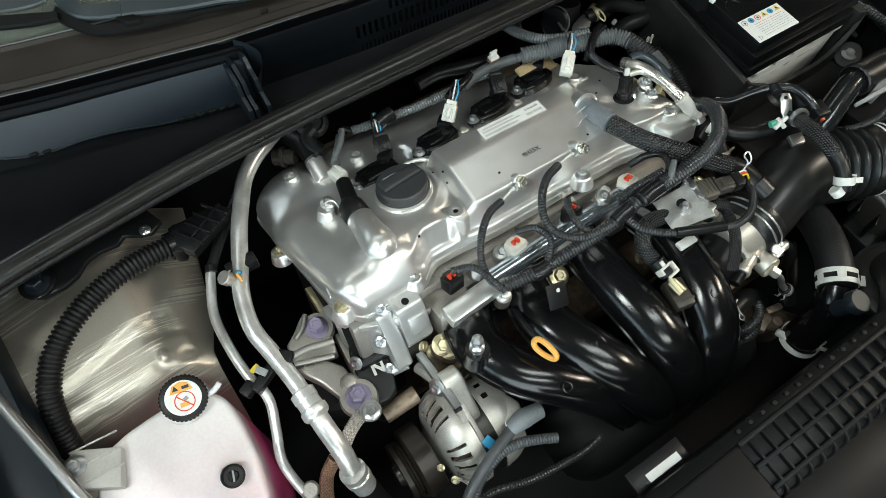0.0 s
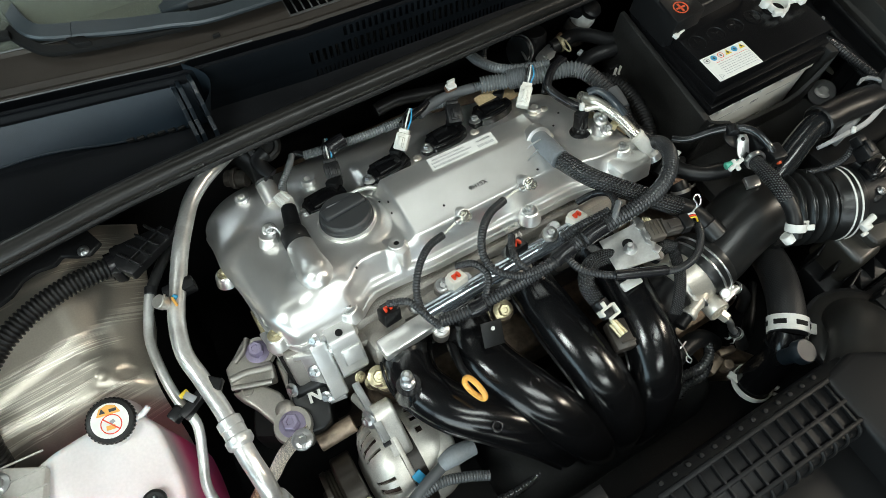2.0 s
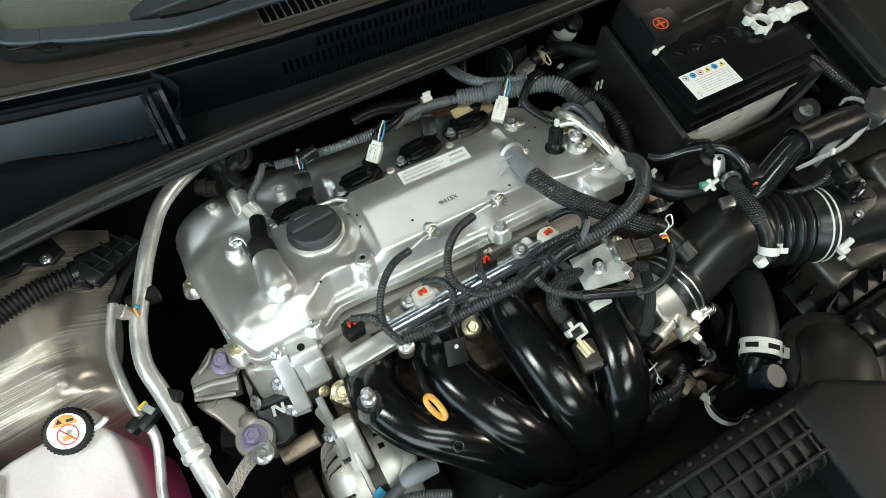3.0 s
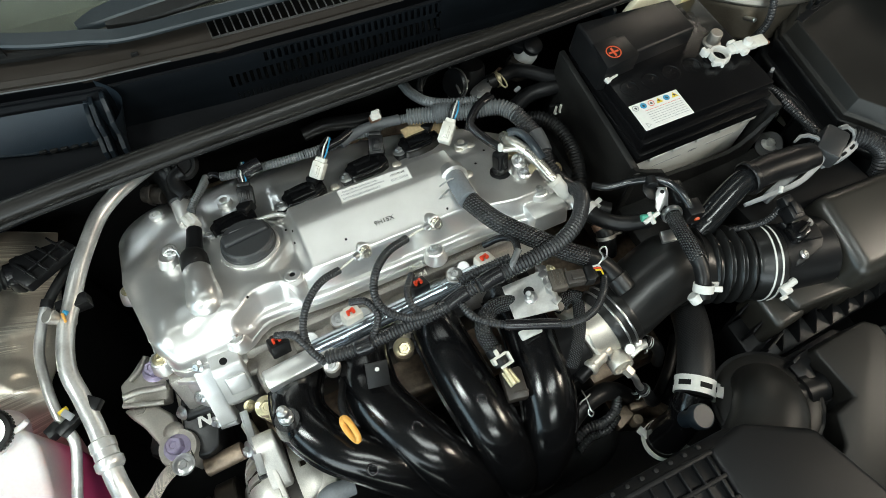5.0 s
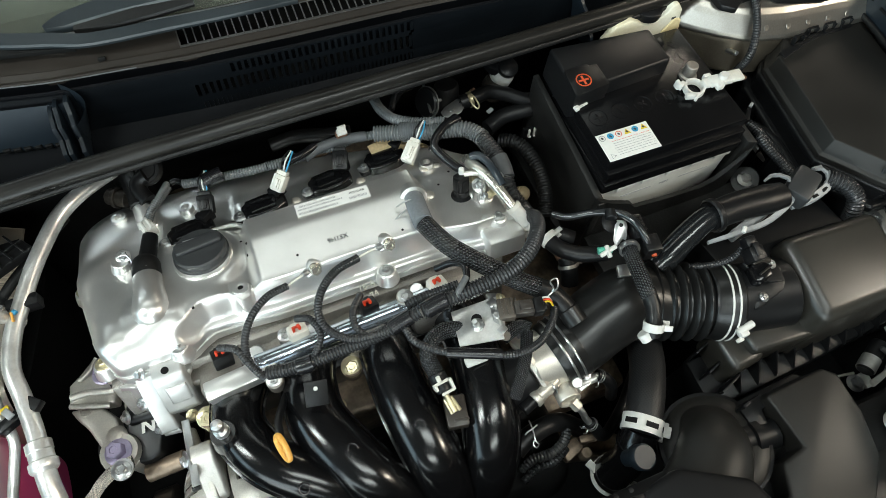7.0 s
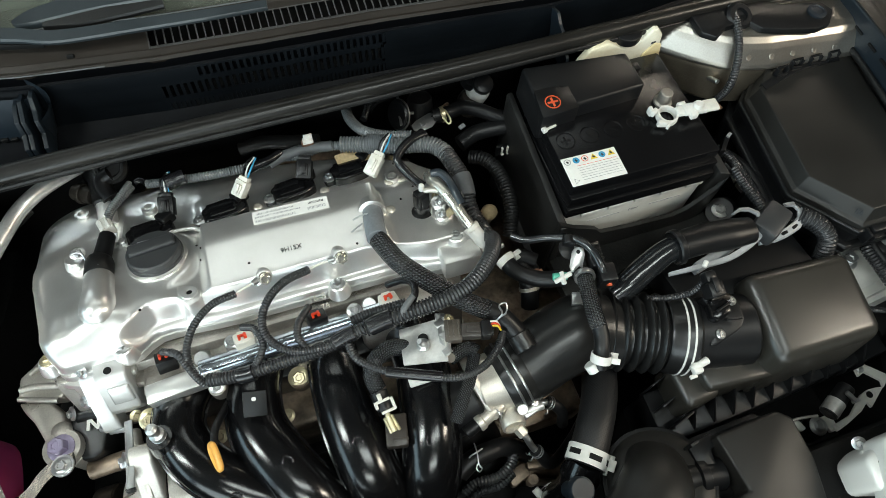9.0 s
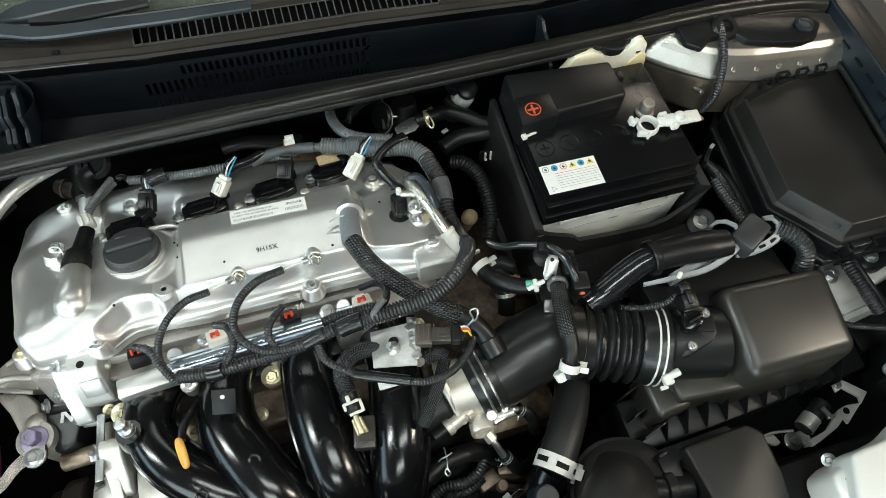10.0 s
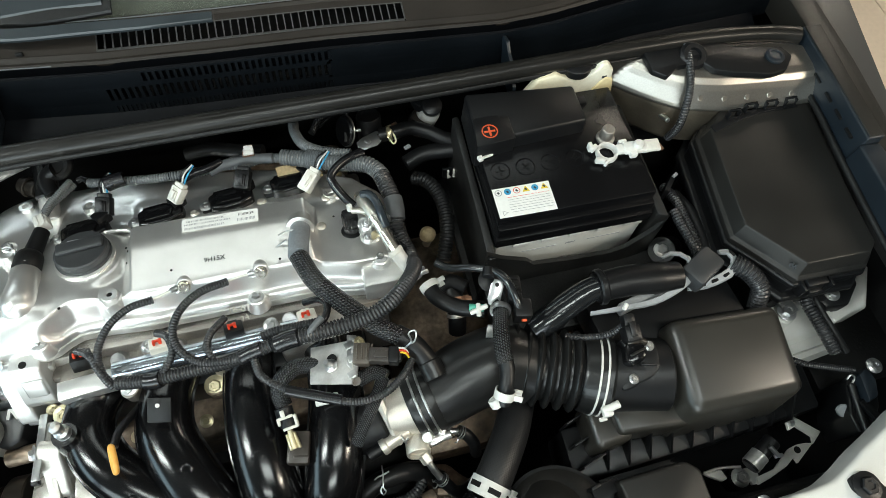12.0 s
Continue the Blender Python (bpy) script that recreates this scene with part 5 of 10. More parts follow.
for p, lean in (((-0.065, -0.344, 0.7695), (0.1, -0.25, 1)), ((-0.002, -0.324, 0.777), (0.2, -0.25, 1)), ((0.078, -0.328, 0.7785), (0.0, -0.2, 1)), ((0.158, -0.352, 0.7755), (0.1, -0.25, 1))):
    piece("weld_mark", ring, stand(p, 0, lean), MAN)
part("gauge_stud", lathe([(0.011, -0.01), (0.011, 0.0), (0.0085, 0.002), (0.0085, 0.010), (0.0055, 0.012), (0.0055, 0.018), (0.0068, 0.020), (0.0065, 0.026), (0.003, 0.029), (0, 0.029)], stand((-0.130, -0.255, 0.785), 0, (0, 0.1, 1)), 20), M_STEEL, MAN, "bright steel ball stud")
part("stud_base", lathe([(0.018, -0.02), (0.014, 0.006), (0, 0.006)], stand((-0.130, -0.257, 0.781), 0, (0, 0.1, 1)), 24), M_GLOSS, MAN)
part("clip_tongue", box((0, 0, 0), (0.026, 0.030, 0.002), 0.0009, Matrix.Translation((-0.020, -0.257, 0.803)) @ Matrix.Rotation(radians(38), 4, "X") @ Matrix.Rotation(radians(-12), 4, "Z")), M_RUBBER, MAN, "matt black clip tongue")
part("tongue_hole", lathe([(0.0025, 0), (0.0025, 0.0006), (0, 0.0006)], Matrix.Translation((-0.019, -0.254, 0.812)) @ Matrix.Rotation(radians(38), 4, "X"), 12), M_WHITE, MAN)
for p in ((0.028, -0.220, 0.735), (-0.150, -0.218, 0.740), (-0.144, -0.225, 0.735)):
    t2 = part("nut_base", rod(Vector(p) - Vector((0, 0, 0.02)), p, 0.013), M_BLOCK, MAN)
    piece("nut", BOLT_GOLD, stand(p, 0.5, (0, -0.4, 1)) @ Matrix.Scale(1.5, 4), MAN)

M_DARKSTEEL = material("laminated_dark_steel", (0.05, 0.042, 0.035), 0.5, 0.6, 0.0004, 300, 0.2)
# dipstick
DIP = thing("dipstick", "orange plastic dipstick loop on a dark tube", "dipstick", (-0.073, -0.291, 0.750))
d0, d1 = Vector((-0.0745, -0.2855, 0.800)), Vector((-0.0675, -0.3150, 0.804))
dn = Vector((0.38, 0.14, 0.85)).normalized()
loop = [d0.lerp(d1, q) + dn * h for q, h in ((0.0, 0.0), (0.10, 0.0060), (0.45, 0.0078), (0.88, 0.0048), (1.0, 0.0), (0.88, -0.0048), (0.45, -0.0078), (0.10, -0.0060), (0.0, 0.0), (0.06, 0.004))]
tube("loop", loop, 0.0034, M_ORANGE, DIP, "pale orange finger loop", n=14, step=0.0025)
tube("tube", [(-0.070, -0.287, 0.803), (-0.069, -0.267, 0.790), (-0.059, -0.240, 0.765), (-0.048, -0.214, 0.740)], 0.0045, M_BLACK, DIP, "", n=10)

# ---- alternator and front drive ----
ALT = thing("alternator", "bare aluminium alternator with slotted end frames", "alternator", (-0.16, -0.31, 0.6))
AC0 = Vector((-0.163, -0.303, 0.648))
AM = axis(AC0 - Vector((0.050, 0, 0)), AC0)
# Copper darkened almost to black: the shade inside the frame is in its colour.
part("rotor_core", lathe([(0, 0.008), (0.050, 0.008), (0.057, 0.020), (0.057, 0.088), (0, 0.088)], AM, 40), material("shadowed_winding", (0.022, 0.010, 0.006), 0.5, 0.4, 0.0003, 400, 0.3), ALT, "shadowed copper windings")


def slotted_drum(name, profile, slot_rows, is_open, mat, wall=0.0045):
    """A thick turned shell round the alternator's axis with windows cut through it."""
    n, w = 96, len(profile)
    verts = []
    for inner in (0.0, wall):
        for k in range(n):
            a = 6.28319 * k / n
            verts += [AM @ Vector(((r - inner) * math.cos(a), (r - inner) * math.sin(a), z + inner * 0.3)) for r, z in profile]
    solid = {}
    for k in range(n):
        d = (AM.to_3x3() @ Vector((math.cos(6.28319 * (k + 0.5) / n), math.sin(6.28319 * (k + 0.5) / n), 0)))
        for j in range(w - 1):
            solid[k, j] = not (j in slot_rows and k % 4 < 2 and is_open(math.degrees(math.atan2(d.y, d.z))))
    faces = []
    for (k, j), full in solid.items():
        if not full:
            continue
        q, k2 = n * w, (k + 1) % n
        faces.append((k * w + j, k2 * w + j, k2 * w + j + 1, k * w + j + 1))
        faces.append((q + k * w + j + 1, q + k2 * w + j + 1, q + k2 * w + j, q + k * w + j))
        for other, e in (((k, j - 1), (k * w + j, k2 * w + j)), ((k, j + 1), (k2 * w + j + 1, k * w + j + 1)), (((k - 1) % n, j), (k * w + j + 1, k * w + j)), ((k2, j), (k2 * w + j, k2 * w + j + 1))):
            if not solid.get(other, False):
                faces.append((e[1], e[0], q + e[0], q + e[1]))
    return raw(name, verts, faces, mat, ALT, "", 30)


slotted_drum("drive_frame", [(0.012, -0.005), (0.024, -0.004), (0.032, 0.001), (0.046, 0.005), (0.0565, 0.011), (0.0625, 0.019), (0.0655, 0.026), (0.0668, 0.034), (0.0668, 0.042)], (3, 4, 5), lambda a: abs(a + 4) > 15, M_ALTCAST)
part("stator", lathe([(0.0, 0.041), (0.0625, 0.041), (0.0625, 0.066), (0, 0.066)], AM, 48), material("laminated_stator", (0.020, 0.016, 0.013), 0.32, 0.3, 0.0002, 300, 0.2), ALT, "dark laminated stator ring")
slotted_drum("rear_frame", [(0.0668, 0.064), (0.0668, 0.069), (0.0662, 0.072), (0.0655, 0.080), (0.0640, 0.086), (0.058, 0.100), (0.040, 0.106), (0.012, 0.107)], (2,), lambda a: a > 8, M_ALTCAST)
part("through_bolt", rod(AM @ Vector((0, -0.064, 0.040)), AM @ Vector((0, -0.064, 0.066)), 0.0026), M_STEEL, ALT)
part("rear_block", prism([(-0.132, -0.300), (-0.112, -0.302), (-0.104, -0.320), (-0.112, -0.342), (-0.136, -0.338)], 0.64, 0.708, 0.004, None, 3), M_ALTCAST, ALT)
part("pulley", lathe([(0.0, -0.058), (0.014, -0.058), (0.016, -0.052), (0.030, -0.050), (0.037, -0.052), (0.038, -0.046), (0.035, -0.044), (0.037, -0.042), (0.035, -0.040), (0.037, -0.038), (0.035, -0.036), (0.044, -0.034), (0.046, -0.032), (0.046, -0.010), (0.044, -0.008), (0, -0.008)], AM, 48), material("brown_black_steel", (0.030, 0.025, 0.020), 0.33, 0.5, 0.0, 300, 0.15), ALT, "brown-black grooved pulley")
part("mount_ear", prism([(-0.243, 0.70), (-0.285, 0.680), (-0.318, 0.690), (-0.306, 0.716), (-0.284, 0.731), (-0.266, 0.747), (-0.256, 0.7505), (-0.247, 0.747), (-0.243, 0.738)], -0.177, -0.152, 0.010, Matrix(((0, 0, 1, 0), (1, 0, 0, 0), (0, 1, 0, 0), (0, 0, 0, 1))), 4), M_ALTCAST, ALT, "", 60)
part("ear_web", prism([(-0.262, 0.70), (-0.300, 0.70), (-0.345, 0.69), (-0.338, 0.703), (-0.300, 0.7225), (-0.268, 0.738)], -0.170, -0.164, 0.002, Matrix(((0, 0, 1, 0), (1, 0, 0, 0), (0, 1, 0, 0), (0, 0, 0, 1))), 2), M_ALTCAST, ALT)
s0, s1 = Vector((-0.181, -0.210, 0.728)), Vector((-0.179, -0.293, 0.745))
part("adjuster_strap", join(box((0, 0, (s1 - s0).length / 2), (0.0028, 0.013, (s1 - s0).length), 0.001), box((0.004, 0.005, (s1 - s0).length / 2), (0.008, 0.0025, (s1 - s0).length), 0.001)), M_STEEL, ALT, "folded steel adjuster strap").data.transform(Matrix.Translation(s0) @ Matrix(((1, 0, 0, 0), (0, 0.2, -0.98, 0), (0, 0.98, 0.2, 0), (0, 0, 0, 1))))
part("strap_end", box(s1, (0.009, 0.006, 0.008), 0.001), M_BLACK, ALT)
part("strap_bracket", rod((-0.183, -0.215, 0.700), (-0.176, -0.243, 0.716), 0.0075), M_ALTCAST, ALT)
part("blue_tag", box((0, 0, 0), (0.012, 0.016, 0.001), 0.0, Matrix.Translation((-0.162, -0.339, 0.703)) @ Matrix.Rotation(radians(30), 4, "X") @ Matrix.Rotation(radians(20), 4, "Z")), M_BLUE, ALT, "small pale blue tag")
for p, s, d in (((-0.183, -0.258, 0.739), 1.3, (-1, -0.2, 0.5)), ((-0.224, -0.330, 0.690), 0.55, (-0.6, -0.4, 0.7)), ((-0.216, -0.350, 0.680), 0.6, (-0.5, -0.4, 0.7)), ((-0.169, -0.205, 0.731), 0.8, (0.3, -0.6, 0.7)), ((-0.155, -0.210, 0.704), 1.25, (0.0, -0.6, 0.8))):
    piece("bolt", BOLT_GOLD if s != 1.3 else BOLT, stand(p, 0.2, d) @ Matrix.Scale(s, 4), ALT)
part("bolt_pedestal", rod((-0.155, -0.196, 0.680), (-0.155, -0.209, 0.703), 0.010), M_BLOCK, ALT)
BOOT = thing("alternator_cable", "grey cable with a rubber boot on the alternator", "cable", (-0.132, -0.342, 0.680))
tube("boot", [(-0.091, -0.342, 0.715), (-0.116, -0.340, 0.718), (-0.133, -0.341, 0.712)], [.010, .012, .009], M_GREYRUB, BOOT, "grey rubber terminal boot", n=18, step=0.004)
tube("cable", [(-0.128, -0.341, 0.712), (-0.161, -0.351, 0.715), (-0.193, -0.363, 0.710), (-0.217, -0.376, 0.700), (-0.237, -0.396, 0.690)], 0.0068, M_CABLE := material("grey_cable_jacket", (0.068, 0.073, 0.078), 0.42, 0, 0.0002, 200, 0.1), BOOT, "", n=14, step=0.005)
tube("conduit", [(-0.090, -0.378, 0.700), (-0.113, -0.367, 0.705), (-0.140, -0.358, 0.710), (-0.166, -0.358, 0.712), (-0.195, -0.368, 0.705), (-0.216, -0.382, 0.695)], 0.0065, M_CABLE, BOOT, "", n=12, rib=0.0042)
single("tie_conduit", [(-0.005, -0.402, 0.640), (-0.050, -0.408, 0.645), (-0.094, -0.405, 0.650), (-0.135, -0.399, 0.655), (-0.177, -0.386, 0.655), (-0.223, -0.380, 0.650)], 0.006, M_CORR, "black corrugated conduit running low in front of the engine", "conduit", n=10, rib=0.0045)
# drive belt side, pump pulley
PUMP = thing("engine_support_block", "black painted support block with a white letter beside the engine mount", "support block", (-0.235, -0.20, 0.600))
nb = [(-0.235, -0.128, 0.712), (-0.206, -0.158, 0.712), (-0.209, -0.194, 0.710), (-0.220, -0.226, 0.704), (-0.233, -0.231, 0.700), (-0.249, -0.228, 0.698), (-0.256, -0.203, 0.704), (-0.248, -0.160, 0.710)]
part("black_block", prism([p[:2] for p in nb], 0.60, 0.71, 0.004, None, 3, 0.0, [p[2] for p in nb]), M_BLACK, PUMP, "black painted block")
part("block_collar", rod((-0.245, -0.174, 0.708), (-0.205, -0.178, 0.712), 0.010), M_BLACK, PUMP)
lettering("N", Matrix.Translation((-0.226, -0.192, 0.710)) @ Matrix.Rotation(radians(2), 4, "X") @ Matrix.Rotation(radians(-8), 4, "Z"), 0.022, M_WHITE, PUMP, "painted_letter", 0.0003, 0.0008)
part("tan_pipe", rod((-0.247, -0.238, 0.675), (-0.199, -0.238, 0.680), 0.0115), M_BLOCK, PUMP, "stained metal sleeve")
piece("bolt", BOLT, stand((-0.246, -0.174, 0.716), 0.3, (-0.7, -0.2, 0.6)), PUMP)

# ---- left side of the bay: apron, reservoir, pipes, engine mount ----
APRON = thing("left_apron", "bare overspray-painted sheet metal apron over the wheel arch, waxy brush marks", "body panel", (-0.45, -0.05, 0.55), kind="structure")


def apron_base(x, y):
    """Pressed sheet: a straight diagonal crest and a long slope towards the engine."""
    s = 0.469 * (x + 0.517) - 0.883 * (y - 0.045)
    z = 0.790 - 0.42 * max(0.0, s) - 0.25 * max(0.0, -s)
    z -= 0.9 * max(0.0, x + 0.425) * smooth(-0.10, -0.03, y)
    return z - 0.085 * smooth(-0.075, -0.14, y)


SPREAD = (-0.022, -0.011, 0.0, 0.011, 0.022)


def apron_point(a, b):
    """The sheet with its rounded forms, a low step and small embossed marks."""
    y = 0.15 - 0.40 * a
    xr = float(np.interp(y, (-0.25, -0.06, 0.0, 0.05, 0.09, 0.15), (-0.40, -0.385, -0.366, -0.354, -0.345, -0.335)))
    x = -0.635 + (xr + 0.635) * b
    z = sum(apron_base(x + u, y + v) for u in SPREAD for v in SPREAD) / 25
    step = y + 0.028 - 0.35 * (x + 0.50)
    z -= 0.003 * smooth(0.007, -0.007, step)
    z += 0.0016 * smooth(0.028, 0.016, abs(x + 0.423)) * smooth(0.028, 0.016, abs(y + 0.050))
    z += 0.004 * smooth(0.030, 0.012, math.hypot(x + 0.534, y + 0.079))
    z += 0.0016 * smooth(0.008, 0.004, math.hypot(x + 0.432, y + 0.05)) - 0.0016 * smooth(0.012, 0.006, math.hypot(x + 0.410, y + 0.055))
    return (x, y, z)


v_, f_ = sheet(apron_point, 170, 130, 0.0015)
raw("apron_sheet", v_, f_, M_APRON, APRON, "", 60)
part("apron_flank", prism([(-0.66, 0.16), (-0.66, -0.24), (-0.415, -0.24), (-0.41, -0.06), (-0.392, 0.0), (-0.366, 0.09), (-0.355, 0.16)], 0.22, 0.60, 0.004), M_DARK, APRON, "black undersealed wheel arch flank")
SIDEPL = thing("cowl_side_bracket", "black plastic cowl side bracket with a large bolt", "bracket", (-0.5, 0.03, 0.85))
bo = [(-0.565, 0.086), (-0.520, 0.066), (-0.515, 0.050), (-0.511, 0.036), (-0.498, 0.027), (-0.475, 0.028), (-0.460, 0.033), (-0.446, 0.045), (-0.431, 0.049), (-0.410, 0.047), (-0.401, 0.054), (-0.386, 0.045), (-0.373, 0.041), (-0.358, 0.050), (-0.371, 0.085), (-0.463, 0.095), (-0.557, 0.098)]
part("plate", prism(bo, 0.832, 0.838, 0.002), M_BLACK, SIDEPL)
part("bolt_washer", lathe([(0.019, 0), (0.019, 0.003), (0.015, 0.005), (0, 0.005)], stand((-0.497, 0.046, 0.838)), 28), M_BLACK, SIDEPL)
piece("bolt", mesh_of(hex_bolt(0.0095, 0.011, 1.4), "bolt", M_TRIM), stand((-0.496, 0.043, 0.843), 0.3), SIDEPL)
part("arm", prism([(-0.359, 0.054), (-0.358, 0.024), (-0.345, 0.007), (-0.331, 0.014), (-0.283, 0.038), (-0.296, 0.055)], 0.802, 0.816, 0.003), M_BLACK, SIDEPL)
for k in range(4):
    part("arm_rib", box((-0.341 + 0.013 * k, 0.026 + 0.007 * k, 0.818), (0.0025, 0.034, 0.007), 0.0008, Matrix.Rotation(radians(35), 4, "Z")), M_BLACK, SIDEPL)
part("arm_rail", box((-0.318, 0.036, 0.818), (0.055, 0.0025, 0.007), 0.0008, Matrix.Rotation(radians(28), 4, "Z")), M_BLACK, SIDEPL)
piece("screw", BOLT_SMALL, stand((-0.378, 0.048, 0.838)), SIDEPL)
# rubber strip and outer trim along the left wing
single("wing_seal", [(-0.60, 0.10, 0.872), (-0.612, -0.05, 0.855), (-0.622, -0.2, 0.835), (-0.628, -0.4, 0.80), (-0.63, -0.6, 0.76)], 0.012, M_TRIM, "slate grey rubber strip along the wing", "seal", n=12)
tagged(part("wing_trim", box((-0.592, -0.2, 0.775), (0.075, 0.6, 0.05), 0.012, Matrix.Rotation(radians(2), 4, "Z") @ Matrix.Rotation(radians(8), 4, "X"))
            , M_TRIM), "slate grey plastic trim beside the wing", "trim", kind="structure")
single("bonnet_prop_rod", [(-0.596, 0.066, 0.860), (-0.558, -0.074, 0.862), (-0.540, -0.138, 0.862), (-0.523, -0.198, 0.860), (-0.500, -0.275, 0.850)], 0.0055, M_STEEL, "plated steel bonnet prop rod lying along the wing", "prop rod", n=14)
LCON = thing("left_conduit", "thick black corrugated conduit bowed over the apron", "conduit", (-0.498, 0.004, 0.800))
tube("conduit", [(-0.358, 0.039, 0.800), (-0.386, 0.037, 0.805), (-0.420, 0.031, 0.810), (-0.459, 0.018, 0.812), (-0.495, -0.002, 0.810), (-0.524, -0.024, 0.800), (-0.543, -0.051, 0.785), (-0.553, -0.076, 0.760), (-0.559, -0.098, 0.730)], 0.0128, M_RUBBER, LCON, "", n=18, rib=0.0062)
tube("end_sleeve", [(-0.346, 0.040, 0.797), (-0.358, 0.039, 0.800), (-0.368, 0.038, 0.802)], 0.0165, M_TAPE, LCON, "black taped end", n=16)
part("holder", box((-0.354, 0.038, 0.800), (0.014, 0.040, 0.026), 0.004, Matrix.Rotation(radians(-20), 4, "Z")), M_BLACK, LCON)

# coolant reservoir
TANK = thing("coolant_reservoir", "milky white coolant reservoir half filled with pink coolant", "coolant reservoir", (-0.42, -0.24, 0.55))
to = [(-0.537, -0.139, 0.760), (-0.526, -0.127, 0.762), (-0.499, -0.120, 0.764), (-0.463, -0.117, 0.766), (-0.425, -0.120, 0.766), (-0.398, -0.129, 0.765), (-0.388, -0.146, 0.763), (-0.386, -0.178, 0.758), (-0.387, -0.215, 0.752), (-0.394, -0.251, 0.746), (-0.409, -0.306, 0.735), (-0.445, -0.333, 0.720), (-0.521, -0.307, 0.720), (-0.574, -0.247, 0.735), (-0.563, -0.187, 0.750)]
bm_ = prism([p[:2] for p in to], 0.55, 0.76, 0.030, None, 7, 0.03, [p[2] for p in to])
part("tank_shell", bm_, M_TANK, TANK, "", 75)
nk = (-0.430, -0.127, 0.765)
part("filler_neck", lathe([(0.030, -0.03), (0.026, -0.01), (0.0235, 0.0), (0.0235, 0.006), (0, 0.006)], stand(nk, 0, (0.1, -0.25, 1)), 32), M_TANK, TANK)
CM = stand((-0.428, -0.125, 0.772), 0, (0.12, -0.32, 1)) @ Matrix.Scale(0.9, 4)
CAPR = part("cap", lathe([(0.0258, 0.0), (0.0272, 0.003), (0.0272, 0.011), (0.0256, 0.015), (0.0222, 0.0165), (0.0, 0.0168)], CM, 48), M_RUBBER, TANK, "black ribbed pressure cap")
knurl = mesh_of(box((0, 0, 0), (0.0016, 0.0030, 0.010), 0.0005, None, 1), "knurl", M_RUBBER)
for k in range(36):
    piece("knurl", knurl, CM @ Matrix.Rotation(k * 6.28319 / 36, 4, "Z") @ Matrix.Translation((0.0272, 0, 0.007)), CAPR)
part("warning_disc", lathe([(0.0208, 0.0168), (0.0208, 0.0172), (0, 0.0172)], CM, 40), M_PAPER, CAPR, "white warning sticker")


up_ = CM.to_3x3().inverted() @ Vector((0.15, 1.0, 0.0))
CAP_TURN = math.atan2(up_.y, up_.x) - math.pi / 2


def on_disc(bm):
    bm.transform(CM @ Matrix.Rotation(CAP_TURN, 4, "Z") @ Matrix.Translation((0, 0, 0.0174)) @ Matrix.Scale(0.9, 4))
    return bm


part("orange_field", on_disc(prism([(-0.015, 0.008), (0.0, 0.0075), (0.015, 0.008), (0.010, 0.018), (0.0, 0.0215), (-0.010, 0.018)], 0, 0.0002, 0.0)), M_ORANGE, CAPR)
part("red_ring", on_disc(lathe([(0.0118, 0.0), (0.0132, 0.0), (0.0132, 0.0003), (0.0118, 0.0003), (0.0118, 0.0)], Matrix.Translation((0.001, -0.005, 0)), 32)), M_RED, CAPR)
part("red_slash", on_disc(box((0.001, -0.005, 0.0002), (0.024, 0.0016, 0.0004), 0, Matrix.Rotation(radians(-45), 4, "Z"))), M_RED, CAPR)
part("printed_mark", on_disc(box((0.0, -0.009, 0.0001), (0.011, 0.006, 0.0002), 0)), M_ORANGE, CAPR)
part("printed_mark", on_disc(box((0.003, -0.002, 0.0001), (0.006, 0.005, 0.0002), 0, Matrix.Rotation(0.5, 4, "Z"))), M_INKGREY, CAPR)
part("printed_mark", on_disc(prism([(-0.011, 0.011), (-0.003, 0.011), (-0.007, 0.018)], 0.0002, 0.0004, 0)), M_INK, CAPR)
part("printed_mark", on_disc(box((0.006, 0.013, 0.0003), (0.009, 0.004, 0.0002), 0)), M_INK, CAPR)
nz = (-0.421, -0.223, 0.755)
part("overflow_plug", lathe([(0.0125, -0.01), (0.0125, 0.006), (0.010, 0.009), (0.006, 0.009), (0.005, 0.004), (0, 0.004)], stand(nz, 0, (0.2, -0.3, 1)), 24), M_RUBBER, TANK, "black overflow plug")
part("plug_bar", box((0, 0, 0.0095), (0.012, 0.0022, 0.003), 0.0006), M_INKGREY, TANK).data.transform(stand(nz, 0.7, (0.2, -0.3, 1)))
tube("cap_nipple", [(-0.407, -0.134, 0.770), (-0.396, -0.135, 0.775), (-0.388, -0.132, 0.778)], 0.0032, M_TANK, TANK, "", n=10)
ear = [(-0.559, -0.121, 0.770), (-0.547, -0.112, 0.770), (-0.503, -0.136, 0.770), (-0.518, -0.175, 0.770), (-0.557, -0.153, 0.770)]
part("mounting_ear", prism([p[:2] for p in ear], 0.755, 0.770, 0.003), M_EAR := material("dull_tank_plastic", (0.50, 0.485, 0.45), 0.4, 0, 0.0, 300, 0.06), TANK)
piece("bolt", BOLT, stand((-0.550, -0.130, 0.770), 0.2) @ Matrix.Scale(1.3, 4), TANK)
for k in range(3):
    p = [(-0.548, -0.116, 0.770), (-0.553, -0.152, 0.770)]
    part("moulded_rib", box(Vector(p[0]).lerp(Vector(p[1]), k / 2) + Vector((0.022, 0, 0)), (0.05, 0.002, 0.003), 0.0008, Matrix.Rotation(radians(-4), 4, "Z")), M_EAR, TANK)

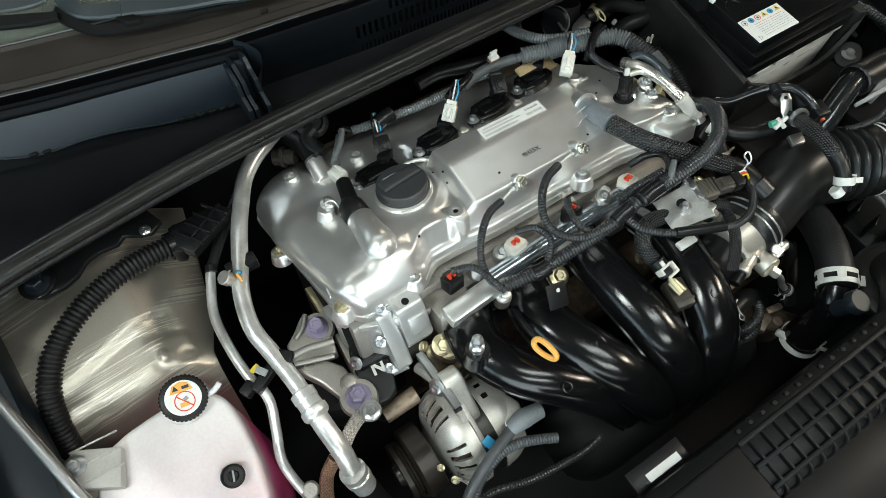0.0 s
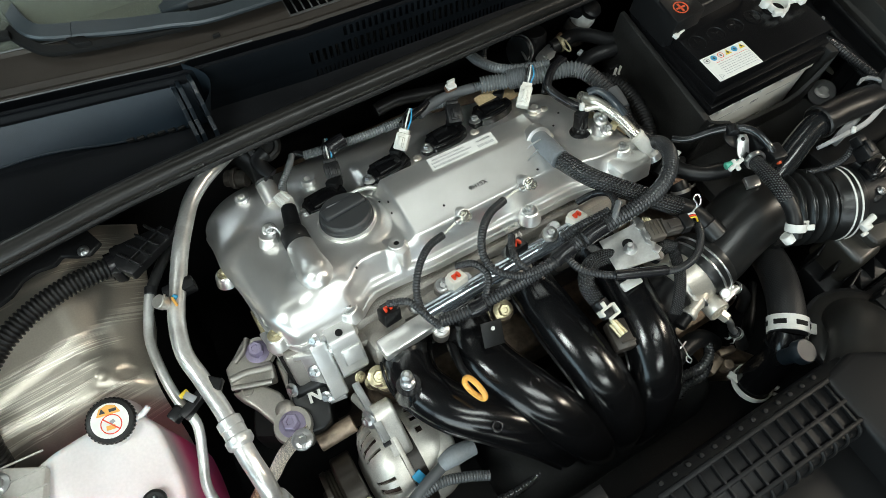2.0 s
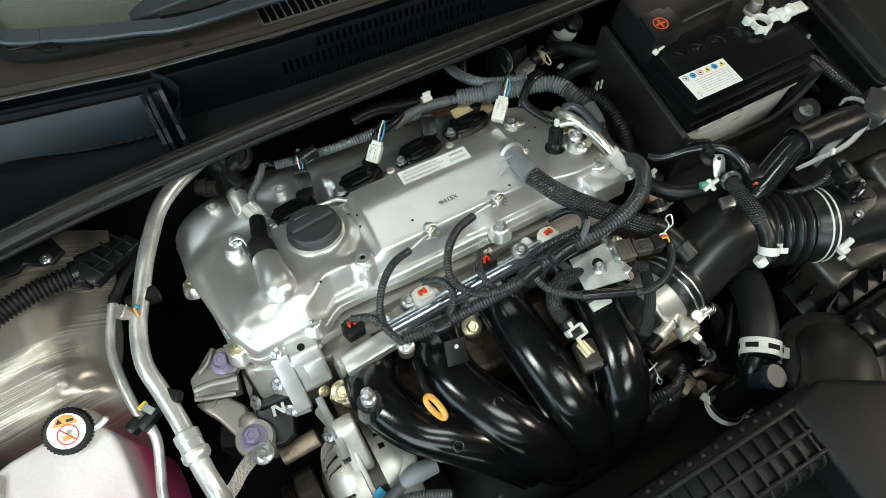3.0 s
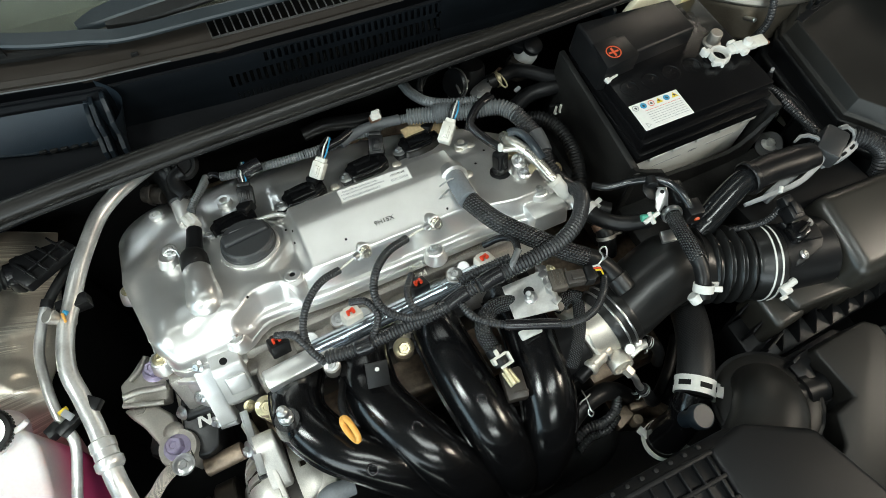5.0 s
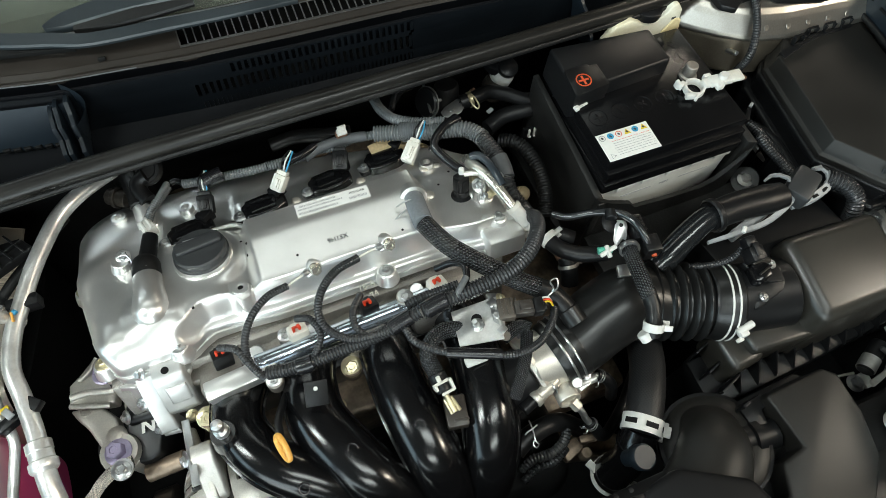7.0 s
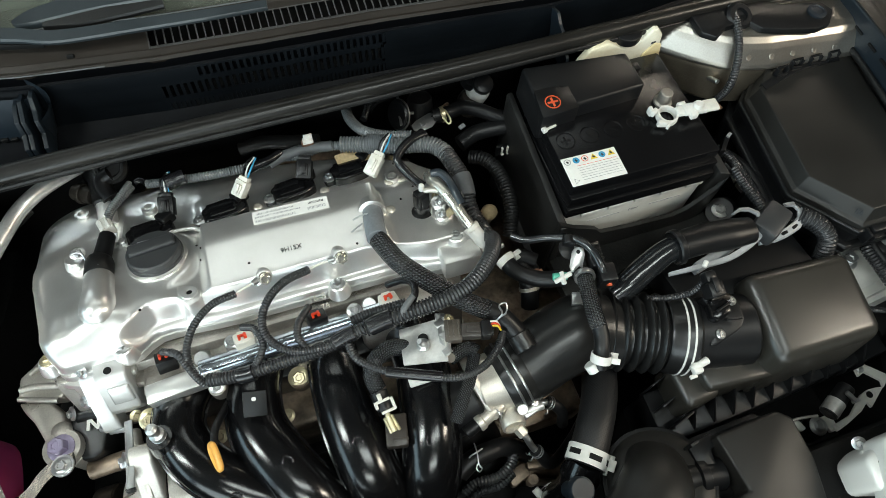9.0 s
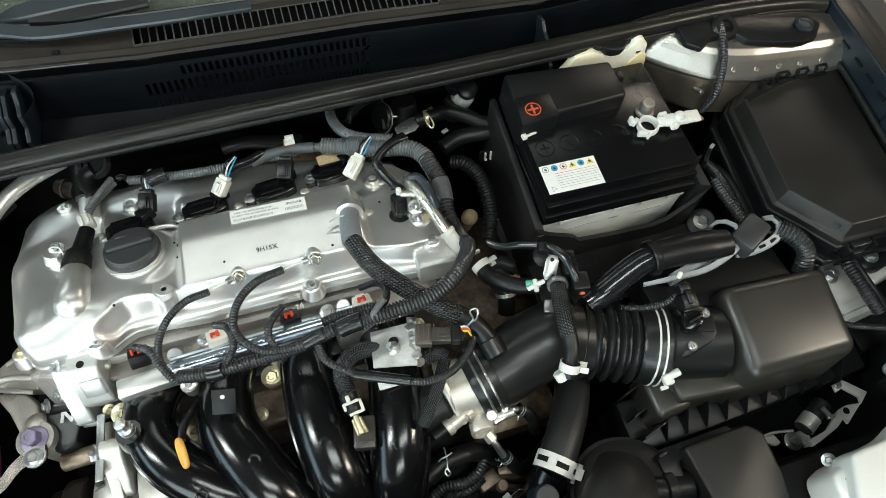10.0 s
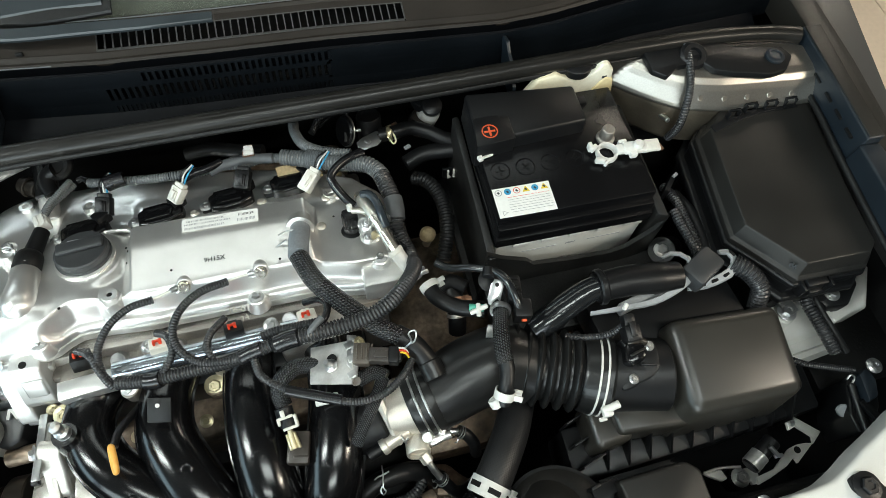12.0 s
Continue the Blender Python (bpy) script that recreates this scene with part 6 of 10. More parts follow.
# air-conditioning pipes
AC = thing("air_conditioning_pipe", "thick bare aluminium air-conditioning pipe with joints", "pipe", (-0.346, -0.087, 0.750))
tube("pipe", [(-0.180, 0.128, 0.800), (-0.203, 0.112, 0.806), (-0.229, 0.095, 0.808), (-0.252, 0.074, 0.808), (-0.270, 0.046, 0.808), (-0.288, 0.014, 0.807), (-0.305, -0.022, 0.804), (-0.322, -0.060, 0.800), (-0.330, -0.101, 0.796), (-0.325, -0.137, 0.790), (-0.319, -0.177, 0.786), (-0.317, -0.204, 0.784)], 0.0098, M_ALU, AC, "", n=20, step=0.006)
tube("lower_pipe", [(-0.317, -0.204, 0.784), (-0.315, -0.236, 0.778), (-0.312, -0.266, 0.765), (-0.313, -0.283, 0.745)], 0.0110, M_ALU, AC, "", n=20, step=0.006)
JD = (Vector((-0.316, -0.220, 0.782)) - Vector((-0.318, -0.193, 0.785))).normalized()
j0 = Vector((-0.318, -0.190, 0.785))
part("joint", lathe([(0.0105, 0), (0.0138, 0.002), (0.0138, 0.012), (0.0130, 0.013), (0.0130, 0.022), (0.0152, 0.024), (0.0152, 0.031), (0.0135, 0.034), (0.0105, 0.036), (0.0105, 0.0)], axis(j0, j0 + JD), 28), M_ALU, AC, "crimped pipe joint")
e0 = Vector((-0.313, -0.284, 0.742))
part("crimp_end", lathe([(0.0105, 0), (0.0155, 0.002), (0.0155, 0.010), (0.0138, 0.012), (0.0155, 0.014), (0.0155, 0.022), (0.0138, 0.024), (0.0138, 0.04), (0, 0.04)], axis(e0, e0 + Vector((0.1, -0.35, -0.8))), 28), M_ALU, AC)
tube("hose_tail", [e0 + Vector((0.003, -0.01, -0.03)), e0 + Vector((0.012, -0.04, -0.09)), e0 + Vector((0.02, -0.05, -0.16))], 0.0135, M_HOSE, AC, "", n=16)
part("service_valve", lathe([(0.007, -0.02), (0.007, 0.004), (0.0082, 0.005), (0.0082, 0.014), (0.0074, 0.015), (0, 0.015)], stand((-0.324, -0.042, 0.806), 0, (-0.45, 0.10, 0.9)), 28), M_STAMPED, AC, "dull capped service valve")
part("cap_ridge", box((0, 0, 0.0152), (0.0022, 0.011, 0.0016), 0.0004, stand((-0.324, -0.042, 0.806), 0.9, (-0.45, 0.10, 0.9))), M_STAMPED, AC)
part("blue_mark", rod((-0.315, -0.039, 0.812), (-0.311, -0.043, 0.812), 0.0028), M_BLUE, AC)
part("orange_mark", rod((-0.316, -0.041, 0.814), (-0.314, -0.054, 0.814), 0.0016), M_ORANGE, AC)
AC2 = thing("thin_refrigerant_pipe", "thin bare aluminium refrigerant pipe beside the thick one", "pipe", (-0.363, -0.072, 0.740))
tube("upper_hose", [(-0.255, 0.095, 0.775), (-0.285, 0.055, 0.785), (-0.317, 0.019, 0.789), (-0.338, -0.006, 0.788)], 0.0062, M_RUBBER, AC2, "dark upper run", n=14, step=0.006)
tube("pipe", [(-0.338, -0.004, 0.788), (-0.346, -0.022, 0.787), (-0.360, -0.060, 0.782), (-0.362, -0.104, 0.776), (-0.359, -0.139, 0.770), (-0.352, -0.171, 0.762), (-0.361, -0.202, 0.750), (-0.372, -0.232, 0.735), (-0.370, -0.262, 0.715), (-0.363, -0.286, 0.700)], 0.0058, M_ALU, AC2, "", n=16, step=0.006)
part("collar", rod((-0.336, -0.002, 0.789), (-0.340, -0.011, 0.788), 0.0072), M_BLACK, AC2)
part("fitting", lathe([(0.010, -0.01), (0.010, 0.004), (0.008, 0.006), (0, 0.006)], stand((-0.362, -0.272, 0.710), 0, (0, -0.2, 1)), 24), M_CAST_DARK, AC2, "round steel fitting")
CLIP = thing("pipe_clip", "black plastic double pipe clip with a yellow tape mark", "clip", (-0.353, -0.151, 0.760))
cp = Vector((-0.344, -0.153, 0.775))
part("clip_body", box(cp, (0.036, 0.012, 0.014), 0.002, Matrix.Rotation(radians(28), 4, "Z")), M_BLACK, CLIP)
part("jaw", box((-0.365, -0.154, 0.772), (0.016, 0.013, 0.016), 0.002, Matrix.Rotation(radians(28), 4, "Z")), M_BLACK, CLIP)
part("jaw", box((-0.315, -0.149, 0.790), (0.018, 0.014, 0.012), 0.002, Matrix.Rotation(radians(-40), 4, "Z")), M_BLACK, CLIP)
part("yellow_mark", box((-0.349, -0.140, 0.782), (0.011, 0.006, 0.003), 0.001, Matrix.Rotation(radians(20), 4, "Z")), M_YELLOW, CLIP)
part("pale_face", box((-0.344, -0.148, 0.786), (0.008, 0.014, 0.003), 0.001, Matrix.Rotation(radians(35), 4, "Z")), M_GREYPL, CLIP)
part("upper_clip", box((-0.306, -0.028, 0.800), (0.036, 0.016, 0.020), 0.003), M_BLACK, CLIP)

# engine mount
MOUNT = thing("engine_mount", "stamped grey engine mount bracket with two violet bolts", "engine mount", (-0.258, -0.139, 0.650))
mo = [(-0.312, -0.137, 0.708), (-0.276, -0.145, 0.708), (-0.260, -0.166, 0.708), (-0.258, -0.196, 0.708), (-0.260, -0.223, 0.706), (-0.279, -0.225, 0.704), (-0.283, -0.198, 0.706), (-0.295, -0.168, 0.708), (-0.306, -0.151, 0.708)]
part("bracket_plate", prism([p[:2] for p in mo], 0.690, 0.708, 0.004, None, 3), M_STAMPED, MOUNT)
mo = [(-0.307, -0.107, 0.712), (-0.292, -0.097, 0.712), (-0.276, -0.083, 0.712), (-0.267, -0.081, 0.712), (-0.265, -0.087, 0.712), (-0.275, -0.107, 0.712), (-0.265, -0.121, 0.712), (-0.253, -0.123, 0.712), (-0.258, -0.148, 0.712), (-0.275, -0.145, 0.712), (-0.310, -0.134, 0.712)]
part("upper_plate", prism([p[:2] for p in mo], 0.690, 0.712, 0.004, None, 3), M_STAMPED, MOUNT)
part("raised_rib", tube_bm([(-0.306, -0.124, 0.713), (-0.287, -0.125, 0.714), (-0.268, -0.130, 0.713), (-0.255, -0.133, 0.713)], 0.0045, n=10), M_STAMPED, MOUNT)
part("raised_rib", tube_bm([(-0.309, -0.134, 0.712), (-0.287, -0.142, 0.713), (-0.263, -0.150, 0.712)], 0.0035, n=10), M_STAMPED, MOUNT)
part("raised_rib", tube_bm([(-0.269, -0.084, 0.714), (-0.279, -0.098, 0.715), (-0.294, -0.106, 0.714)], 0.0035, n=10), M_STAMPED, MOUNT)
part("side_flange", prism([p[:2] for p in [(-0.250, -0.120, 0.700), (-0.239, -0.122, 0.700), (-0.242, -0.185, 0.700), (-0.242, -0.224, 0.700), (-0.257, -0.235, 0.700), (-0.257, -0.208, 0.700)]], 0.66, 0.700, 0.004), M_STAMPED, MOUNT)
part("plug_mark", lathe([(0.0055, 0), (0.0075, 0.0), (0.0075, 0.001), (0.0055, 0.001), (0.0055, 0)], stand((-0.294, -0.144, 0.708)), 18), M_STAMPED, MOUNT)
part("dimple", lathe([(0.013, -0.002), (0.010, 0.003), (0.005, 0.006), (0, 0.0065)], stand((-0.265, -0.188, 0.707)), 22), M_STAMPED, MOUNT)
part("pad", lathe([(0.022, -0.004), (0.020, 0.003), (0, 0.003)], stand((-0.264, -0.106, 0.708)), 26), M_STAMPED, MOUNT)
part("pad", lathe([(0.024, -0.004), (0.022, 0.005), (0, 0.005)], stand((-0.264, -0.210, 0.706)), 26), M_STAMPED, MOUNT)
piece("bolt", BOLT_BIG, stand((-0.264, -0.106, 0.711), 0.2) @ Matrix.Scale(0.98, 4), MOUNT)
piece("bolt", BOLT_BIG, stand((-0.264, -0.210, 0.711), 0.5) @ Matrix.Scale(1.05, 4), MOUNT)
part("gold_bracket", prism([p[:2] for p in [(-0.251, -0.044, 0.700), (-0.240, -0.046, 0.700), (-0.239, -0.094, 0.700), (-0.251, -0.093, 0.700)]], 0.68, 0.70, 0.002), M_GOLD, MOUNT, "yellow-zinc tab")
part("under_frame", box((-0.264, -0.155, 0.600), (0.08, 0.10, 0.09), 0.015, Matrix.Rotation(radians(-25), 4, "Z")), M_DARK, MOUNT)

# earth strap
STRAP = thing("earth_strap", "flat tinned braid earth strap bolted to the engine mount", "earth strap", (-0.273, -0.231, 0.700))
tube("braid", [(-0.249, -0.229, 0.715), (-0.272, -0.231, 0.712), (-0.290, -0.237, 0.705), (-0.307, -0.247, 0.695), (-0.325, -0.253, 0.685)], 0.0085, M_STEEL_BRAID := braided("tinned_braid", (0.42, 0.38, 0.33), 0.4), STRAP, "", flat=0.35, n=14)
part("eyelet", lathe([(0.013, 0), (0.013, 0.003), (0, 0.003)], stand((-0.261, -0.234, 0.716)), 22), M_STEEL, STRAP)
piece("bolt", BOLT, stand((-0.261, -0.235, 0.719)) @ Matrix.Scale(1.2, 4), STRAP)
tube("copper_braid", [(-0.323, -0.253, 0.690), (-0.339, -0.262, 0.680), (-0.349, -0.276, 0.670), (-0.362, -0.303, 0.650)], 0.0085, braided("copper_braid_sleeve", (0.26, 0.15, 0.10), 0.45), STRAP, "brown copper braid", n=14)

# ---- battery ----
BATT = thing("car_battery", "black car battery with a white warning label in a tray", "battery", (0.52, -0.04, 0.66))
BX0, BX1, BY1, BZ = 0.413, 0.630, 0.052, 0.858
CF = -0.1365
part("case", box(((BX0 + BX1) / 2 + 0.002, (CF + BY1) / 2, 0.75), (BX1 - BX0 - 0.004, BY1 - CF - 0.004, 0.125), 0.004), M_CASE, BATT, "translucent white case")
part("lid_skirt", prism([(BX0, CF - 0.002), (BX1 + 0.004, CF - 0.004), (BX1 + 0.004, BY1), (BX0, BY1)], 0.801, 0.8185, 0.003), M_BATT, BATT)
part("lid_rim", prism([(BX0 + 0.002, CF + 0.002), (BX1 + 0.001, CF), (BX1 + 0.001, BY1), (BX0 + 0.002, BY1)], 0.818, 0.8385, 0.003), M_BATT, BATT)
part("lid", prism([(BX0 + 0.003, -0.128), (BX1 - 0.001, -0.130), (BX1 - 0.003, BY1 - 0.003), (BX0 + 0.003, BY1 - 0.003)], 0.838, BZ, 0.003), M_BATT, BATT, "glossy black lid")
TC = part("terminal_cover", join(prism([(0.409, -0.028), (0.566, -0.020), (0.566, 0.042), (0.413, 0.056)], 0.835, 0.884, 0.005, None, 3, 0.02), box((0.572, 0.022, 0.868), (0.014, 0.014, 0.012), 0.002)), M_BLACK, BATT, "matt black positive terminal cover")
part("hatch", prism([(0.409, -0.0335), (0.462, -0.030), (0.462, 0.008), (0.450, 0.008), (0.450, 0.012), (0.414, 0.012)], 0.842, 0.8855, 0.003), M_BLACK, TC)
px_ = Vector((0.431, -0.013, 0.8858))
part("plus_ring", lathe([(0.0092, 0), (0.0107, 0), (0.0107, 0.0005), (0.0092, 0.0005), (0.0092, 0)], Matrix.Translation(px_), 30), M_ORANGERED, TC, "orange-red plus sign")
part("plus_bar", join(box(px_, (0.0145, 0.0026, 0.0008), 0), box(px_ + Vector((0, 0, 0.0001)), (0.0026, 0.0145, 0.0008), 0)), M_ORANGERED, TC)
part("strap_end", join(box((0.424, -0.034, 0.861), (0.018, 0.0035, 0.003), 0.001, Matrix.Rotation(radians(12), 4, "Z")), box((0.4145, -0.036, 0.862), (0.007, 0.008, 0.006), 0.0015, Matrix.Rotation(radians(12), 4, "Z"))), M_WHITE, BATT, "small white cable tie end")
plugm = mesh_of(join(lathe([(0.0126, -0.001), (0.0130, 0.0008), (0.0120, 0.0011), (0.0112, -0.001), (0.0126, -0.001)], None, 30), box((0, 0, 0.0002), (0.014, 0.0022, 0.0010), 0.0004), box((0, 0, 0.0002), (0.0022, 0.014, 0.0010), 0.0004)), "vent_plug", M_BATT)
for k in range(5):
    piece("vent_plug", plugm, Matrix.Translation((0.436 + 0.0345 * k, -0.058, BZ)) @ Matrix.Rotation(0.5 * k, 4, "Z"), BATT)
lead = mesh_of(lathe([(0.0125, 0), (0.0125, 0.003), (0.0095, 0.005), (0.0085, 0.020), (0.0072, 0.021), (0, 0.021)], None, 24), "terminal_post", M_CAST_DARK)
piece("terminal_post", lead, Matrix.Translation((0.590, -0.036, BZ)), BATT, "bare lead post")
LB = Matrix.Translation((0.4545, -0.106, BZ + 0.0006)) @ Matrix.Rotation(radians(-1), 4, "Z")
LABEL = part("warning_label", box((0, 0, 0), (0.076, 0.043, 0.0006), 0), M_PAPER, BATT, "white label with warning pictograms and fine print")
LABEL.data.transform(LB)
for k, mt in enumerate((M_INKGREY, M_BLUE, M_RED, M_YELLOW, M_BLUE, M_YELLOW)):
    x = -0.031 + 0.0122 * k
    if mt is M_YELLOW:
        b_ = join(prism([(x - 0.005, 0.011), (x + 0.005, 0.011), (x, 0.0195)], 0.0004, 0.0007, 0))
    elif mt is M_BLUE:
        b_ = lathe([(0.0046, 0.0004), (0.0046, 0.0007), (0, 0.0007)], Matrix.Translation((x, 0.0148, 0)), 20)
    else:
        b_ = lathe([(0.0038, 0.0004), (0.0046, 0.0004), (0.0046, 0.0007), (0.0038, 0.0007), (0.0038, 0.0004)], Matrix.Translation((x, 0.0148, 0)), 20)
    part("pictogram", b_, mt, LABEL).data.transform(LB)
    part("pictogram_mark", box((x, 0.0145, 0.0008), (0.0025, 0.0035, 0.0002), 0, Matrix.Rotation(0.6, 4, "Z")), M_INK, LABEL).data.transform(LB)
random.seed(3)
for row in range(7):
    y = 0.006 - 0.0036 * row
    x = -0.022 + 0.002 * random.random()
    n_ = 3
    ends = []
    verts, faces = [], []
    while x < 0.033:
        w = random.uniform(0.003, 0.010)
        k = len(verts)
        verts += [(x, y, 0.0005), (min(x + w, 0.035), y, 0.0005), (min(x + w, 0.035), y + 0.0006, 0.0005), (x, y + 0.0006, 0.0005)]
        faces.append((k, k + 1, k + 2, k + 3))
        x += w + 0.0012
    raw("fine_print", [LB @ Vector(v) for v in verts], faces, M_INKGREY if row else M_RED, LABEL)
part("recycling_mark", lathe([(0.0035, 0.0004), (0.0046, 0.0004), (0.0046, 0.0006), (0.0035, 0.0006), (0.0035, 0.0004)], LB @ Matrix.Translation((-0.030, -0.015, 0)), 3), M_INKGREY, LABEL)
# printed marks on the white case front
lettering("MIN", Matrix.Translation((0.528, CF + 0.0016, 0.765)) @ Matrix.Rotation(radians(90), 4, "X"), 0.008, M_INKGREY, BATT, "level_mark", 0.0002)
part("level_line", box((0.482, CF + 0.0018, 0.765), (0.05, 0.0008, 0.0010), 0), M_INKGREY, BATT)
part("level_line", box((0.578, CF + 0.0018, 0.765), (0.05, 0.0008, 0.0010), 0), M_INKGREY, BATT)
for k in range(5):
    part("case_tab", box((0.452 + 0.040 * k, CF - 0.001, 0.796), (0.026, 0.004, 0.009), 0.001), M_WHITE, BATT)

TRAY = thing("battery_tray", "deep black plastic battery tray", "battery tray", (0.52, -0.06, 0.62))
wall = 0.006
part("tray_floor", box((0.525, -0.045, 0.664), (0.27, 0.22, 0.012), 0.003), M_TRAY, TRAY)
part("left_wall", prism([(0.3990, -0.156), (0.4110, -0.156), (0.4118, 0.06), (0.4020, 0.06)], 0.60, 0.835, 0.003, None, 2, 0.0, [0.806, 0.806, 0.832, 0.832]), M_TRAY, TRAY)
fw = [(0.398, -0.153, 0.814), (0.420, -0.156, 0.800), (0.440, -0.157, 0.790), (0.456, -0.157, 0.780), (0.468, -0.157, 0.764), (0.52, -0.157, 0.755), (0.585, -0.157, 0.750), (0.606, -0.157, 0.758), (0.622, -0.156, 0.774), (0.641, -0.154, 0.794), (0.656, -0.148, 0.814)]
wv, wf = [], []
for x, y, z in fw:
    wv += [(x, y, 0.60), (x, y, z), (x, y + 0.006, z), (x, y + 0.006, 0.60)]
for k in range(len(fw) - 1):
    for q in range(4):
        wf.append((k * 4 + q, k * 4 + 4 + q, k * 4 + 4 + (q + 1) % 4, k * 4 + (q + 1) % 4))
wf += [(0, 1, 2, 3), tuple(len(wv) - 4 + q for q in (3, 2, 1, 0))]
raw("front_wall", wv, wf, M_TRAY, TRAY, "", 50)
part("right_wall", prism([(0.638, -0.145), (0.652, -0.150), (0.655, 0.06), (0.640, 0.06)], 0.64, 0.82, 0.003), M_TRAY, TRAY)
part("shelf", prism([(0.40, -0.24), (0.69, -0.24), (0.69, -0.15), (0.40, -0.15)], 0.70, 0.718, 0.004), M_TRAY, TRAY)
piece("bolt", mesh_of(hex_bolt(0.0075, 0.008, 1.6), "bolt", M_ALU), stand((0.667, -0.163, 0.735), 0.2), TRAY)
part("bolt_pad", rod(Vector((0.699, -0.149, 0.700)), Vector((0.667, -0.163, 0.735)), 0.02), M_TRAY, TRAY)

# loose negative clamp, wrapped in white foam
CL = thing("battery_clamp", "white-wrapped negative battery clamp resting on the battery's lid", "battery clamp", (0.6, -0.07, 0.86))
ccen = Vector((0.581, -0.063, 0.868))
part("clamp_ring", lathe([(0.0105, 0), (0.0145, 0), (0.0150, 0.003), (0.0142, 0.009), (0.0112, 0.009), (0.0105, 0)], Matrix.Translation(ccen + Vector((0, 0, -0.008))), 28), M_WHITE, CL)
cd_ = Vector((0.634, -0.068, 0.872)) - ccen
cn_ = cd_.normalized()
part("clamp_arm", box(ccen + cn_ * 0.038, (0.036, 0.017, 0.009), 0.003, Matrix.Rotation(math.atan2(cn_.y, cn_.x), 4, "Z")), M_WHITE, CL)
part("clamp_jaw", box(ccen + Vector((-0.017, 0.008, 0.0)), (0.010, 0.006, 0.010), 0.0015, Matrix.Rotation(0.5, 4, "Z")), M_WHITE, CL)
part("clamp_jaw", box(ccen + Vector((-0.014, -0.011, -0.002)), (0.013, 0.006, 0.009), 0.0015, Matrix.Rotation(-0.3, 4, "Z")), M_WHITE, CL)
part("clamp_tip", box(ccen + Vector((-0.021, 0.011, 0.0)), (0.005, 0.009, 0.012), 0.0012), M_WHITE, CL)
part("clamp_tip", box(ccen + Vector((-0.005, -0.015, -0.003)), (0.012, 0.004, 0.007), 0.0012, Matrix.Rotation(0.6, 4, "Z")), M_WHITE, CL)
part("arm_cheek", box(ccen + cn_ * 0.028 + Vector((0.003, -0.010, 0)), (0.010, 0.008, 0.009), 0.0015), M_WHITE, CL)
part("arm_cheek", box(ccen + cn_ * 0.026 + Vector((-0.003, 0.011, 0)), (0.011, 0.005, 0.008), 0.0012), M_WHITE, CL)
part("clamp_bolt", lathe([(0.0068, 0), (0.0068, 0.004), (0.0052, 0.0065), (0, 0.0065)], Matrix.Translation(ccen + cn_ * 0.040 + Vector((0, 0, 0.004))), 18), M_WHITE, CL)
part("clamp_neck", box(ccen + cn_ * 0.020, (0.018, 0.013, 0.008), 0.002, Matrix.Rotation(math.atan2(cn_.y, cn_.x), 4, "Z")), M_WHITE, CL)
part("lug", box(ccen + cn_ * 0.060, (0.020, 0.018, 0.006), 0.002, Matrix.Rotation(math.atan2(cn_.y, cn_.x), 4, "Z")), M_IVORY, CL)
part("rusty_lip", rod(ccen + cn_ * 0.068 + Vector((0, 0.008, -0.002)), ccen + cn_ * 0.072 + Vector((0, -0.008, -0.002)), 0.0025), M_RUST, CL)

# ---- relay and fuse box ----
FUSE = thing("fuse_box", "large black fuse box with a grained lid", "fuse box", (0.84, -0.13, 0.7))
fo = [(0.779, -0.013), (0.914, -0.018), (0.892, -0.172), (0.885, -0.256), (0.872, -0.268), (0.782, -0.266), (0.728, -0.197), (0.747, -0.046)]


def fuse_ring(out):
    """The lid's outline pushed outwards by so many metres."""
    ring = []
    for k, p in enumerate(fo):
        q, r = Vector(fo[k - 1]), Vector(fo[(k + 1) % len(fo)])
        e0, e1 = (Vector(p) - q).normalized(), (r - Vector(p)).normalized()
        n0, n1 = Vector((-e0.y, e0.x)), Vector((-e1.y, e1.x))
        d = (n0 + n1).normalized()
        ring.append(tuple(Vector(p) + d * (out / max(0.5, d.dot(n0)))))
    return ring


def fuse_band(name, rows, mat):
    """A closed skin through rings of (outset, height), with a cap on the last one."""
    verts, faces, n = [], [], len(fo)
    for out, z in rows:
        verts += [(x, y, z) for x, y in fuse_ring(out)]
    for j in range(len(rows) - 1):
        for k in range(n):
            faces.append((j * n + k, j * n + (k + 1) % n, (j + 1) * n + (k + 1) % n, (j + 1) * n + k))
    faces.append(tuple((len(rows) - 1) * n + k for k in range(n)))
    faces.append(tuple(range(n - 1, -1, -1)))
    bm = bmesh.new()
    vs = [bm.verts.new(v) for v in verts]
    for f in faces:
        bm.faces.new([vs[k] for k in f])
    bmesh.ops.recalc_face_normals(bm, faces=list(bm.faces))
    sharp_ = [e for e in bm.edges if len(e.link_faces) == 2 and e.calc_face_angle() > 0.3]
    bmesh.ops.bevel(bm, geom=sharp_, offset=0.0016, segments=2, profile=0.5, affect="EDGES", clamp_overlap=True)
    return part(name, bm, mat, FUSE)


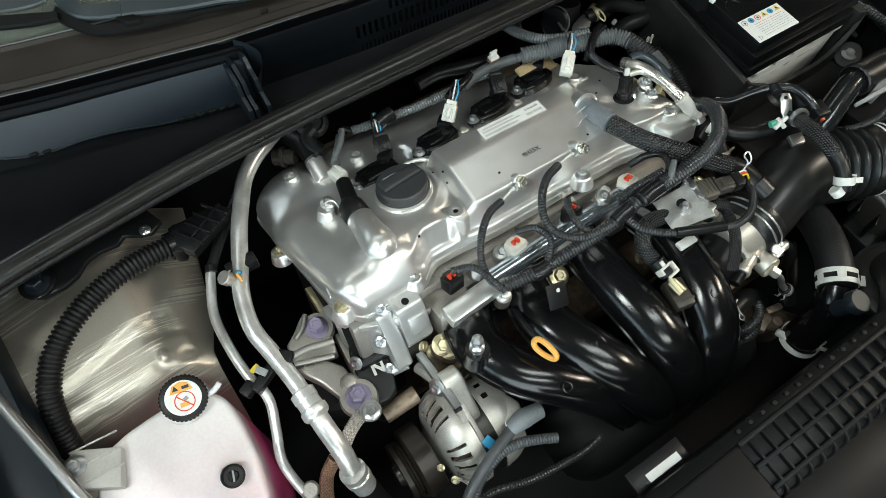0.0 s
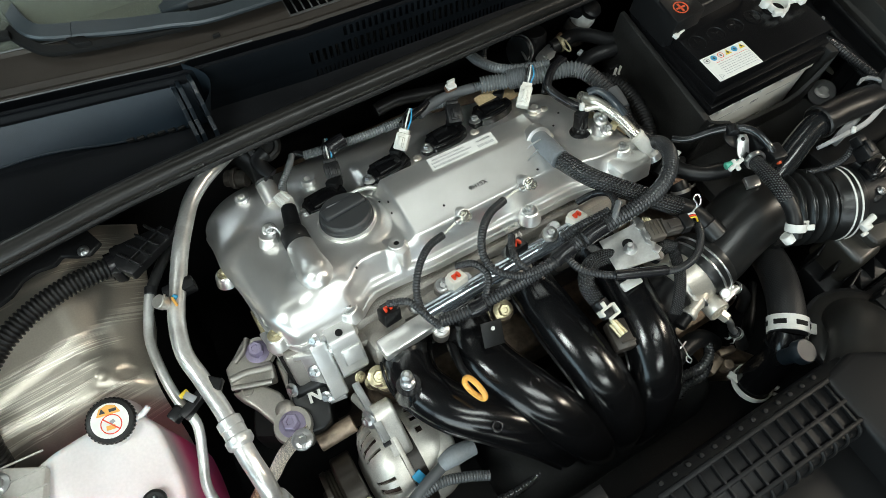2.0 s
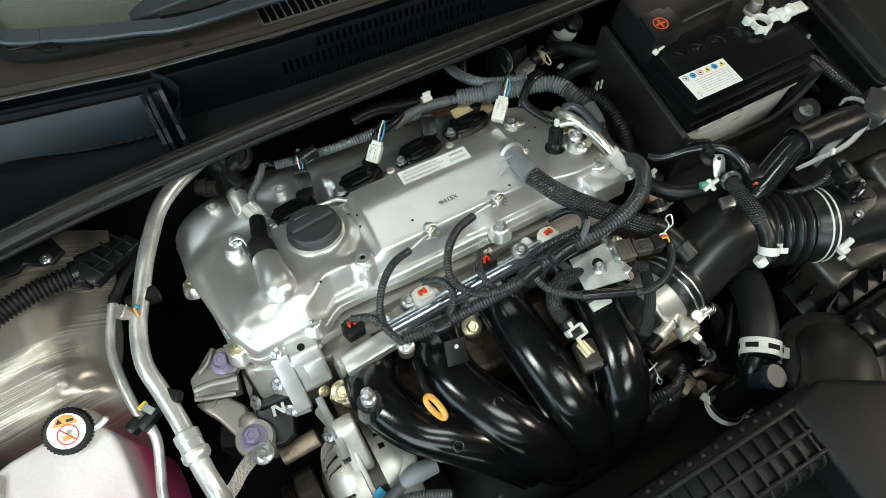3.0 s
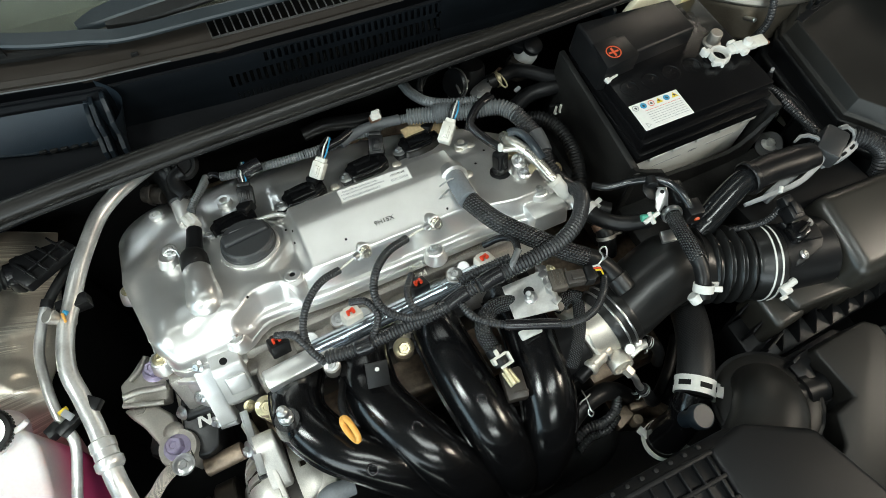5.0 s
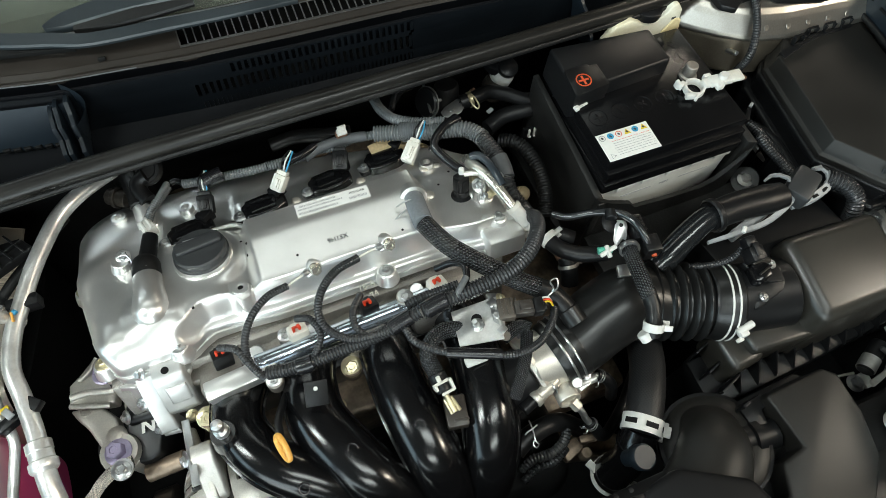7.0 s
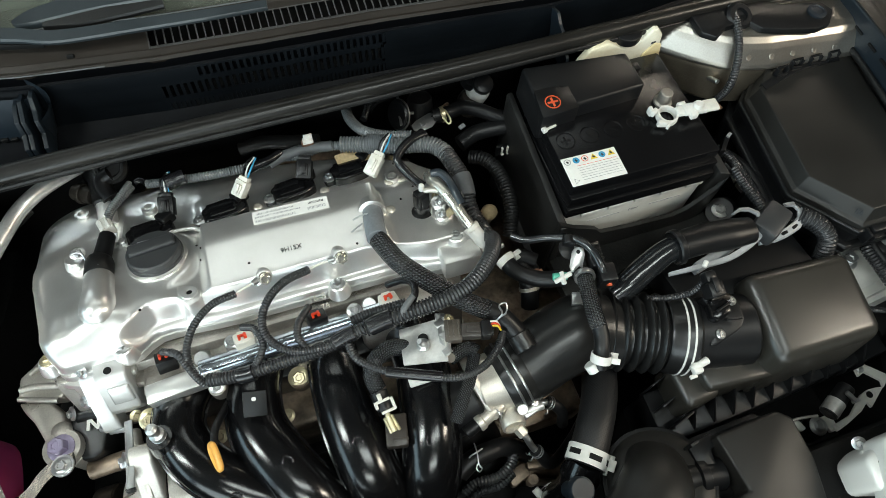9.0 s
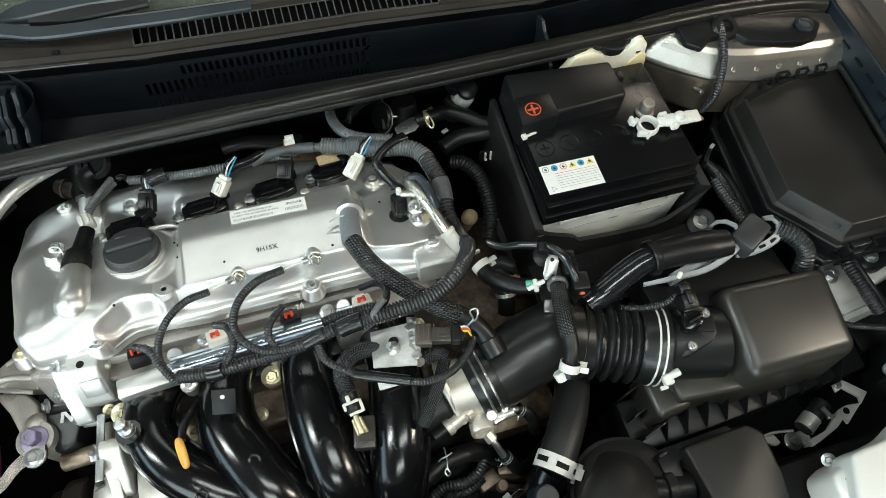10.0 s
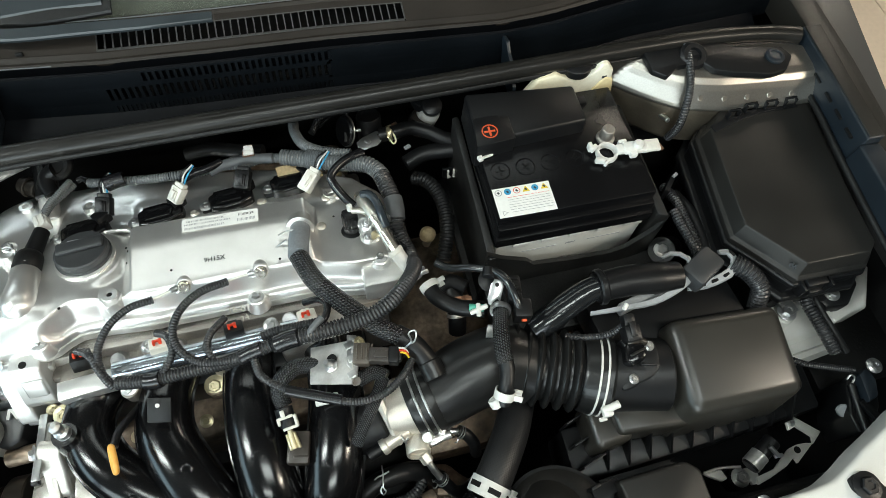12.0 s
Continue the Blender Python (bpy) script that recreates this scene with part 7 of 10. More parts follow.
fuse_band("lid", [(0.0105, 0.812), (0.0105, 0.822), (0.0055, 0.8250), (0.0, 0.8470), (-0.002, 0.8480)], M_LIDPLASTIC)
fuse_band("lid_rim", [(0.0145, 0.804), (0.0145, 0.8125), (0.0125, 0.814)], M_BLACK)
fuse_band("body", [(0.010, 0.66), (0.0115, 0.805), (0.010, 0.806)], M_BLACK)
fuse_band("body_flange", [(0.021, 0.770), (0.021, 0.779), (0.018, 0.782)], M_BLACK)
for k in range(4):
    x = 0.797 + 0.034 * k
    part("latch", join(box((x, 0.0000, 0.832), (0.015, 0.012, 0.026), 0.002), box((x - 0.011, 0.002, 0.826), (0.004, 0.016, 0.020), 0.001), box((x + 0.011, 0.002, 0.826), (0.004, 0.016, 0.020), 0.001)), M_BLACK, FUSE)
part("front_latch", join(box((0.806, -0.281, 0.808), (0.030, 0.012, 0.022), 0.002), box((0.806, -0.288, 0.800), (0.018, 0.008, 0.012), 0.0015), box((0.786, -0.283, 0.806), (0.004, 0.016, 0.022), 0.001), box((0.826, -0.283, 0.806), (0.004, 0.016, 0.022), 0.001)), M_BLACK, FUSE)
for k in range(6):
    part("side_rib", box((0.7205 + 0.0030 * k, -0.168 + 0.022 * k, 0.745), (0.012, 0.0022, 0.075), 0.0006, Matrix.Rotation(radians(-6), 4, "Z")), M_BLACK, FUSE)
lettering("06", Matrix.Translation((0.7685, -0.2615, 0.8385)) @ Matrix.Rotation(radians(-38), 4, "Z") @ Matrix.Rotation(radians(50), 4, "X"), 0.0105, M_TRIM, FUSE, "moulded_number", 0.0004)

# ---- washer bottle, strut tower ----
for x, y in ((0.786, -0.030), (0.815, -0.024), (0.846, -0.025), (0.876, -0.026)):
    part("rear_clip", join(box((x, y, 0.862), (0.018, 0.003, 0.003), 0.0008), box((x - 0.008, y - 0.002, 0.855), (0.0028, 0.007, 0.014), 0.0008), box((x + 0.008, y - 0.002, 0.855), (0.0028, 0.007, 0.014), 0.0008), box((x, y - 0.006, 0.851), (0.018, 0.003, 0.006), 0.0008)), M_BLACK, FUSE)
part("clip_rail", prism([(0.750, -0.040), (0.800, -0.028), (0.830, -0.023), (0.890, -0.025), (0.890, -0.034), (0.830, -0.034), (0.800, -0.039), (0.752, -0.052)], 0.838, 0.850, 0.001), M_BLACK, FUSE)

WB = thing("fluid_reservoir", "ivory brake fluid reservoir with yellowed fluid beside the strut tower", "fluid reservoir", (0.6, 0.08, 0.75))
UPRIGHT = Matrix(((1, 0, 0, 0), (0, 0, -1, 0), (0, 1, 0, 0), (0, 0, 0, 1)))
part("tank", prism([(0.500, 0.80), (0.640, 0.795), (0.634, 0.845), (0.630, 0.883), (0.619, 0.897), (0.610, 0.897), (0.603, 0.884), (0.590, 0.876), (0.570, 0.874), (0.556, 0.884), (0.546, 0.890), (0.520, 0.886), (0.505, 0.862)], -0.0655, -0.0555, 0.003, UPRIGHT, 3), M_BOTTLE, WB)
part("tank_cap", lathe([(0.020, 0), (0.021, 0.004), (0.021, 0.012), (0.018, 0.014), (0, 0.014)], Matrix.Translation((0.580, 0.072, 0.878)), 28), M_BLACK, WB)
part("lower_tank", prism([(0.594, 0.790), (0.643, 0.790), (0.638, 0.838), (0.633, 0.866), (0.620, 0.872), (0.606, 0.852)], -0.060, -0.0530, 0.002, UPRIGHT, 3), M_AMBER, WB, "amber lower chamber")
part("level_mark", box((0.6185, 0.0553, 0.872), (0.007, 0.0006, 0.004), 0.0), M_INK, WB)

TOWER = thing("strut_tower", "silver-painted sheet metal strut tower with spot welds", "body panel", (0.78, 0.06, 0.6), kind="structure")


def tower_point(a, b):
    """Flat top, a rolled edge, a band that slopes forward, a crease and a lower panel that bulges."""
    x = 0.628 + 0.335 * a
    top = float(np.interp(x, (0.628, 0.654, 0.683, 0.713, 0.743, 0.774, 0.875, 0.97), (0.087, 0.063, 0.040, 0.020, 0.010, 0.003, -0.007, -0.012)))
    low = 0.007 * smooth(0.66, 0.70, x) * smooth(0.79, 0.73, x)
    run = (0.0, 0.28, 0.34, 0.40, 0.46, 0.60, 0.65, 0.69, 0.74, 0.94, 1.0)
    y = top + float(np.interp(b, run, (0.10, 0.016, 0.006, -0.002, -0.008, -0.021, -0.0235, -0.019, -0.021, -0.028 - low, -0.022)))
    z = float(np.interp(b, run, (0.889, 0.8885, 0.886, 0.881, 0.8745, 0.858, 0.852, 0.8475, 0.842, 0.798, 0.788)))
    return (x, min(y, seal_y(x) - 0.014), z)


v_, f_ = sheet(lambda a, b: tower_point(a, 0.655 * b), 60, 80, 0.0015)
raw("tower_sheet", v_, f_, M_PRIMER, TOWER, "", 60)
# Below the crease the shade is put into a darker brown colour.
v_, f_ = sheet(lambda a, b: tower_point(a, 0.655 + 0.345 * b), 60, 40, 0.0015)
raw("lower_panel", v_, f_, material("shaded_tower_paint", (0.17, 0.145, 0.11), 0.30, 0.75, 0.0, 500, 0.12, 0.06, (0.11, 0.092, 0.07), 16), TOWER, "lower panel coloured brown for shade", 60)
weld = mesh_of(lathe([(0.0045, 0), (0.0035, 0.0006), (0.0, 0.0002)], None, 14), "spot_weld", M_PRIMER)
for k in range(5):
    piece("spot_weld", weld, stand(tuple(Vector(tower_point(0.34 + 0.10 * k, 0.53)) + Vector((0, -0.0004, 0.0004))), 0, (0, -0.75, 0.66)), TOWER)
# Added near-black block that stands in for shade below the tower.
part("inner_shade", box((0.80, 0.050, 0.66), (0.34, 0.05, 0.16), 0.01), M_DARK, TOWER, "near-black block for the shade below the tower")
part("weld_stud", rod((0.700, 0.010, 0.826), (0.701, -0.012, 0.838), 0.0036), M_STEEL, TOWER)
part("grommet", lathe([(0.013, 0), (0.013, 0.004), (0.009, 0.006), (0.006, 0.003), (0, 0.003)], stand((0.744, 0.000, 0.822), 0, (0, -1, 0.3)), 26), M_RUBBER, TOWER, "black rubber grommet")
piece("bolt", BOLT, stand((0.643, 0.062, 0.790), 0.2, (-0.3, -0.6, 0.6)) @ Matrix.Scale(1.5, 4), TOWER)
single("tower_conduit", [(0.737, 0.065, 0.900), (0.729, 0.029, 0.895), (0.723, 0.003, 0.880), (0.713, -0.018, 0.865), (0.709, -0.027, 0.840), (0.705, -0.023, 0.810)], 0.0060, M_CORR, "black corrugated conduit hanging down the strut tower", "conduit", n=12, rib=0.0045)
RB = thing("cowl_corner_bracket", "black plastic cowl corner bracket with a clip", "bracket", (0.83, 0.03, 0.89))
ro = [(0.673, 0.067, 0.897), (0.673, 0.033, 0.897), (0.690, 0.019, 0.897), (0.711, 0.033, 0.897), (0.732, 0.034, 0.897), (0.747, 0.037, 0.897), (0.760, 0.017, 0.897), (0.789, 0.006, 0.897), (0.837, -0.006, 0.897), (0.861, -0.002, 0.897), (0.881, 0.020, 0.897), (0.873, 0.039, 0.897), (0.815, 0.051, 0.897), (0.758, 0.077, 0.897), (0.684, 0.081, 0.897)]
part("plate", prism([p[:2] for p in ro], 0.889, 0.898, 0.003), M_BLACK, RB)
part("grommet_boss", lathe([(0.020, -0.012), (0.020, 0.004), (0.016, 0.008), (0.010, 0.008), (0.009, 0.003), (0, 0.003)], stand((0.740, 0.047, 0.895), 0, (0, -0.4, 1)), 26), M_BLACK, RB)
part("push_clip", lathe([(0.0135, 0), (0.0135, 0.003), (0.010, 0.005), (0.008, 0.005), (0.0075, 0.0035), (0, 0.0035)], stand((0.853, 0.022, 0.898)), 26), M_TRIM, RB)

# ---- right wing trim and body ----
WT = tagged(thing("right_wing_trim", "slate grey plastic trim along the right wing with small slots", "trim", (0.93, -0.1, 0.85), kind="structure"))
# Taupe tint puts the warm reflection on the slate trim's top into colour.
M_RIDGE = material("taupe_reflection_trim", (0.022, 0.020, 0.017), 0.40, 0, 0.0002, 900, 0.1, 0.05, None, 14, 0, 0.4)
part("trim_top", prism([(0.914, 0.062), (0.945, 0.062), (0.937, -0.027), (0.933, -0.100), (0.930, -0.138), (0.904, -0.138), (0.909, -0.052)], 0.853, 0.905, 0.003, None, 3), M_TRIM, WT)
part("top_skin", prism([(0.917, 0.059), (0.942, 0.059), (0.934, -0.027), (0.930, -0.100), (0.927, -0.135), (0.907, -0.135), (0.912, -0.052)], 0.9045, 0.9065, 0.0008, None, 2), M_RIDGE, WT, "top face tinted taupe for a warm reflection")
part("trim_step", prism([(0.900, -0.136), (0.930, -0.138), (0.934, -0.30), (0.925, -0.40), (0.890, -0.40), (0.893, -0.30), (0.897, -0.206)], 0.852, 0.893, 0.004, None, 3), M_TRIM, WT)
part("outer_ledge", prism([(0.942, 0.30), (0.985, 0.30), (0.975, 0.0), (0.962, -0.14), (0.945, -0.40), (0.928, -0.40), (0.928, -0.14), (0.934, -0.027)], 0.84, 0.890, 0.004, None, 2), M_RIDGE, WT, "taupe outer ledge")
for y in (-0.016, -0.050, -0.080, -0.112):
    part("slot", box((0.9118 + 0.075 * y, y, 0.884), (0.004, 0.017, 0.0028), 0.0, Matrix.Rotation(radians(-4), 4, "Z")), M_DARK, WT)
single("wing_rubber", [(0.909, 0.00, 0.858), (0.905, -0.06, 0.858), (0.899, -0.12, 0.857), (0.896, -0.17, 0.855), (0.893, -0.24, 0.852), (0.890, -0.30, 0.850)], 0.0045, M_RUBBER, "black rubber edge beside the fuse box", "seal", n=10)
FB = tagged(thing("front_body_bracket", "pearl white painted front body panel with a hole", "body panel", (0.85, -0.5, 0.7), kind="structure"))
fbp = [(0.636, -0.513, 0.821), (0.653, -0.511, 0.822), (0.671, -0.511, 0.823), (0.697, -0.508, 0.824), (0.725, -0.497, 0.825), (0.751, -0.484, 0.826), (0.788, -0.469, 0.827), (0.830, -0.450, 0.829), (0.975, -0.420, 0.832), (0.812, -0.655, 0.815), (0.601, -0.604, 0.812)]
part("panel", prism([p[:2] for p in fbp], 0.78, 0.82, 0.006, None, 3, 0.0, [p[2] for p in fbp]), M_WHITEPAINT, FB)
part("slot_recess", prism([p[:2] for p in [(0.712, -0.511, 0.826), (0.723, -0.507, 0.826), (0.743, -0.514, 0.826), (0.753, -0.532, 0.826), (0.751, -0.542, 0.826), (0.721, -0.533, 0.826), (0.713, -0.521, 0.826)]], 0.822, 0.8275, 0.002), M_DARK, FB, "dark slotted recess")
piece("bolt", mesh_of(hex_bolt(0.010, 0.008, 1.6), "bolt", M_BLACK), stand((0.729, -0.522, 0.828)), FB)
part("inner_flank", prism([p[:2] for p in [(0.617, -0.527, 0.800), (0.641, -0.518, 0.800), (0.664, -0.518, 0.800), (0.655, -0.575, 0.800), (0.612, -0.562, 0.800)]], 0.74, 0.80, 0.008, None, 3), M_WHITEPAINT, FB)
part("flank_hole", lathe([(0.006, 0), (0.006, 0.0008), (0, 0.0008)], stand((0.633, -0.537, 0.800)), 18), M_DARK, FB)
piece("bolt", BOLT, stand((0.640, -0.512, 0.770), 0.2, (-0.4, -0.2, 0.8)) @ Matrix.Scale(0.9, 4), FB)
RW = tagged(thing("right_inner_apron", "silver-painted inner apron with a bolted hinge bracket", "body panel", (0.9, -0.3, 0.6), kind="structure"))
AP_Y = (-0.275, -0.316, -0.324, -0.330, -0.343, -0.346, -0.353, -0.358)
AP_Z = (0.724, 0.721, 0.716, 0.703, 0.699, 0.703, 0.703, 0.685)
v_, f_ = sheet(lambda a, b: (0.784 + 0.092 * a, float(np.interp(b * 7, range(8), AP_Y)) + 0.010 * a - 0.004, float(np.interp(b * 7, range(8), AP_Z))), 10, 28, 0.002)
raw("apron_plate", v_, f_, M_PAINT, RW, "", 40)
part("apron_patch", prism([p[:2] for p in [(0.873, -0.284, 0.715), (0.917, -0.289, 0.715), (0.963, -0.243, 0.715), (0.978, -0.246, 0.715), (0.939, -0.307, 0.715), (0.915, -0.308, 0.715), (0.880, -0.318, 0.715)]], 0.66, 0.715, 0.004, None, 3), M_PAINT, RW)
part("dark_recess", box((0.927, -0.327, 0.640), (0.16, 0.14, 0.04), 0.006), M_DARK, RW, "near-black box in the recess beside the apron")
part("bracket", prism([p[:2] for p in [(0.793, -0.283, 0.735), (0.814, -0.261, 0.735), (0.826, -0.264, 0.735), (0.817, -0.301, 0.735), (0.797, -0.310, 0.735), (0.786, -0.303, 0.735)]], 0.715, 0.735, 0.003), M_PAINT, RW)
part("ledge", box((0.805, -0.283, 0.740), (0.020, 0.030, 0.006), 0.002, Matrix.Rotation(radians(12), 4, "Z")), M_STEEL, RW)
piece("bolt", mesh_of(hex_bolt(0.009, 0.009, 1.5), "bolt", M_STEEL), stand((0.803, -0.292, 0.736), 0.2), RW)
part("black_mount", prism([p[:2] for p in [(0.867, -0.262, 0.740), (0.923, -0.256, 0.740), (0.926, -0.275, 0.740), (0.896, -0.302, 0.740), (0.861, -0.300, 0.740), (0.854, -0.286, 0.740)]], 0.69, 0.74, 0.005), M_BLACK, RW)
piece("bolt", mesh_of(hex_bolt(0.009, 0.009, 1.5), "bolt", M_STEEL), stand((0.877, -0.282, 0.741), 0.4) @ Matrix.Scale(0.85, 4), RW)
single("right_wing_conduit", [(0.842, -0.250, 0.752), (0.834, -0.270, 0.752), (0.827, -0.290, 0.752), (0.829, -0.309, 0.750), (0.835, -0.334, 0.744), (0.843, -0.362, 0.735)], 0.0088, M_CORR, "black corrugated conduit down the silver apron", "conduit", n=14, rib=0.005)
single("right_wing_pipe", [(0.851, -0.262, 0.748), (0.844, -0.285, 0.748), (0.847, -0.312, 0.744), (0.854, -0.338, 0.738), (0.866, -0.362, 0.725)], 0.0050, M_RUBBER, "black rubber pipe beside the corrugated conduit", "hose", n=12)
single("right_thin_conduit", [(0.777, -0.353, 0.730), (0.800, -0.367, 0.730), (0.833, -0.377, 0.725), (0.866, -0.387, 0.720)], 0.0045, M_CORR, "thin black corrugated conduit beside the air filter box", "conduit", n=10, rib=0.004)
HL = thing("headlamp_plug", "black headlamp connector with a blue seal", "connector", (0.878, -0.420, 0.700))
part("shell", prism([p[:2] for p in [(0.853, -0.396, 0.715), (0.875, -0.392, 0.715), (0.894, -0.402, 0.715), (0.883, -0.437, 0.715), (0.860, -0.466, 0.712), (0.834, -0.468, 0.710), (0.832, -0.440, 0.712)]], 0.64, 0.715, 0.004, None, 3, 0.04), M_BLACK, HL)
part("side_block", prism([p[:2] for p in [(0.860, -0.396, 0.735), (0.875, -0.389, 0.735), (0.879, -0.408, 0.735), (0.871, -0.428, 0.735), (0.854, -0.433, 0.735)]], 0.69, 0.735, 0.003, None, 2), M_TRIM, HL)
part("lever", rod((0.850, -0.404, 0.722), (0.843, -0.467, 0.716), 0.005), M_BLACK, HL)
part("ridge", box((0.857, -0.441, 0.722), (0.012, 0.03, 0.010), 0.003, Matrix.Rotation(radians(20), 4, "Z")), M_BLACK, HL)
part("blue_seal", lathe([(0.0095, 0), (0.008, 0.003), (0, 0.003)], stand((0.836, -0.433, 0.703), 0, (-0.6, -0.4, 0.7)), 20), M_GREYPL, HL, "pale blue-grey seal")
tube("wire_loop", [(0.848, -0.397, 0.722), (0.854, -0.393, 0.726), (0.859, -0.397, 0.724), (0.855, -0.403, 0.720)], 0.0015, M_STEEL, HL, "", n=6, step=0.003)
piece("screw", BOLT_SMALL, stand((0.877, -0.391, 0.745), 0.2) @ Matrix.Scale(1.6, 4), HL)

# ---- air filter box ----
AIR = thing("air_filter_box", "large black moulded air filter box with ribbed flanks", "air filter box", (0.62, -0.36, 0.62))
ao = [(0.592, -0.290, 0.822), (0.740, -0.297, 0.816), (0.734, -0.405, 0.801), (0.589, -0.402, 0.803)]
AX_, AY_ = sum(p[0] for p in ao) / 4, sum(p[1] for p in ao) / 4
part("upper_shell", prism([(AX_ + (p[0] - AX_) * 1.18, AY_ + (p[1] - AY_) * 1.17) for p in ao], 0.70, 0.82, 0.016, None, 6, 0.13, [p[2] for p in ao]), M_AIRLID, AIR)
au = [(0.592, -0.290, 0.750), (0.790, -0.286, 0.730), (0.775, -0.398, 0.730), (0.590, -0.402, 0.730)]
part("lower_shell", prism([p[:2] for p in au], 0.66, 0.742, 0.010, None, 3), M_BLACK, AIR)
st = [(0.506, -0.399, 0.772), (0.504, -0.345, 0.772), (0.589, -0.335, 0.772), (0.600, -0.407, 0.772)]
part("step", prism([p[:2] for p in st], 0.70, 0.762, 0.006, None, 3), M_AIRLID, AIR)
st2 = [(0.477, -0.411, 0.745), (0.476, -0.350, 0.745), (0.525, -0.343, 0.745), (0.528, -0.406, 0.745)]
part("outlet_step", prism([p[:2] for p in st2], 0.69, 0.748, 0.010, None, 4), M_AIRLID, AIR)
fl_ = [(0.451, -0.439, 0.690), (0.452, -0.366, 0.690), (0.822, -0.355, 0.690), (0.818, -0.420, 0.690)]
part("lower_flange", prism([p[:2] for p in fl_], 0.60, 0.69, 0.006, None, 2), M_BLACK, AIR)
q0, q1 = Vector((0.498, -0.419, 0.700)), Vector((0.767, -0.415, 0.700))
for k in range(10):
    p = q0.lerp(q1, k / 9)
    part("rib", prism([(p.x - 0.0015, p.y - 0.012), (p.x + 0.0015, p.y - 0.012), (p.x + 0.0015, p.y + 0.03), (p.x - 0.0015, p.y + 0.03)], 0.64, 0.72, 0.0006, None, 1, 0, [0.692, 0.692, 0.745, 0.745]), M_BLACK, AIR)
for k in range(3):
    p = Vector((0.471, -0.361, 0.700)).lerp(Vector((0.475, -0.418, 0.700)), k / 2)
    part("rib", box(p, (0.035, 0.003, 0.05), 0.0008, Matrix.Rotation(radians(18), 4, "Z")), M_BLACK, AIR)

MAF = thing("air_flow_sensor", "black air flow sensor with two screws on the air filter outlet", "sensor", (0.544, -0.326, 0.800))
mb = [(0.526, -0.296, 0.813), (0.545, -0.301, 0.815), (0.566, -0.306, 0.816), (0.567, -0.320, 0.816), (0.563, -0.340, 0.815), (0.553, -0.350, 0.812), (0.519, -0.358, 0.804), (0.509, -0.356, 0.803), (0.531, -0.322, 0.811)]
part("base", prism([p[:2] for p in mb], 0.785, 0.814, 0.003, None, 2, 0.03, [p[2] for p in mb]), M_BLACK, MAF)
mb = [(0.526, -0.307, 0.826), (0.540, -0.305, 0.827), (0.549, -0.316, 0.828), (0.545, -0.330, 0.826), (0.527, -0.334, 0.824), (0.519, -0.328, 0.824)]
part("housing", prism([p[:2] for p in mb], 0.80, 0.826, 0.003, None, 2, 0.06, [p[2] for p in mb]), M_GLOSS, MAF)
m0, m1 = Vector((0.536, -0.307, 0.824)), Vector((0.537, -0.275, 0.832))
part("plug", join(box((0, 0, (m1 - m0).length * 0.3), (0.020, 0.022, (m1 - m0).length * 0.6), 0.003), box((0, 0, (m1 - m0).length * 0.8), (0.015, 0.016, (m1 - m0).length * 0.45), 0.003), box((0, 0.011, (m1 - m0).length * 0.45), (0.008, 0.004, 0.018), 0.001)), M_BLACK, MAF).data.transform(axis(m0, m1))
part("vane", box((0, 0, 0), (0.022, 0.003, 0.003), 0.001, Matrix.Translation((0.536, -0.321, 0.829)) @ Matrix.Rotation(radians(14), 4, "Z")), M_BLACK, MAF)
part("wire_end", rod((0.535, -0.269, 0.836), (0.541, -0.263, 0.838), 0.003), M_WHITE, MAF)
part("rib_bar", box((0, 0, 0), (0.020, 0.0025, 0.004), 0.0008, Matrix.Translation((0.548, -0.336, 0.817)) @ Matrix.Rotation(radians(-12), 4, "Z")), M_BLACK, MAF)
part("brown_bridge", tube_bm([(0.530, -0.307, 0.822), (0.541, -0.306, 0.826), (0.552, -0.310, 0.822)], 0.0042, n=10, step=0.003), material("brown_black_plastic", (0.030, 0.025, 0.020), 0.30, 0, 0.0, 300, 0.1), MAF)
for p in ((0.557, -0.314, 0.816), (0.527, -0.347, 0.808)):
    piece("screw", BOLT_SMALL, stand(p, 0.2, (0.1, -0.15, 1)) @ Matrix.Scale(0.95, 4), MAF)

# ---- intake duct ----
DUCT = thing("intake_duct", "black rubber intake duct with a bellows between throttle and air filter", "intake duct", (0.428, -0.274, 0.700))
tube("elbow", [(0.275, -0.302, 0.752), (0.304, -0.298, 0.758), (0.337, -0.288, 0.766), (0.379, -0.281, 0.772), (0.406, -0.289, 0.768), (0.425, -0.302, 0.763)], [.042, .044, .046, .047, .045, .043], M_DUCT, DUCT, "", n=44, step=0.006)
b0, b1 = Vector((0.392, -0.279, 0.762)), Vector((0.479, -0.314, 0.763))
prof = []
bl = (b1 - b0).length
for k in range(6):
    s = bl * k / 6
    prof += [(0.042, s), (0.0425, s + bl * 0.02), (0.0505, s + bl * 0.055), (0.052, s + bl * 0.08), (0.0505, s + bl * 0.105), (0.0425, s + bl * 0.145)]
prof += [(0.042, bl)]
part("bellows", lathe(prof, axis(b0, b1), 44), M_DUCT, DUCT, "deeply folded rubber bellows")
b2 = b1 + (b1 - b0).normalized() * 0.040
part("cuff", lathe([(0.046, 0), (0.049, 0.004), (0.049, 0.010), (0.0505, 0.012), (0.0505, 0.034), (0.047, 0.038), (0, 0.038)], axis(b1, b2), 44), M_DUCT, DUCT)
part("outlet_neck", rod((0.585, -0.342, 0.768), b2 - (b1 - b0).normalized() * 0.012, 0.046, 40, 0.003), M_BLACK, AIR)
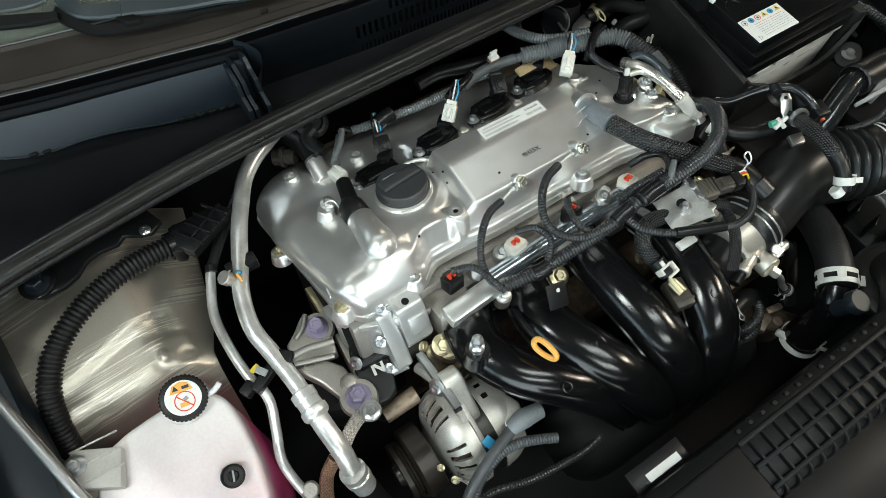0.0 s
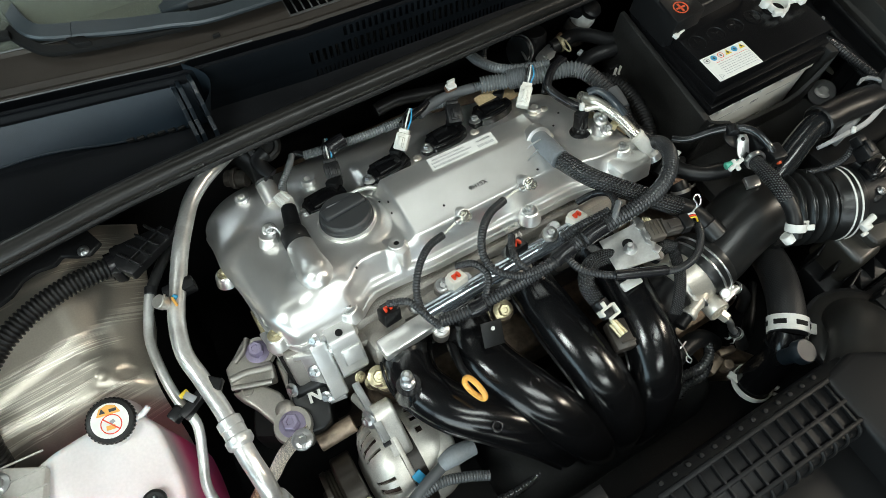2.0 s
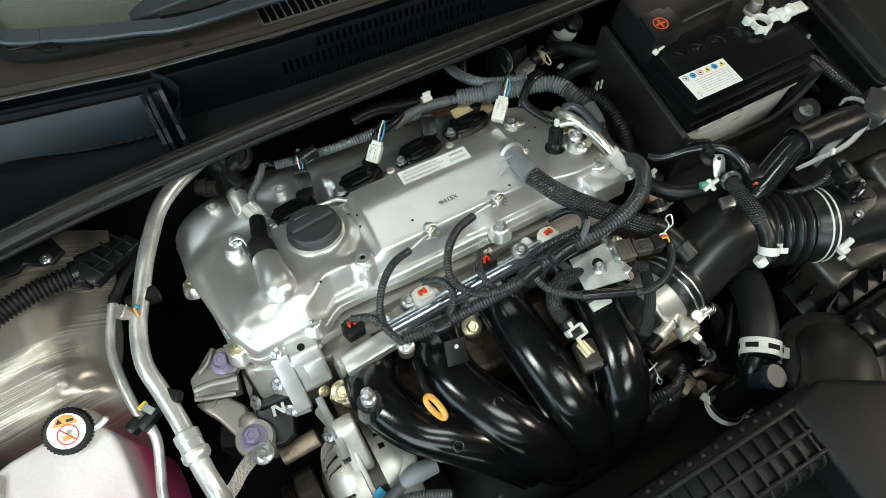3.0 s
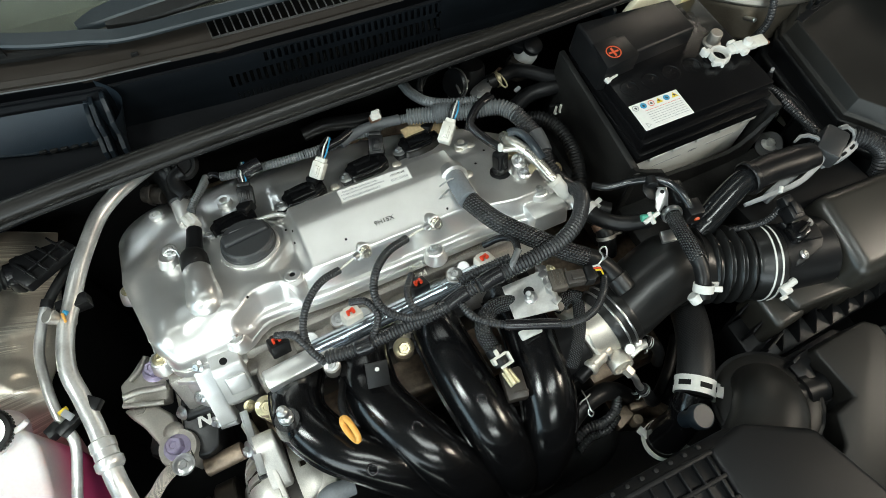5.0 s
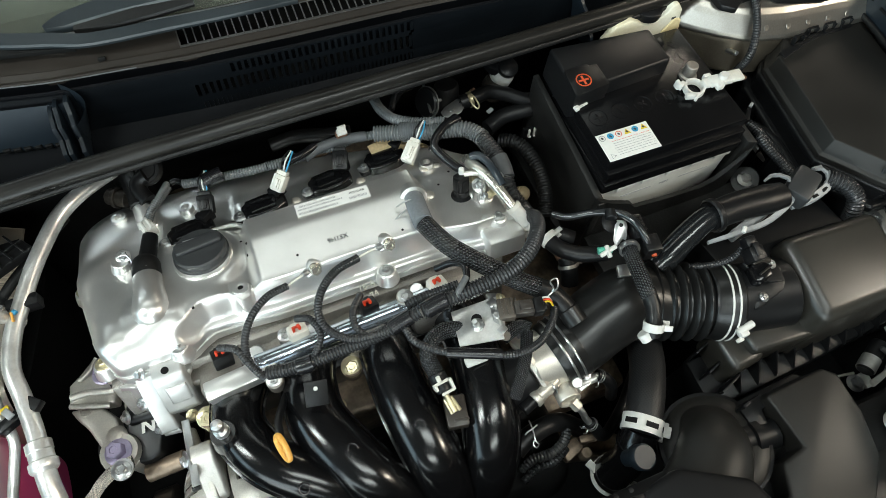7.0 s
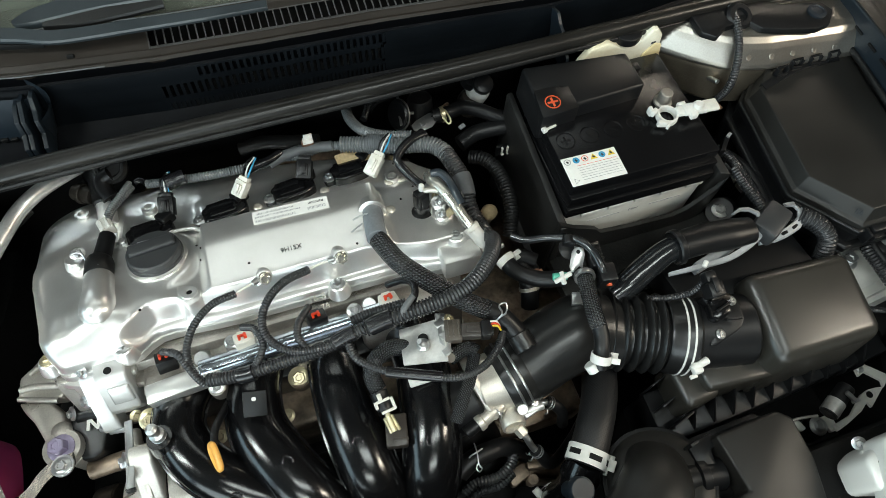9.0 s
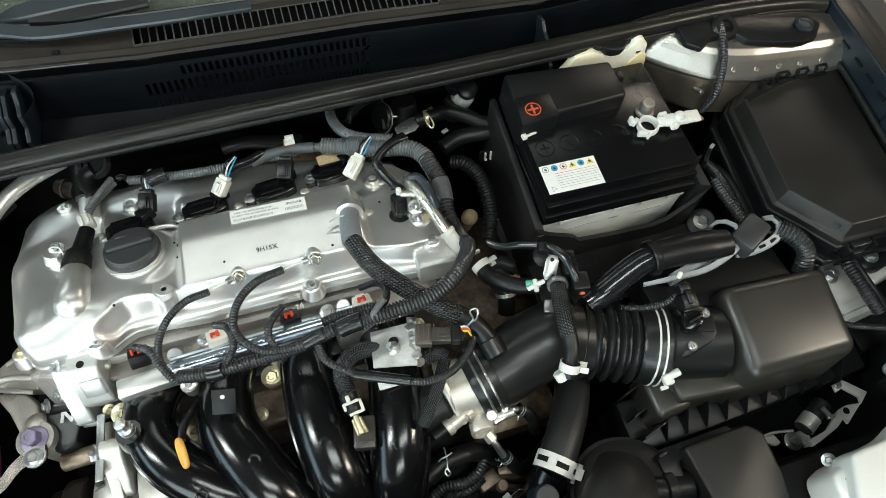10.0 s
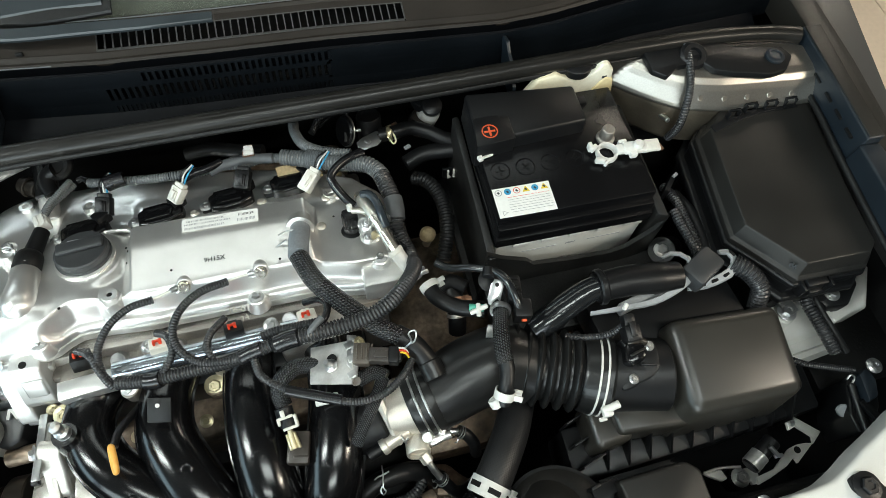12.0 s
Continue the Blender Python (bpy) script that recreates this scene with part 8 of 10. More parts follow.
for s in (0.018, 0.027):
    part("clamp_wire", lathe([(0.0505 + 0.0012 * math.cos(a), s + 0.0014 * math.sin(a)) for a in np.linspace(0, 6.2832, 9)], axis(b1, b2), 44), M_WHITE, DUCT, "pale wire clamp")
part("clamp_screw", join(rod((0.484, -0.371, 0.785), (0.506, -0.368, 0.791), 0.0048), box((0.490, -0.374, 0.785), (0.013, 0.011, 0.010), 0.0025), box((0.483, -0.380, 0.782), (0.010, 0.005, 0.004), 0.001)), M_WHITE, DUCT, "white clamp fastener")
t0_, t1_ = Vector((0.264, -0.305, 0.750)), Vector((0.294, -0.300, 0.757))
for s in (0.012, 0.022):
    part("clamp_wire", lathe([(0.0452 + 0.0014 * math.cos(a), s + 0.0016 * math.sin(a)) for a in np.linspace(0, 6.2832, 9)], axis(t0_, t1_), 44), M_STEEL, DUCT, "steel wire clamp")
part("throttle_cuff", lathe([(0.042, 0), (0.0445, 0.004), (0.0445, 0.030), (0.043, 0.034), (0.0, 0.034)], axis(t0_, t1_), 44), M_DUCT, DUCT)
part("nipple", rod((0.297, -0.290, 0.800), (0.292, -0.270, 0.806), 0.014), M_DUCT, DUCT)

# throttle body
THR = thing("throttle_valve_unit", "cast aluminium throttle valve unit with water nipples", "throttle valve", (0.267, -0.303, 0.680))
td = (t1_ - t0_).normalized()
part("bore", rod(t0_ - td * 0.034 + Vector((0, 0.004, 0.005)), t0_ + td * 0.006, 0.0365, 44, 0.003, 0.0395), M_WARMCAST, THR)
part("adapter", rod(t0_ - td * 0.10, t0_ - td * 0.034, 0.036, 36, 0.003), M_BLACK, THR, "black plastic adapter")
part("motor_housing", lathe([(0, 0), (0.0095, 0), (0.0105, 0.001), (0.0105, 0.007), (0.0088, 0.009), (0.0088, 0.036), (0.0078, 0.038), (0, 0.038)], axis((0.2175, -0.3480, 0.757), (0.255, -0.3345, 0.762)), 28), M_WARMCAST, THR)
part("motor_stub", rod((0.201, -0.3535, 0.754), (0.220, -0.3471, 0.757), 0.0075), M_BLACK, THR)
part("valve_housing", lathe([(0, 0), (0.0125, 0), (0.0140, 0.002), (0.0150, 0.028), (0.0142, 0.0295), (0.0118, 0.0295), (0.0112, 0.024), (0.0, 0.022)], axis((0.2615, -0.336, 0.744), (0.260, -0.368, 0.752)), 32), M_WARMCAST, THR)
part("hex_stub", lathe([(0, 0), (0.0075, 0), (0.0075, 0.011), (0.006, 0.0125), (0, 0.0125)], axis((0.2655, -0.364, 0.742), (0.2715, -0.3765, 0.738)), 6), M_WARMCAST, THR)
part("flange", box((0, 0, 0), (0.074, 0.070, 0.012), 0.006, Matrix.Translation(t0_ - td * 0.030 + Vector((0, 0.006, 0.006))) @ axis(t0_, t1_, 0.5).to_3x3().to_4x4()), M_WARMCAST, THR)
TF_ = Matrix.Translation(t0_ - td * 0.024 + Vector((0, 0.006, 0.006))) @ axis(t0_, t1_, 0.5).to_3x3().to_4x4()
for sx, sy in ((-1, -1), (-1, 1), (1, -1), (1, 1)):
    piece("bolt", BOLT, TF_ @ Matrix.Translation((sx * 0.030, sy * 0.028, 0.0)), THR)
part("side_rib", box((0, 0, 0), (0.020, 0.030, 0.022), 0.005, TF_ @ Matrix.Translation((0.022, 0, 0.010))), M_WARMCAST, THR)
part("clamp_ear", join(rod((0.272, -0.352, 0.752), (0.303, -0.350, 0.752), 0.0052), box((0.286, -0.352, 0.750), (0.022, 0.010, 0.012), 0.002, Matrix.Rotation(0.25, 4, "Z")), box((0.294, -0.341, 0.755), (0.009, 0.016, 0.008), 0.002, Matrix.Rotation(-0.3, 4, "Z"))), M_CAST, THR, "pale clamp fastener")
part("clamp_head", lathe([(0, 0), (0.0062, 0), (0.0066, 0.001), (0.0066, 0.004), (0.0056, 0.005), (0.002, 0.005), (0.0015, 0.004), (0, 0.004)], stand((0.2740, -0.3490, 0.765), 0, (-0.25, -0.35, 1)), 22), M_CAST, THR)
tube("nipple_pipe", [(0.2705, -0.374, 0.738), (0.2735, -0.381, 0.734), (0.2775, -0.386, 0.722), (0.283, -0.394, 0.714)], 0.0044, M_STEEL, THR, "", n=14)


def spring_clip(p, q, r):
    """A wire hose clip: two coils round the hose and a pair of bent ears."""
    m = axis(p, q)
    for z in (0.0, 0.0035):
        tube("clip_wire", [m @ Vector((r * math.cos(a), r * math.sin(a), z + 0.0015 * a / 6.28)) for a in np.linspace(-2.2, 3.4, 15)], 0.00085, M_STEEL, THR, "", n=6, step=0.002)
    for a, z in ((-2.2, 0.0), (3.4, 0.002), (-2.0, 0.0055)):
        tube("clip_ear", [m @ Vector((r * math.cos(a), r * math.sin(a), z)), m @ Vector(((r + 0.005) * math.cos(a), (r + 0.005) * math.sin(a), z + 0.001)), m @ Vector(((r + 0.007) * math.cos(a + 0.25), (r + 0.007) * math.sin(a + 0.25), z + 0.001))], 0.00085, M_STEEL, THR, "", n=6, step=0.002)


spring_clip((0.2825, -0.3935, 0.7145), (0.2885, -0.400, 0.706), 0.0082)
single("throttle_water_hose", [(0.281, -0.392, 0.716), (0.290, -0.402, 0.703), (0.300, -0.409, 0.680), (0.320, -0.405, 0.660), (0.360, -0.380, 0.650), (0.401, -0.344, 0.645)], 0.0076, M_HOSE, "black water hose below the throttle body", "hose", n=14)
tube("upper_nipple", [(0.298, -0.332, 0.728), (0.304, -0.341, 0.730), (0.311, -0.344, 0.730), (0.318, -0.345, 0.728)], 0.0042, M_STEEL, THR, "", n=12, step=0.003)
spring_clip((0.317, -0.345, 0.728), (0.3235, -0.349, 0.724), 0.0082)
single("clip_hose", [(0.315, -0.344, 0.729), (0.325, -0.350, 0.724), (0.334, -0.360, 0.708), (0.337, -0.368, 0.680)], 0.0076, M_HOSE, "short hose stub beside the throttle body", "hose", n=12)
part("gold_nut", lathe([(0, 0), (0.0055, 0), (0.0055, 0.005), (0.004, 0.006), (0, 0.006)], axis((0.2535, -0.3345, 0.762), (0.261, -0.331, 0.765)), 6), M_GOLD, THR)
part("stud", rod((0.258, -0.3325, 0.764), (0.2685, -0.3285, 0.767), 0.0032), M_STEEL, THR)

# small hose over the duct
SH = thing("bypass_hose", "black hose in a braided sleeve clipped to the intake duct", "hose", (0.392, -0.276, 0.820))
tube("sleeve", [(0.388, -0.238, 0.835), (0.379, -0.266, 0.845), (0.374, -0.290, 0.848), (0.374, -0.302, 0.845)], 0.0098, M_BRAID, SH, "braided sleeve", n=18)
tube("hose", [(0.375, -0.294, 0.846), (0.374, -0.313, 0.840), (0.368, -0.329, 0.835), (0.363, -0.342, 0.822)], 0.0092, M_HOSE, SH, "", n=18)
band("clip", (0.367, -0.331, 0.836), (0.364, -0.337, 0.830), 0.0108, 0.010, M_WHITE, SH, "white spring clip")
part("pale_stub", rod((0.353, -0.335, 0.825), (0.357, -0.344, 0.820), 0.008), M_WHITE, SH)

# radiator hose
RH = thing("radiator_hose", "thick black radiator hose with a white spring clamp", "radiator hose", (0.383, -0.404, 0.640))
tube("hose", [(0.426, -0.284, 0.690), (0.404, -0.320, 0.712), (0.382, -0.358, 0.728), (0.354, -0.396, 0.738), (0.326, -0.430, 0.736)], 0.0228, M_KNIT, RH, "", n=30, step=0.006)
h0, h1 = Vector((0.340, -0.414, 0.738)), Vector((0.326, -0.431, 0.735))
band("clamp", h0, h1, 0.0240, 0.020, M_WHITE, RH, "white spring clamp")
cm_ = axis(h0, h1)
for k in range(6):
    part("clamp_slot", box((0, 0, 0), (0.0012, 0.016, 0.0065), 0.0004, cm_ @ Matrix.Rotation(k * 1.05 + 0.3, 4, "Z") @ Matrix.Translation((0.0248, 0, 0.010))), M_DARK, RH)
tube("water_outlet", [(0.330, -0.426, 0.735), (0.318, -0.440, 0.720), (0.311, -0.449, 0.695), (0.306, -0.453, 0.660), (0.301, -0.458, 0.620)], [.021, .022, .022, .024, .025], M_GLOSS, RH, "glossy black water outlet", n=28)
part("outlet_rib", lathe([(0.0215, 0.0), (0.0245, 0.001), (0.0245, 0.004), (0.0215, 0.005), (0.0215, 0.0)], axis((0.321, -0.437, 0.724), (0.315, -0.444, 0.708)), 28), M_GLOSS, RH)
part("bleed_cap", lathe([(0.010, -0.03), (0.010, -0.005), (0.0150, -0.004), (0.0150, 0.007), (0.0135, 0.009), (0, 0.009)], stand((0.301, -0.455, 0.768), 0, (0.15, -0.2, 1)), 26), M_TRIM, RH, "dark bleed cap")
part("bleed_neck", rod((0.305, -0.452, 0.700), (0.302, -0.455, 0.745), 0.009), M_GLOSS, RH)
band("lower_clamp", (0.3035, -0.456, 0.640), (0.301, -0.458, 0.622), 0.0265, 0.010, M_WHITE, RH, "white lower clamp")
part("lower_clip", box((0.284, -0.440, 0.640), (0.010, 0.022, 0.006), 0.001, Matrix.Rotation(0.4, 4, "Z")), M_WHITE, RH)

# ---- resonator and front air intake ----
RES = thing("intake_resonator", "black moulded intake resonator box and elbow", "resonator", (0.45, -0.52, 0.65))
ro = [(0.480, -0.450, 0.769), (0.568, -0.447, 0.768), (0.583, -0.460, 0.767), (0.584, -0.509, 0.764), (0.576, -0.562, 0.755), (0.500, -0.650, 0.742), (0.385, -0.650, 0.745), (0.405, -0.574, 0.760), (0.441, -0.557, 0.763), (0.454, -0.523, 0.767), (0.488, -0.517, 0.768)]
RCX, RCY = sum(p[0] for p in ro) / len(ro), sum(p[1] for p in ro) / len(ro)
part("box_shell", prism([(RCX + (p[0] - RCX) * 1.07, RCY + (p[1] - RCY) * 1.07) for p in ro], 0.66, 0.772, 0.0045, None, 3, 0.065, [p[2] for p in ro]), M_LIDPLASTIC, RES)
part("shell_flange", prism([(RCX + (p[0] - RCX) * 1.12, RCY + (p[1] - RCY) * 1.12) for p in ro], 0.690, 0.700, 0.002), M_BLACK, RES)
part("low_box", prism([(0.560, -0.500), (0.668, -0.512), (0.669, -0.566), (0.600, -0.640), (0.520, -0.640)], 0.66, 0.720, 0.004, None, 3), M_LIDPLASTIC, RES)
part("ring_mark", lathe([(0.011, 0), (0.014, 0), (0.0135, 0.0012), (0.0115, 0.0012), (0.011, 0)], stand((0.615, -0.546, 0.720)), 28), M_BLACK, RES)
part("ledge", prism([(0.450, -0.448), (0.486, -0.444), (0.488, -0.458), (0.476, -0.462), (0.472, -0.486), (0.452, -0.480)], 0.735, 0.752, 0.002), M_BLACK, RES)
part("corner_tab", box((0.452, -0.450, 0.758), (0.012, 0.004, 0.024), 0.001, Matrix.Rotation(radians(15), 4, "Z")), M_BLACK, RES)
part("elbow_body", tube_bm([(0.285, -0.544, 0.775), (0.319, -0.528, 0.778), (0.358, -0.505, 0.775), (0.387, -0.478, 0.770), (0.407, -0.455, 0.745)], [.05, .048, .046, .042, .036], n=36, step=0.006, flat=0.8), M_LIDPLASTIC, RES)
part("flange_disc", lathe([(0.0, 0.0), (0.062, 0.0), (0.064, 0.004), (0.060, 0.008), (0.045, 0.012), (0, 0.012)], stand((0.404, -0.477, 0.735), 0, (-0.1, 0.15, 1)), 44), M_LIDPLASTIC, RES)
part("link", lathe([(0.0, 0.0), (0.019, 0.0), (0.019, 0.014), (0.0225, 0.016), (0.0225, 0.026), (0.019, 0.028), (0.019, 0.048), (0.0, 0.048)], axis((0.432, -0.483, 0.738), (0.480, -0.490, 0.736)), 32), M_BLACK, RES)
part("flange_rim", lathe([(0.060, 0.0), (0.0665, 0.0), (0.0675, 0.003), (0.0665, 0.007), (0.060, 0.008), (0.060, 0.0)], stand((0.404, -0.477, 0.733), 0, (-0.1, 0.15, 1)), 48), M_BLACK, RES)
part("weld_mark", lathe([(0.005, 0), (0.006, 0.0006), (0.0065, 0)], stand((0.399, -0.477, 0.790), 0, (0.2, 0.2, 1)), 18), M_BLACK, RES)
GR = thing("air_intake_cover", "black plastic air intake cover with raised square ribs", "intake cover", (0.15, -0.58, 0.75))
GX0, GX1, GPITCH = 0.029, 0.256, 0.01815
part("base_plate", box(((GX0 + GX1) / 2, -0.515, 0.8005), (GX1 - GX0 + 0.01, 0.050, 0.044), 0.002), M_GRILLE, GR)
part("front_base", box(((GX0 + GX1) / 2, -0.5345, 0.785), (GX1 - GX0 + 0.01, 0.034, 0.066), 0.006), M_GRILLE, GR)
part("back_ledge", prism([(-0.16, -0.4755), (0.30, -0.4775), (0.30, -0.489), (-0.16, -0.489)], 0.77, 0.82, 0.002, None, 2, 0.0, [0.814, 0.814, 0.827, 0.827]), M_GRILLE, GR)
part("end_block", prism([(-0.16, -0.488), (GX0 - 0.004, -0.488), (GX0 - 0.004, -0.640), (-0.16, -0.640)], 0.76, 0.826, 0.005, None, 3), M_GRILLE, GR)
part("side_block", prism([(GX1 + 0.004, -0.486), (0.310, -0.480), (0.380, -0.520), (0.420, -0.640), (GX1 + 0.004, -0.640)], 0.75, 0.8275, 0.008, None, 4), M_GRILLE, GR)
part("front_drop", box((0.10, -0.59, 0.755), (0.34, 0.08, 0.05), 0.01), M_GRILLE, GR)
for y, w in ((-0.4905, 0.006), (-0.5165, 0.0055), (-0.5395, 0.0055)):
    part("long_rib", box(((GX0 + GX1) / 2, y, 0.8215), (GX1 - GX0 + 0.012, w, 0.014), 0.0016), M_GRILLE, GR)
bar_ = mesh_of(box((0, 0, 0), (0.0034, 0.052, 0.012), 0.0012), "cross_rib", M_GRILLE)
drop_ = mesh_of(tube_bm([(0, -0.538, 0.8262), (0, -0.545, 0.8245), (0, -0.5505, 0.8175), (0, -0.5535, 0.802), (0, -0.555, 0.772)], 0.0023, n=8, step=0.004), "rolled_rib", M_GRILLE)
bump_ = mesh_of(lathe([(0.0034, -0.003), (0.0034, 0.0), (0.0026, 0.0018), (0, 0.0024)], None, 12), "stud", M_GRILLE)
for k in range(13):
    x = GX1 - 0.002 - GPITCH * k
    piece("cross_rib", bar_, Matrix.Translation((x, -0.515, 0.8225)), GR)
    piece("rolled_rib", drop_, Matrix.Translation((x, 0, 0)), GR)
    piece("stud", bump_, Matrix.Translation((x, -0.4815, 0.8195)), GR)
SP = Matrix.Translation((-0.045, -0.462, 0.790))
part("sticker_plate", box((0, 0, 0), (0.072, 0.022, 0.002), 0.0005, SP), M_BLACK, GR)
part("data_sticker", box((0, 0, 0), (0.044, 0.009, 0.0006), 0, SP @ Matrix.Translation((0.004, -0.005, 0.0014))), M_PAPER, GR, "white sticker with fine print")
FRONTLOW = thing("radiator_support", "black lower radiator support in deep shadow", "body panel", (0.2, -0.5, 0.4), kind="structure")
part("beam", box((0.2, -0.53, 0.62), (1.3, 0.06, 0.22), 0.01), M_DARK, FRONTLOW)
# small metal under the filter box
LB_ = thing("lower_bracket", "plated steel brackets under the air filter box", "bracket", (0.785, -0.459, 0.600))
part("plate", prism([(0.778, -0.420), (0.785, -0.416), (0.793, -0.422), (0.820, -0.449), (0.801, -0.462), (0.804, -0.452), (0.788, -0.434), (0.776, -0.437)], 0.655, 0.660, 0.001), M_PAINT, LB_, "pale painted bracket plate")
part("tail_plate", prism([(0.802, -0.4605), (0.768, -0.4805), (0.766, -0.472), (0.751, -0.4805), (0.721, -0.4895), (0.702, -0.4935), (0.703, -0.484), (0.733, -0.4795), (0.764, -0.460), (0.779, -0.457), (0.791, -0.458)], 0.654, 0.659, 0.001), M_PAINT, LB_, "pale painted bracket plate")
piece("screw", BOLT_SMALL, stand((0.783, -0.427, 0.660), 0.1), LB_)
part("plate_hole", lathe([(0.0048, 0), (0.0048, 0.0006), (0, 0.0006)], stand((0.775, -0.464, 0.6592)), 16), M_DARK, LB_)
part("strap_plate", prism([(0.693, -0.469), (0.713, -0.469), (0.711, -0.492), (0.699, -0.492)], 0.643, 0.650, 0.0015), M_PAINT, LB_)
part("side_strap", prism([(0.638, -0.462), (0.664, -0.463), (0.668, -0.476), (0.660, -0.478), (0.644, -0.468)], 0.643, 0.650, 0.0015), M_PAINT, LB_)
part("rail", tube_bm([(0.638, -0.462, 0.650), (0.662, -0.461, 0.652), (0.690, -0.466, 0.654)], 0.0020, n=10), M_STAMPED, LB_)
hb0, hb1 = Vector((0.695, -0.468, 0.672)), Vector((0.716, -0.456, 0.676))
part("black_hose", rod(hb0 - (hb1 - hb0) * 0.12, hb1 + (hb1 - hb0) * 0.9, 0.0116), M_HOSE, LB_)
part("hose_band", lathe([(0.0118, 0), (0.0128, 0), (0.0128, 0.020), (0.0118, 0.020), (0.0118, 0)], axis(hb0, hb1), 30), M_ALU, LB_)
part("band_screw", join(rod((0.718, -0.452, 0.696), (0.726, -0.466, 0.692), 0.0034), box((0.727, -0.466, 0.691), (0.012, 0.005, 0.005), 0.001)), M_STEEL, LB_)
piece("bolt", mesh_of(hex_bolt(0.008, 0.009, 1.6), "bolt", M_STEEL), stand((0.685, -0.479, 0.650), 0.2), LB_)
part("bolt_pad", rod((0.690, -0.480, 0.610), (0.686, -0.479, 0.646), 0.015), M_BLACK, LB_)
part("bolt_washer", lathe([(0.004, 0), (0.012, 0), (0.012, 0.002), (0.004, 0.002), (0.004, 0)], stand((0.685, -0.479, 0.649)), 24), M_STAMPED, LB_)

# ---- wiring harness ----
HAR = thing("engine_harness", "corrugated engine wiring harness wrapped round the cover", "wiring harness", (0.213, -0.185, 0.750))
tube("rear_trunk", [(0.160, 0.055, 0.812), (0.185, 0.045, 0.815), (0.226, 0.023, 0.825), (0.267, 0.005, 0.835), (0.281, -0.009, 0.837), (0.287, -0.022, 0.838)], 0.0115, M_GREYCORR, HAR, "grey corrugated trunk", n=16, rib=0.0050)
tube("rear_bend", [(0.285, -0.018, 0.838), (0.289, -0.036, 0.838), (0.293, -0.058, 0.836), (0.292, -0.080, 0.832), (0.290, -0.098, 0.825)], 0.0116, M_CORR, HAR, "black corrugated bend", n=16, rib=0.005)
tube("drop", [(0.292, -0.086, 0.828), (0.294, -0.105, 0.820), (0.299, -0.123, 0.815), (0.300, -0.141, 0.820), (0.300, -0.156, 0.835), (0.287, -0.180, 0.850), (0.262, -0.205, 0.858), (0.230, -0.219, 0.858), (0.192, -0.223, 0.855), (0.156, -0.223, 0.850), (0.121, -0.223, 0.842)], 0.0098, M_CORR, HAR, "black corrugated trunk", n=16, rib=0.0048)
tube("grey_wrap", [(0.293, -0.056, 0.836), (0.293, -0.070, 0.834), (0.291, -0.085, 0.831)], 0.0126, M_GREYTAPE, HAR, "grey tape wrap", n=16)
tube("front_run", [(0.118, -0.222, 0.842), (0.088, -0.226, 0.835), (0.056, -0.226, 0.825), (0.021, -0.225, 0.820), (-0.013, -0.224, 0.815), (-0.039, -0.221, 0.810), (-0.065, -0.215, 0.805)], 0.0082, M_CORR, HAR, "", n=14, rib=0.0044)
tube("upper_front", [(0.172, -0.208, 0.845), (0.151, -0.206, 0.840), (0.127, -0.204, 0.835), (0.108, -0.205, 0.830)], 0.0062, M_CORR, HAR, "", n=12, rib=0.004)
tube("tape_wrap", [(0.150, -0.223, 0.851), (0.138, -0.223, 0.849), (0.125, -0.224, 0.845)], 0.0105, M_TAPE, HAR, "glossy black tape wrap", n=14)
tube("tape_wrap", [(0.107, -0.223, 0.840), (0.095, -0.224, 0.837), (0.083, -0.226, 0.833)], 0.0092, M_TAPE, HAR, "", n=14)
tube("tape_wrap", [(-0.012, -0.225, 0.816), (-0.020, -0.225, 0.814), (-0.029, -0.223, 0.812)], 0.0098, M_TAPE, HAR, "", n=14)
tube("tape_wrap", [(0.180, -0.209, 0.862), (0.167, -0.220, 0.860), (0.162, -0.225, 0.855)], 0.004, M_GREYCORR, HAR, "", n=10)
BR = [
    ("plain", [(-0.013, -0.131, 0.830), (-0.038, -0.140, 0.838), (-0.061, -0.158, 0.838), (-0.076, -0.180, 0.828), (-0.078, -0.200, 0.815), (-0.069, -0.217, 0.805)], 0.0048),
    ("plain", [(0.075, -0.128, 0.834), (0.046, -0.140, 0.845), (0.023, -0.159, 0.848), (0.011, -0.181, 0.842), (0.015, -0.202, 0.835), (0.036, -0.221, 0.832), (0.066, -0.227, 0.834), (0.094, -0.227, 0.836)], 0.0052),
    ("plain", [(-0.107, -0.168, 0.810), (-0.089, -0.181, 0.822), (-0.080, -0.199, 0.820), (-0.073, -0.213, 0.812), (-0.068, -0.220, 0.806)], 0.0045),
    ("plain", [(-0.015, -0.168, 0.815), (0.000, -0.180, 0.828), (0.006, -0.200, 0.830), (-0.001, -0.213, 0.825), (-0.011, -0.221, 0.818)], 0.0045),
]
BR += [
    ("plain", [(0.064, -0.166, 0.815), (0.049, -0.188, 0.828), (0.045, -0.207, 0.832), (0.052, -0.223, 0.830)], 0.0045),
    ("smooth", [(0.160, -0.169, 0.820), (0.177, -0.175, 0.835), (0.187, -0.187, 0.845), (0.184, -0.203, 0.848), (0.172, -0.215, 0.846)], 0.0045),
    ("plain", [(0.096, -0.231, 0.835), (0.102, -0.254, 0.838), (0.127, -0.276, 0.840), (0.164, -0.293, 0.840), (0.200, -0.307, 0.838), (0.233, -0.303, 0.832), (0.259, -0.285, 0.826), (0.272, -0.268, 0.820)], 0.0048),
]
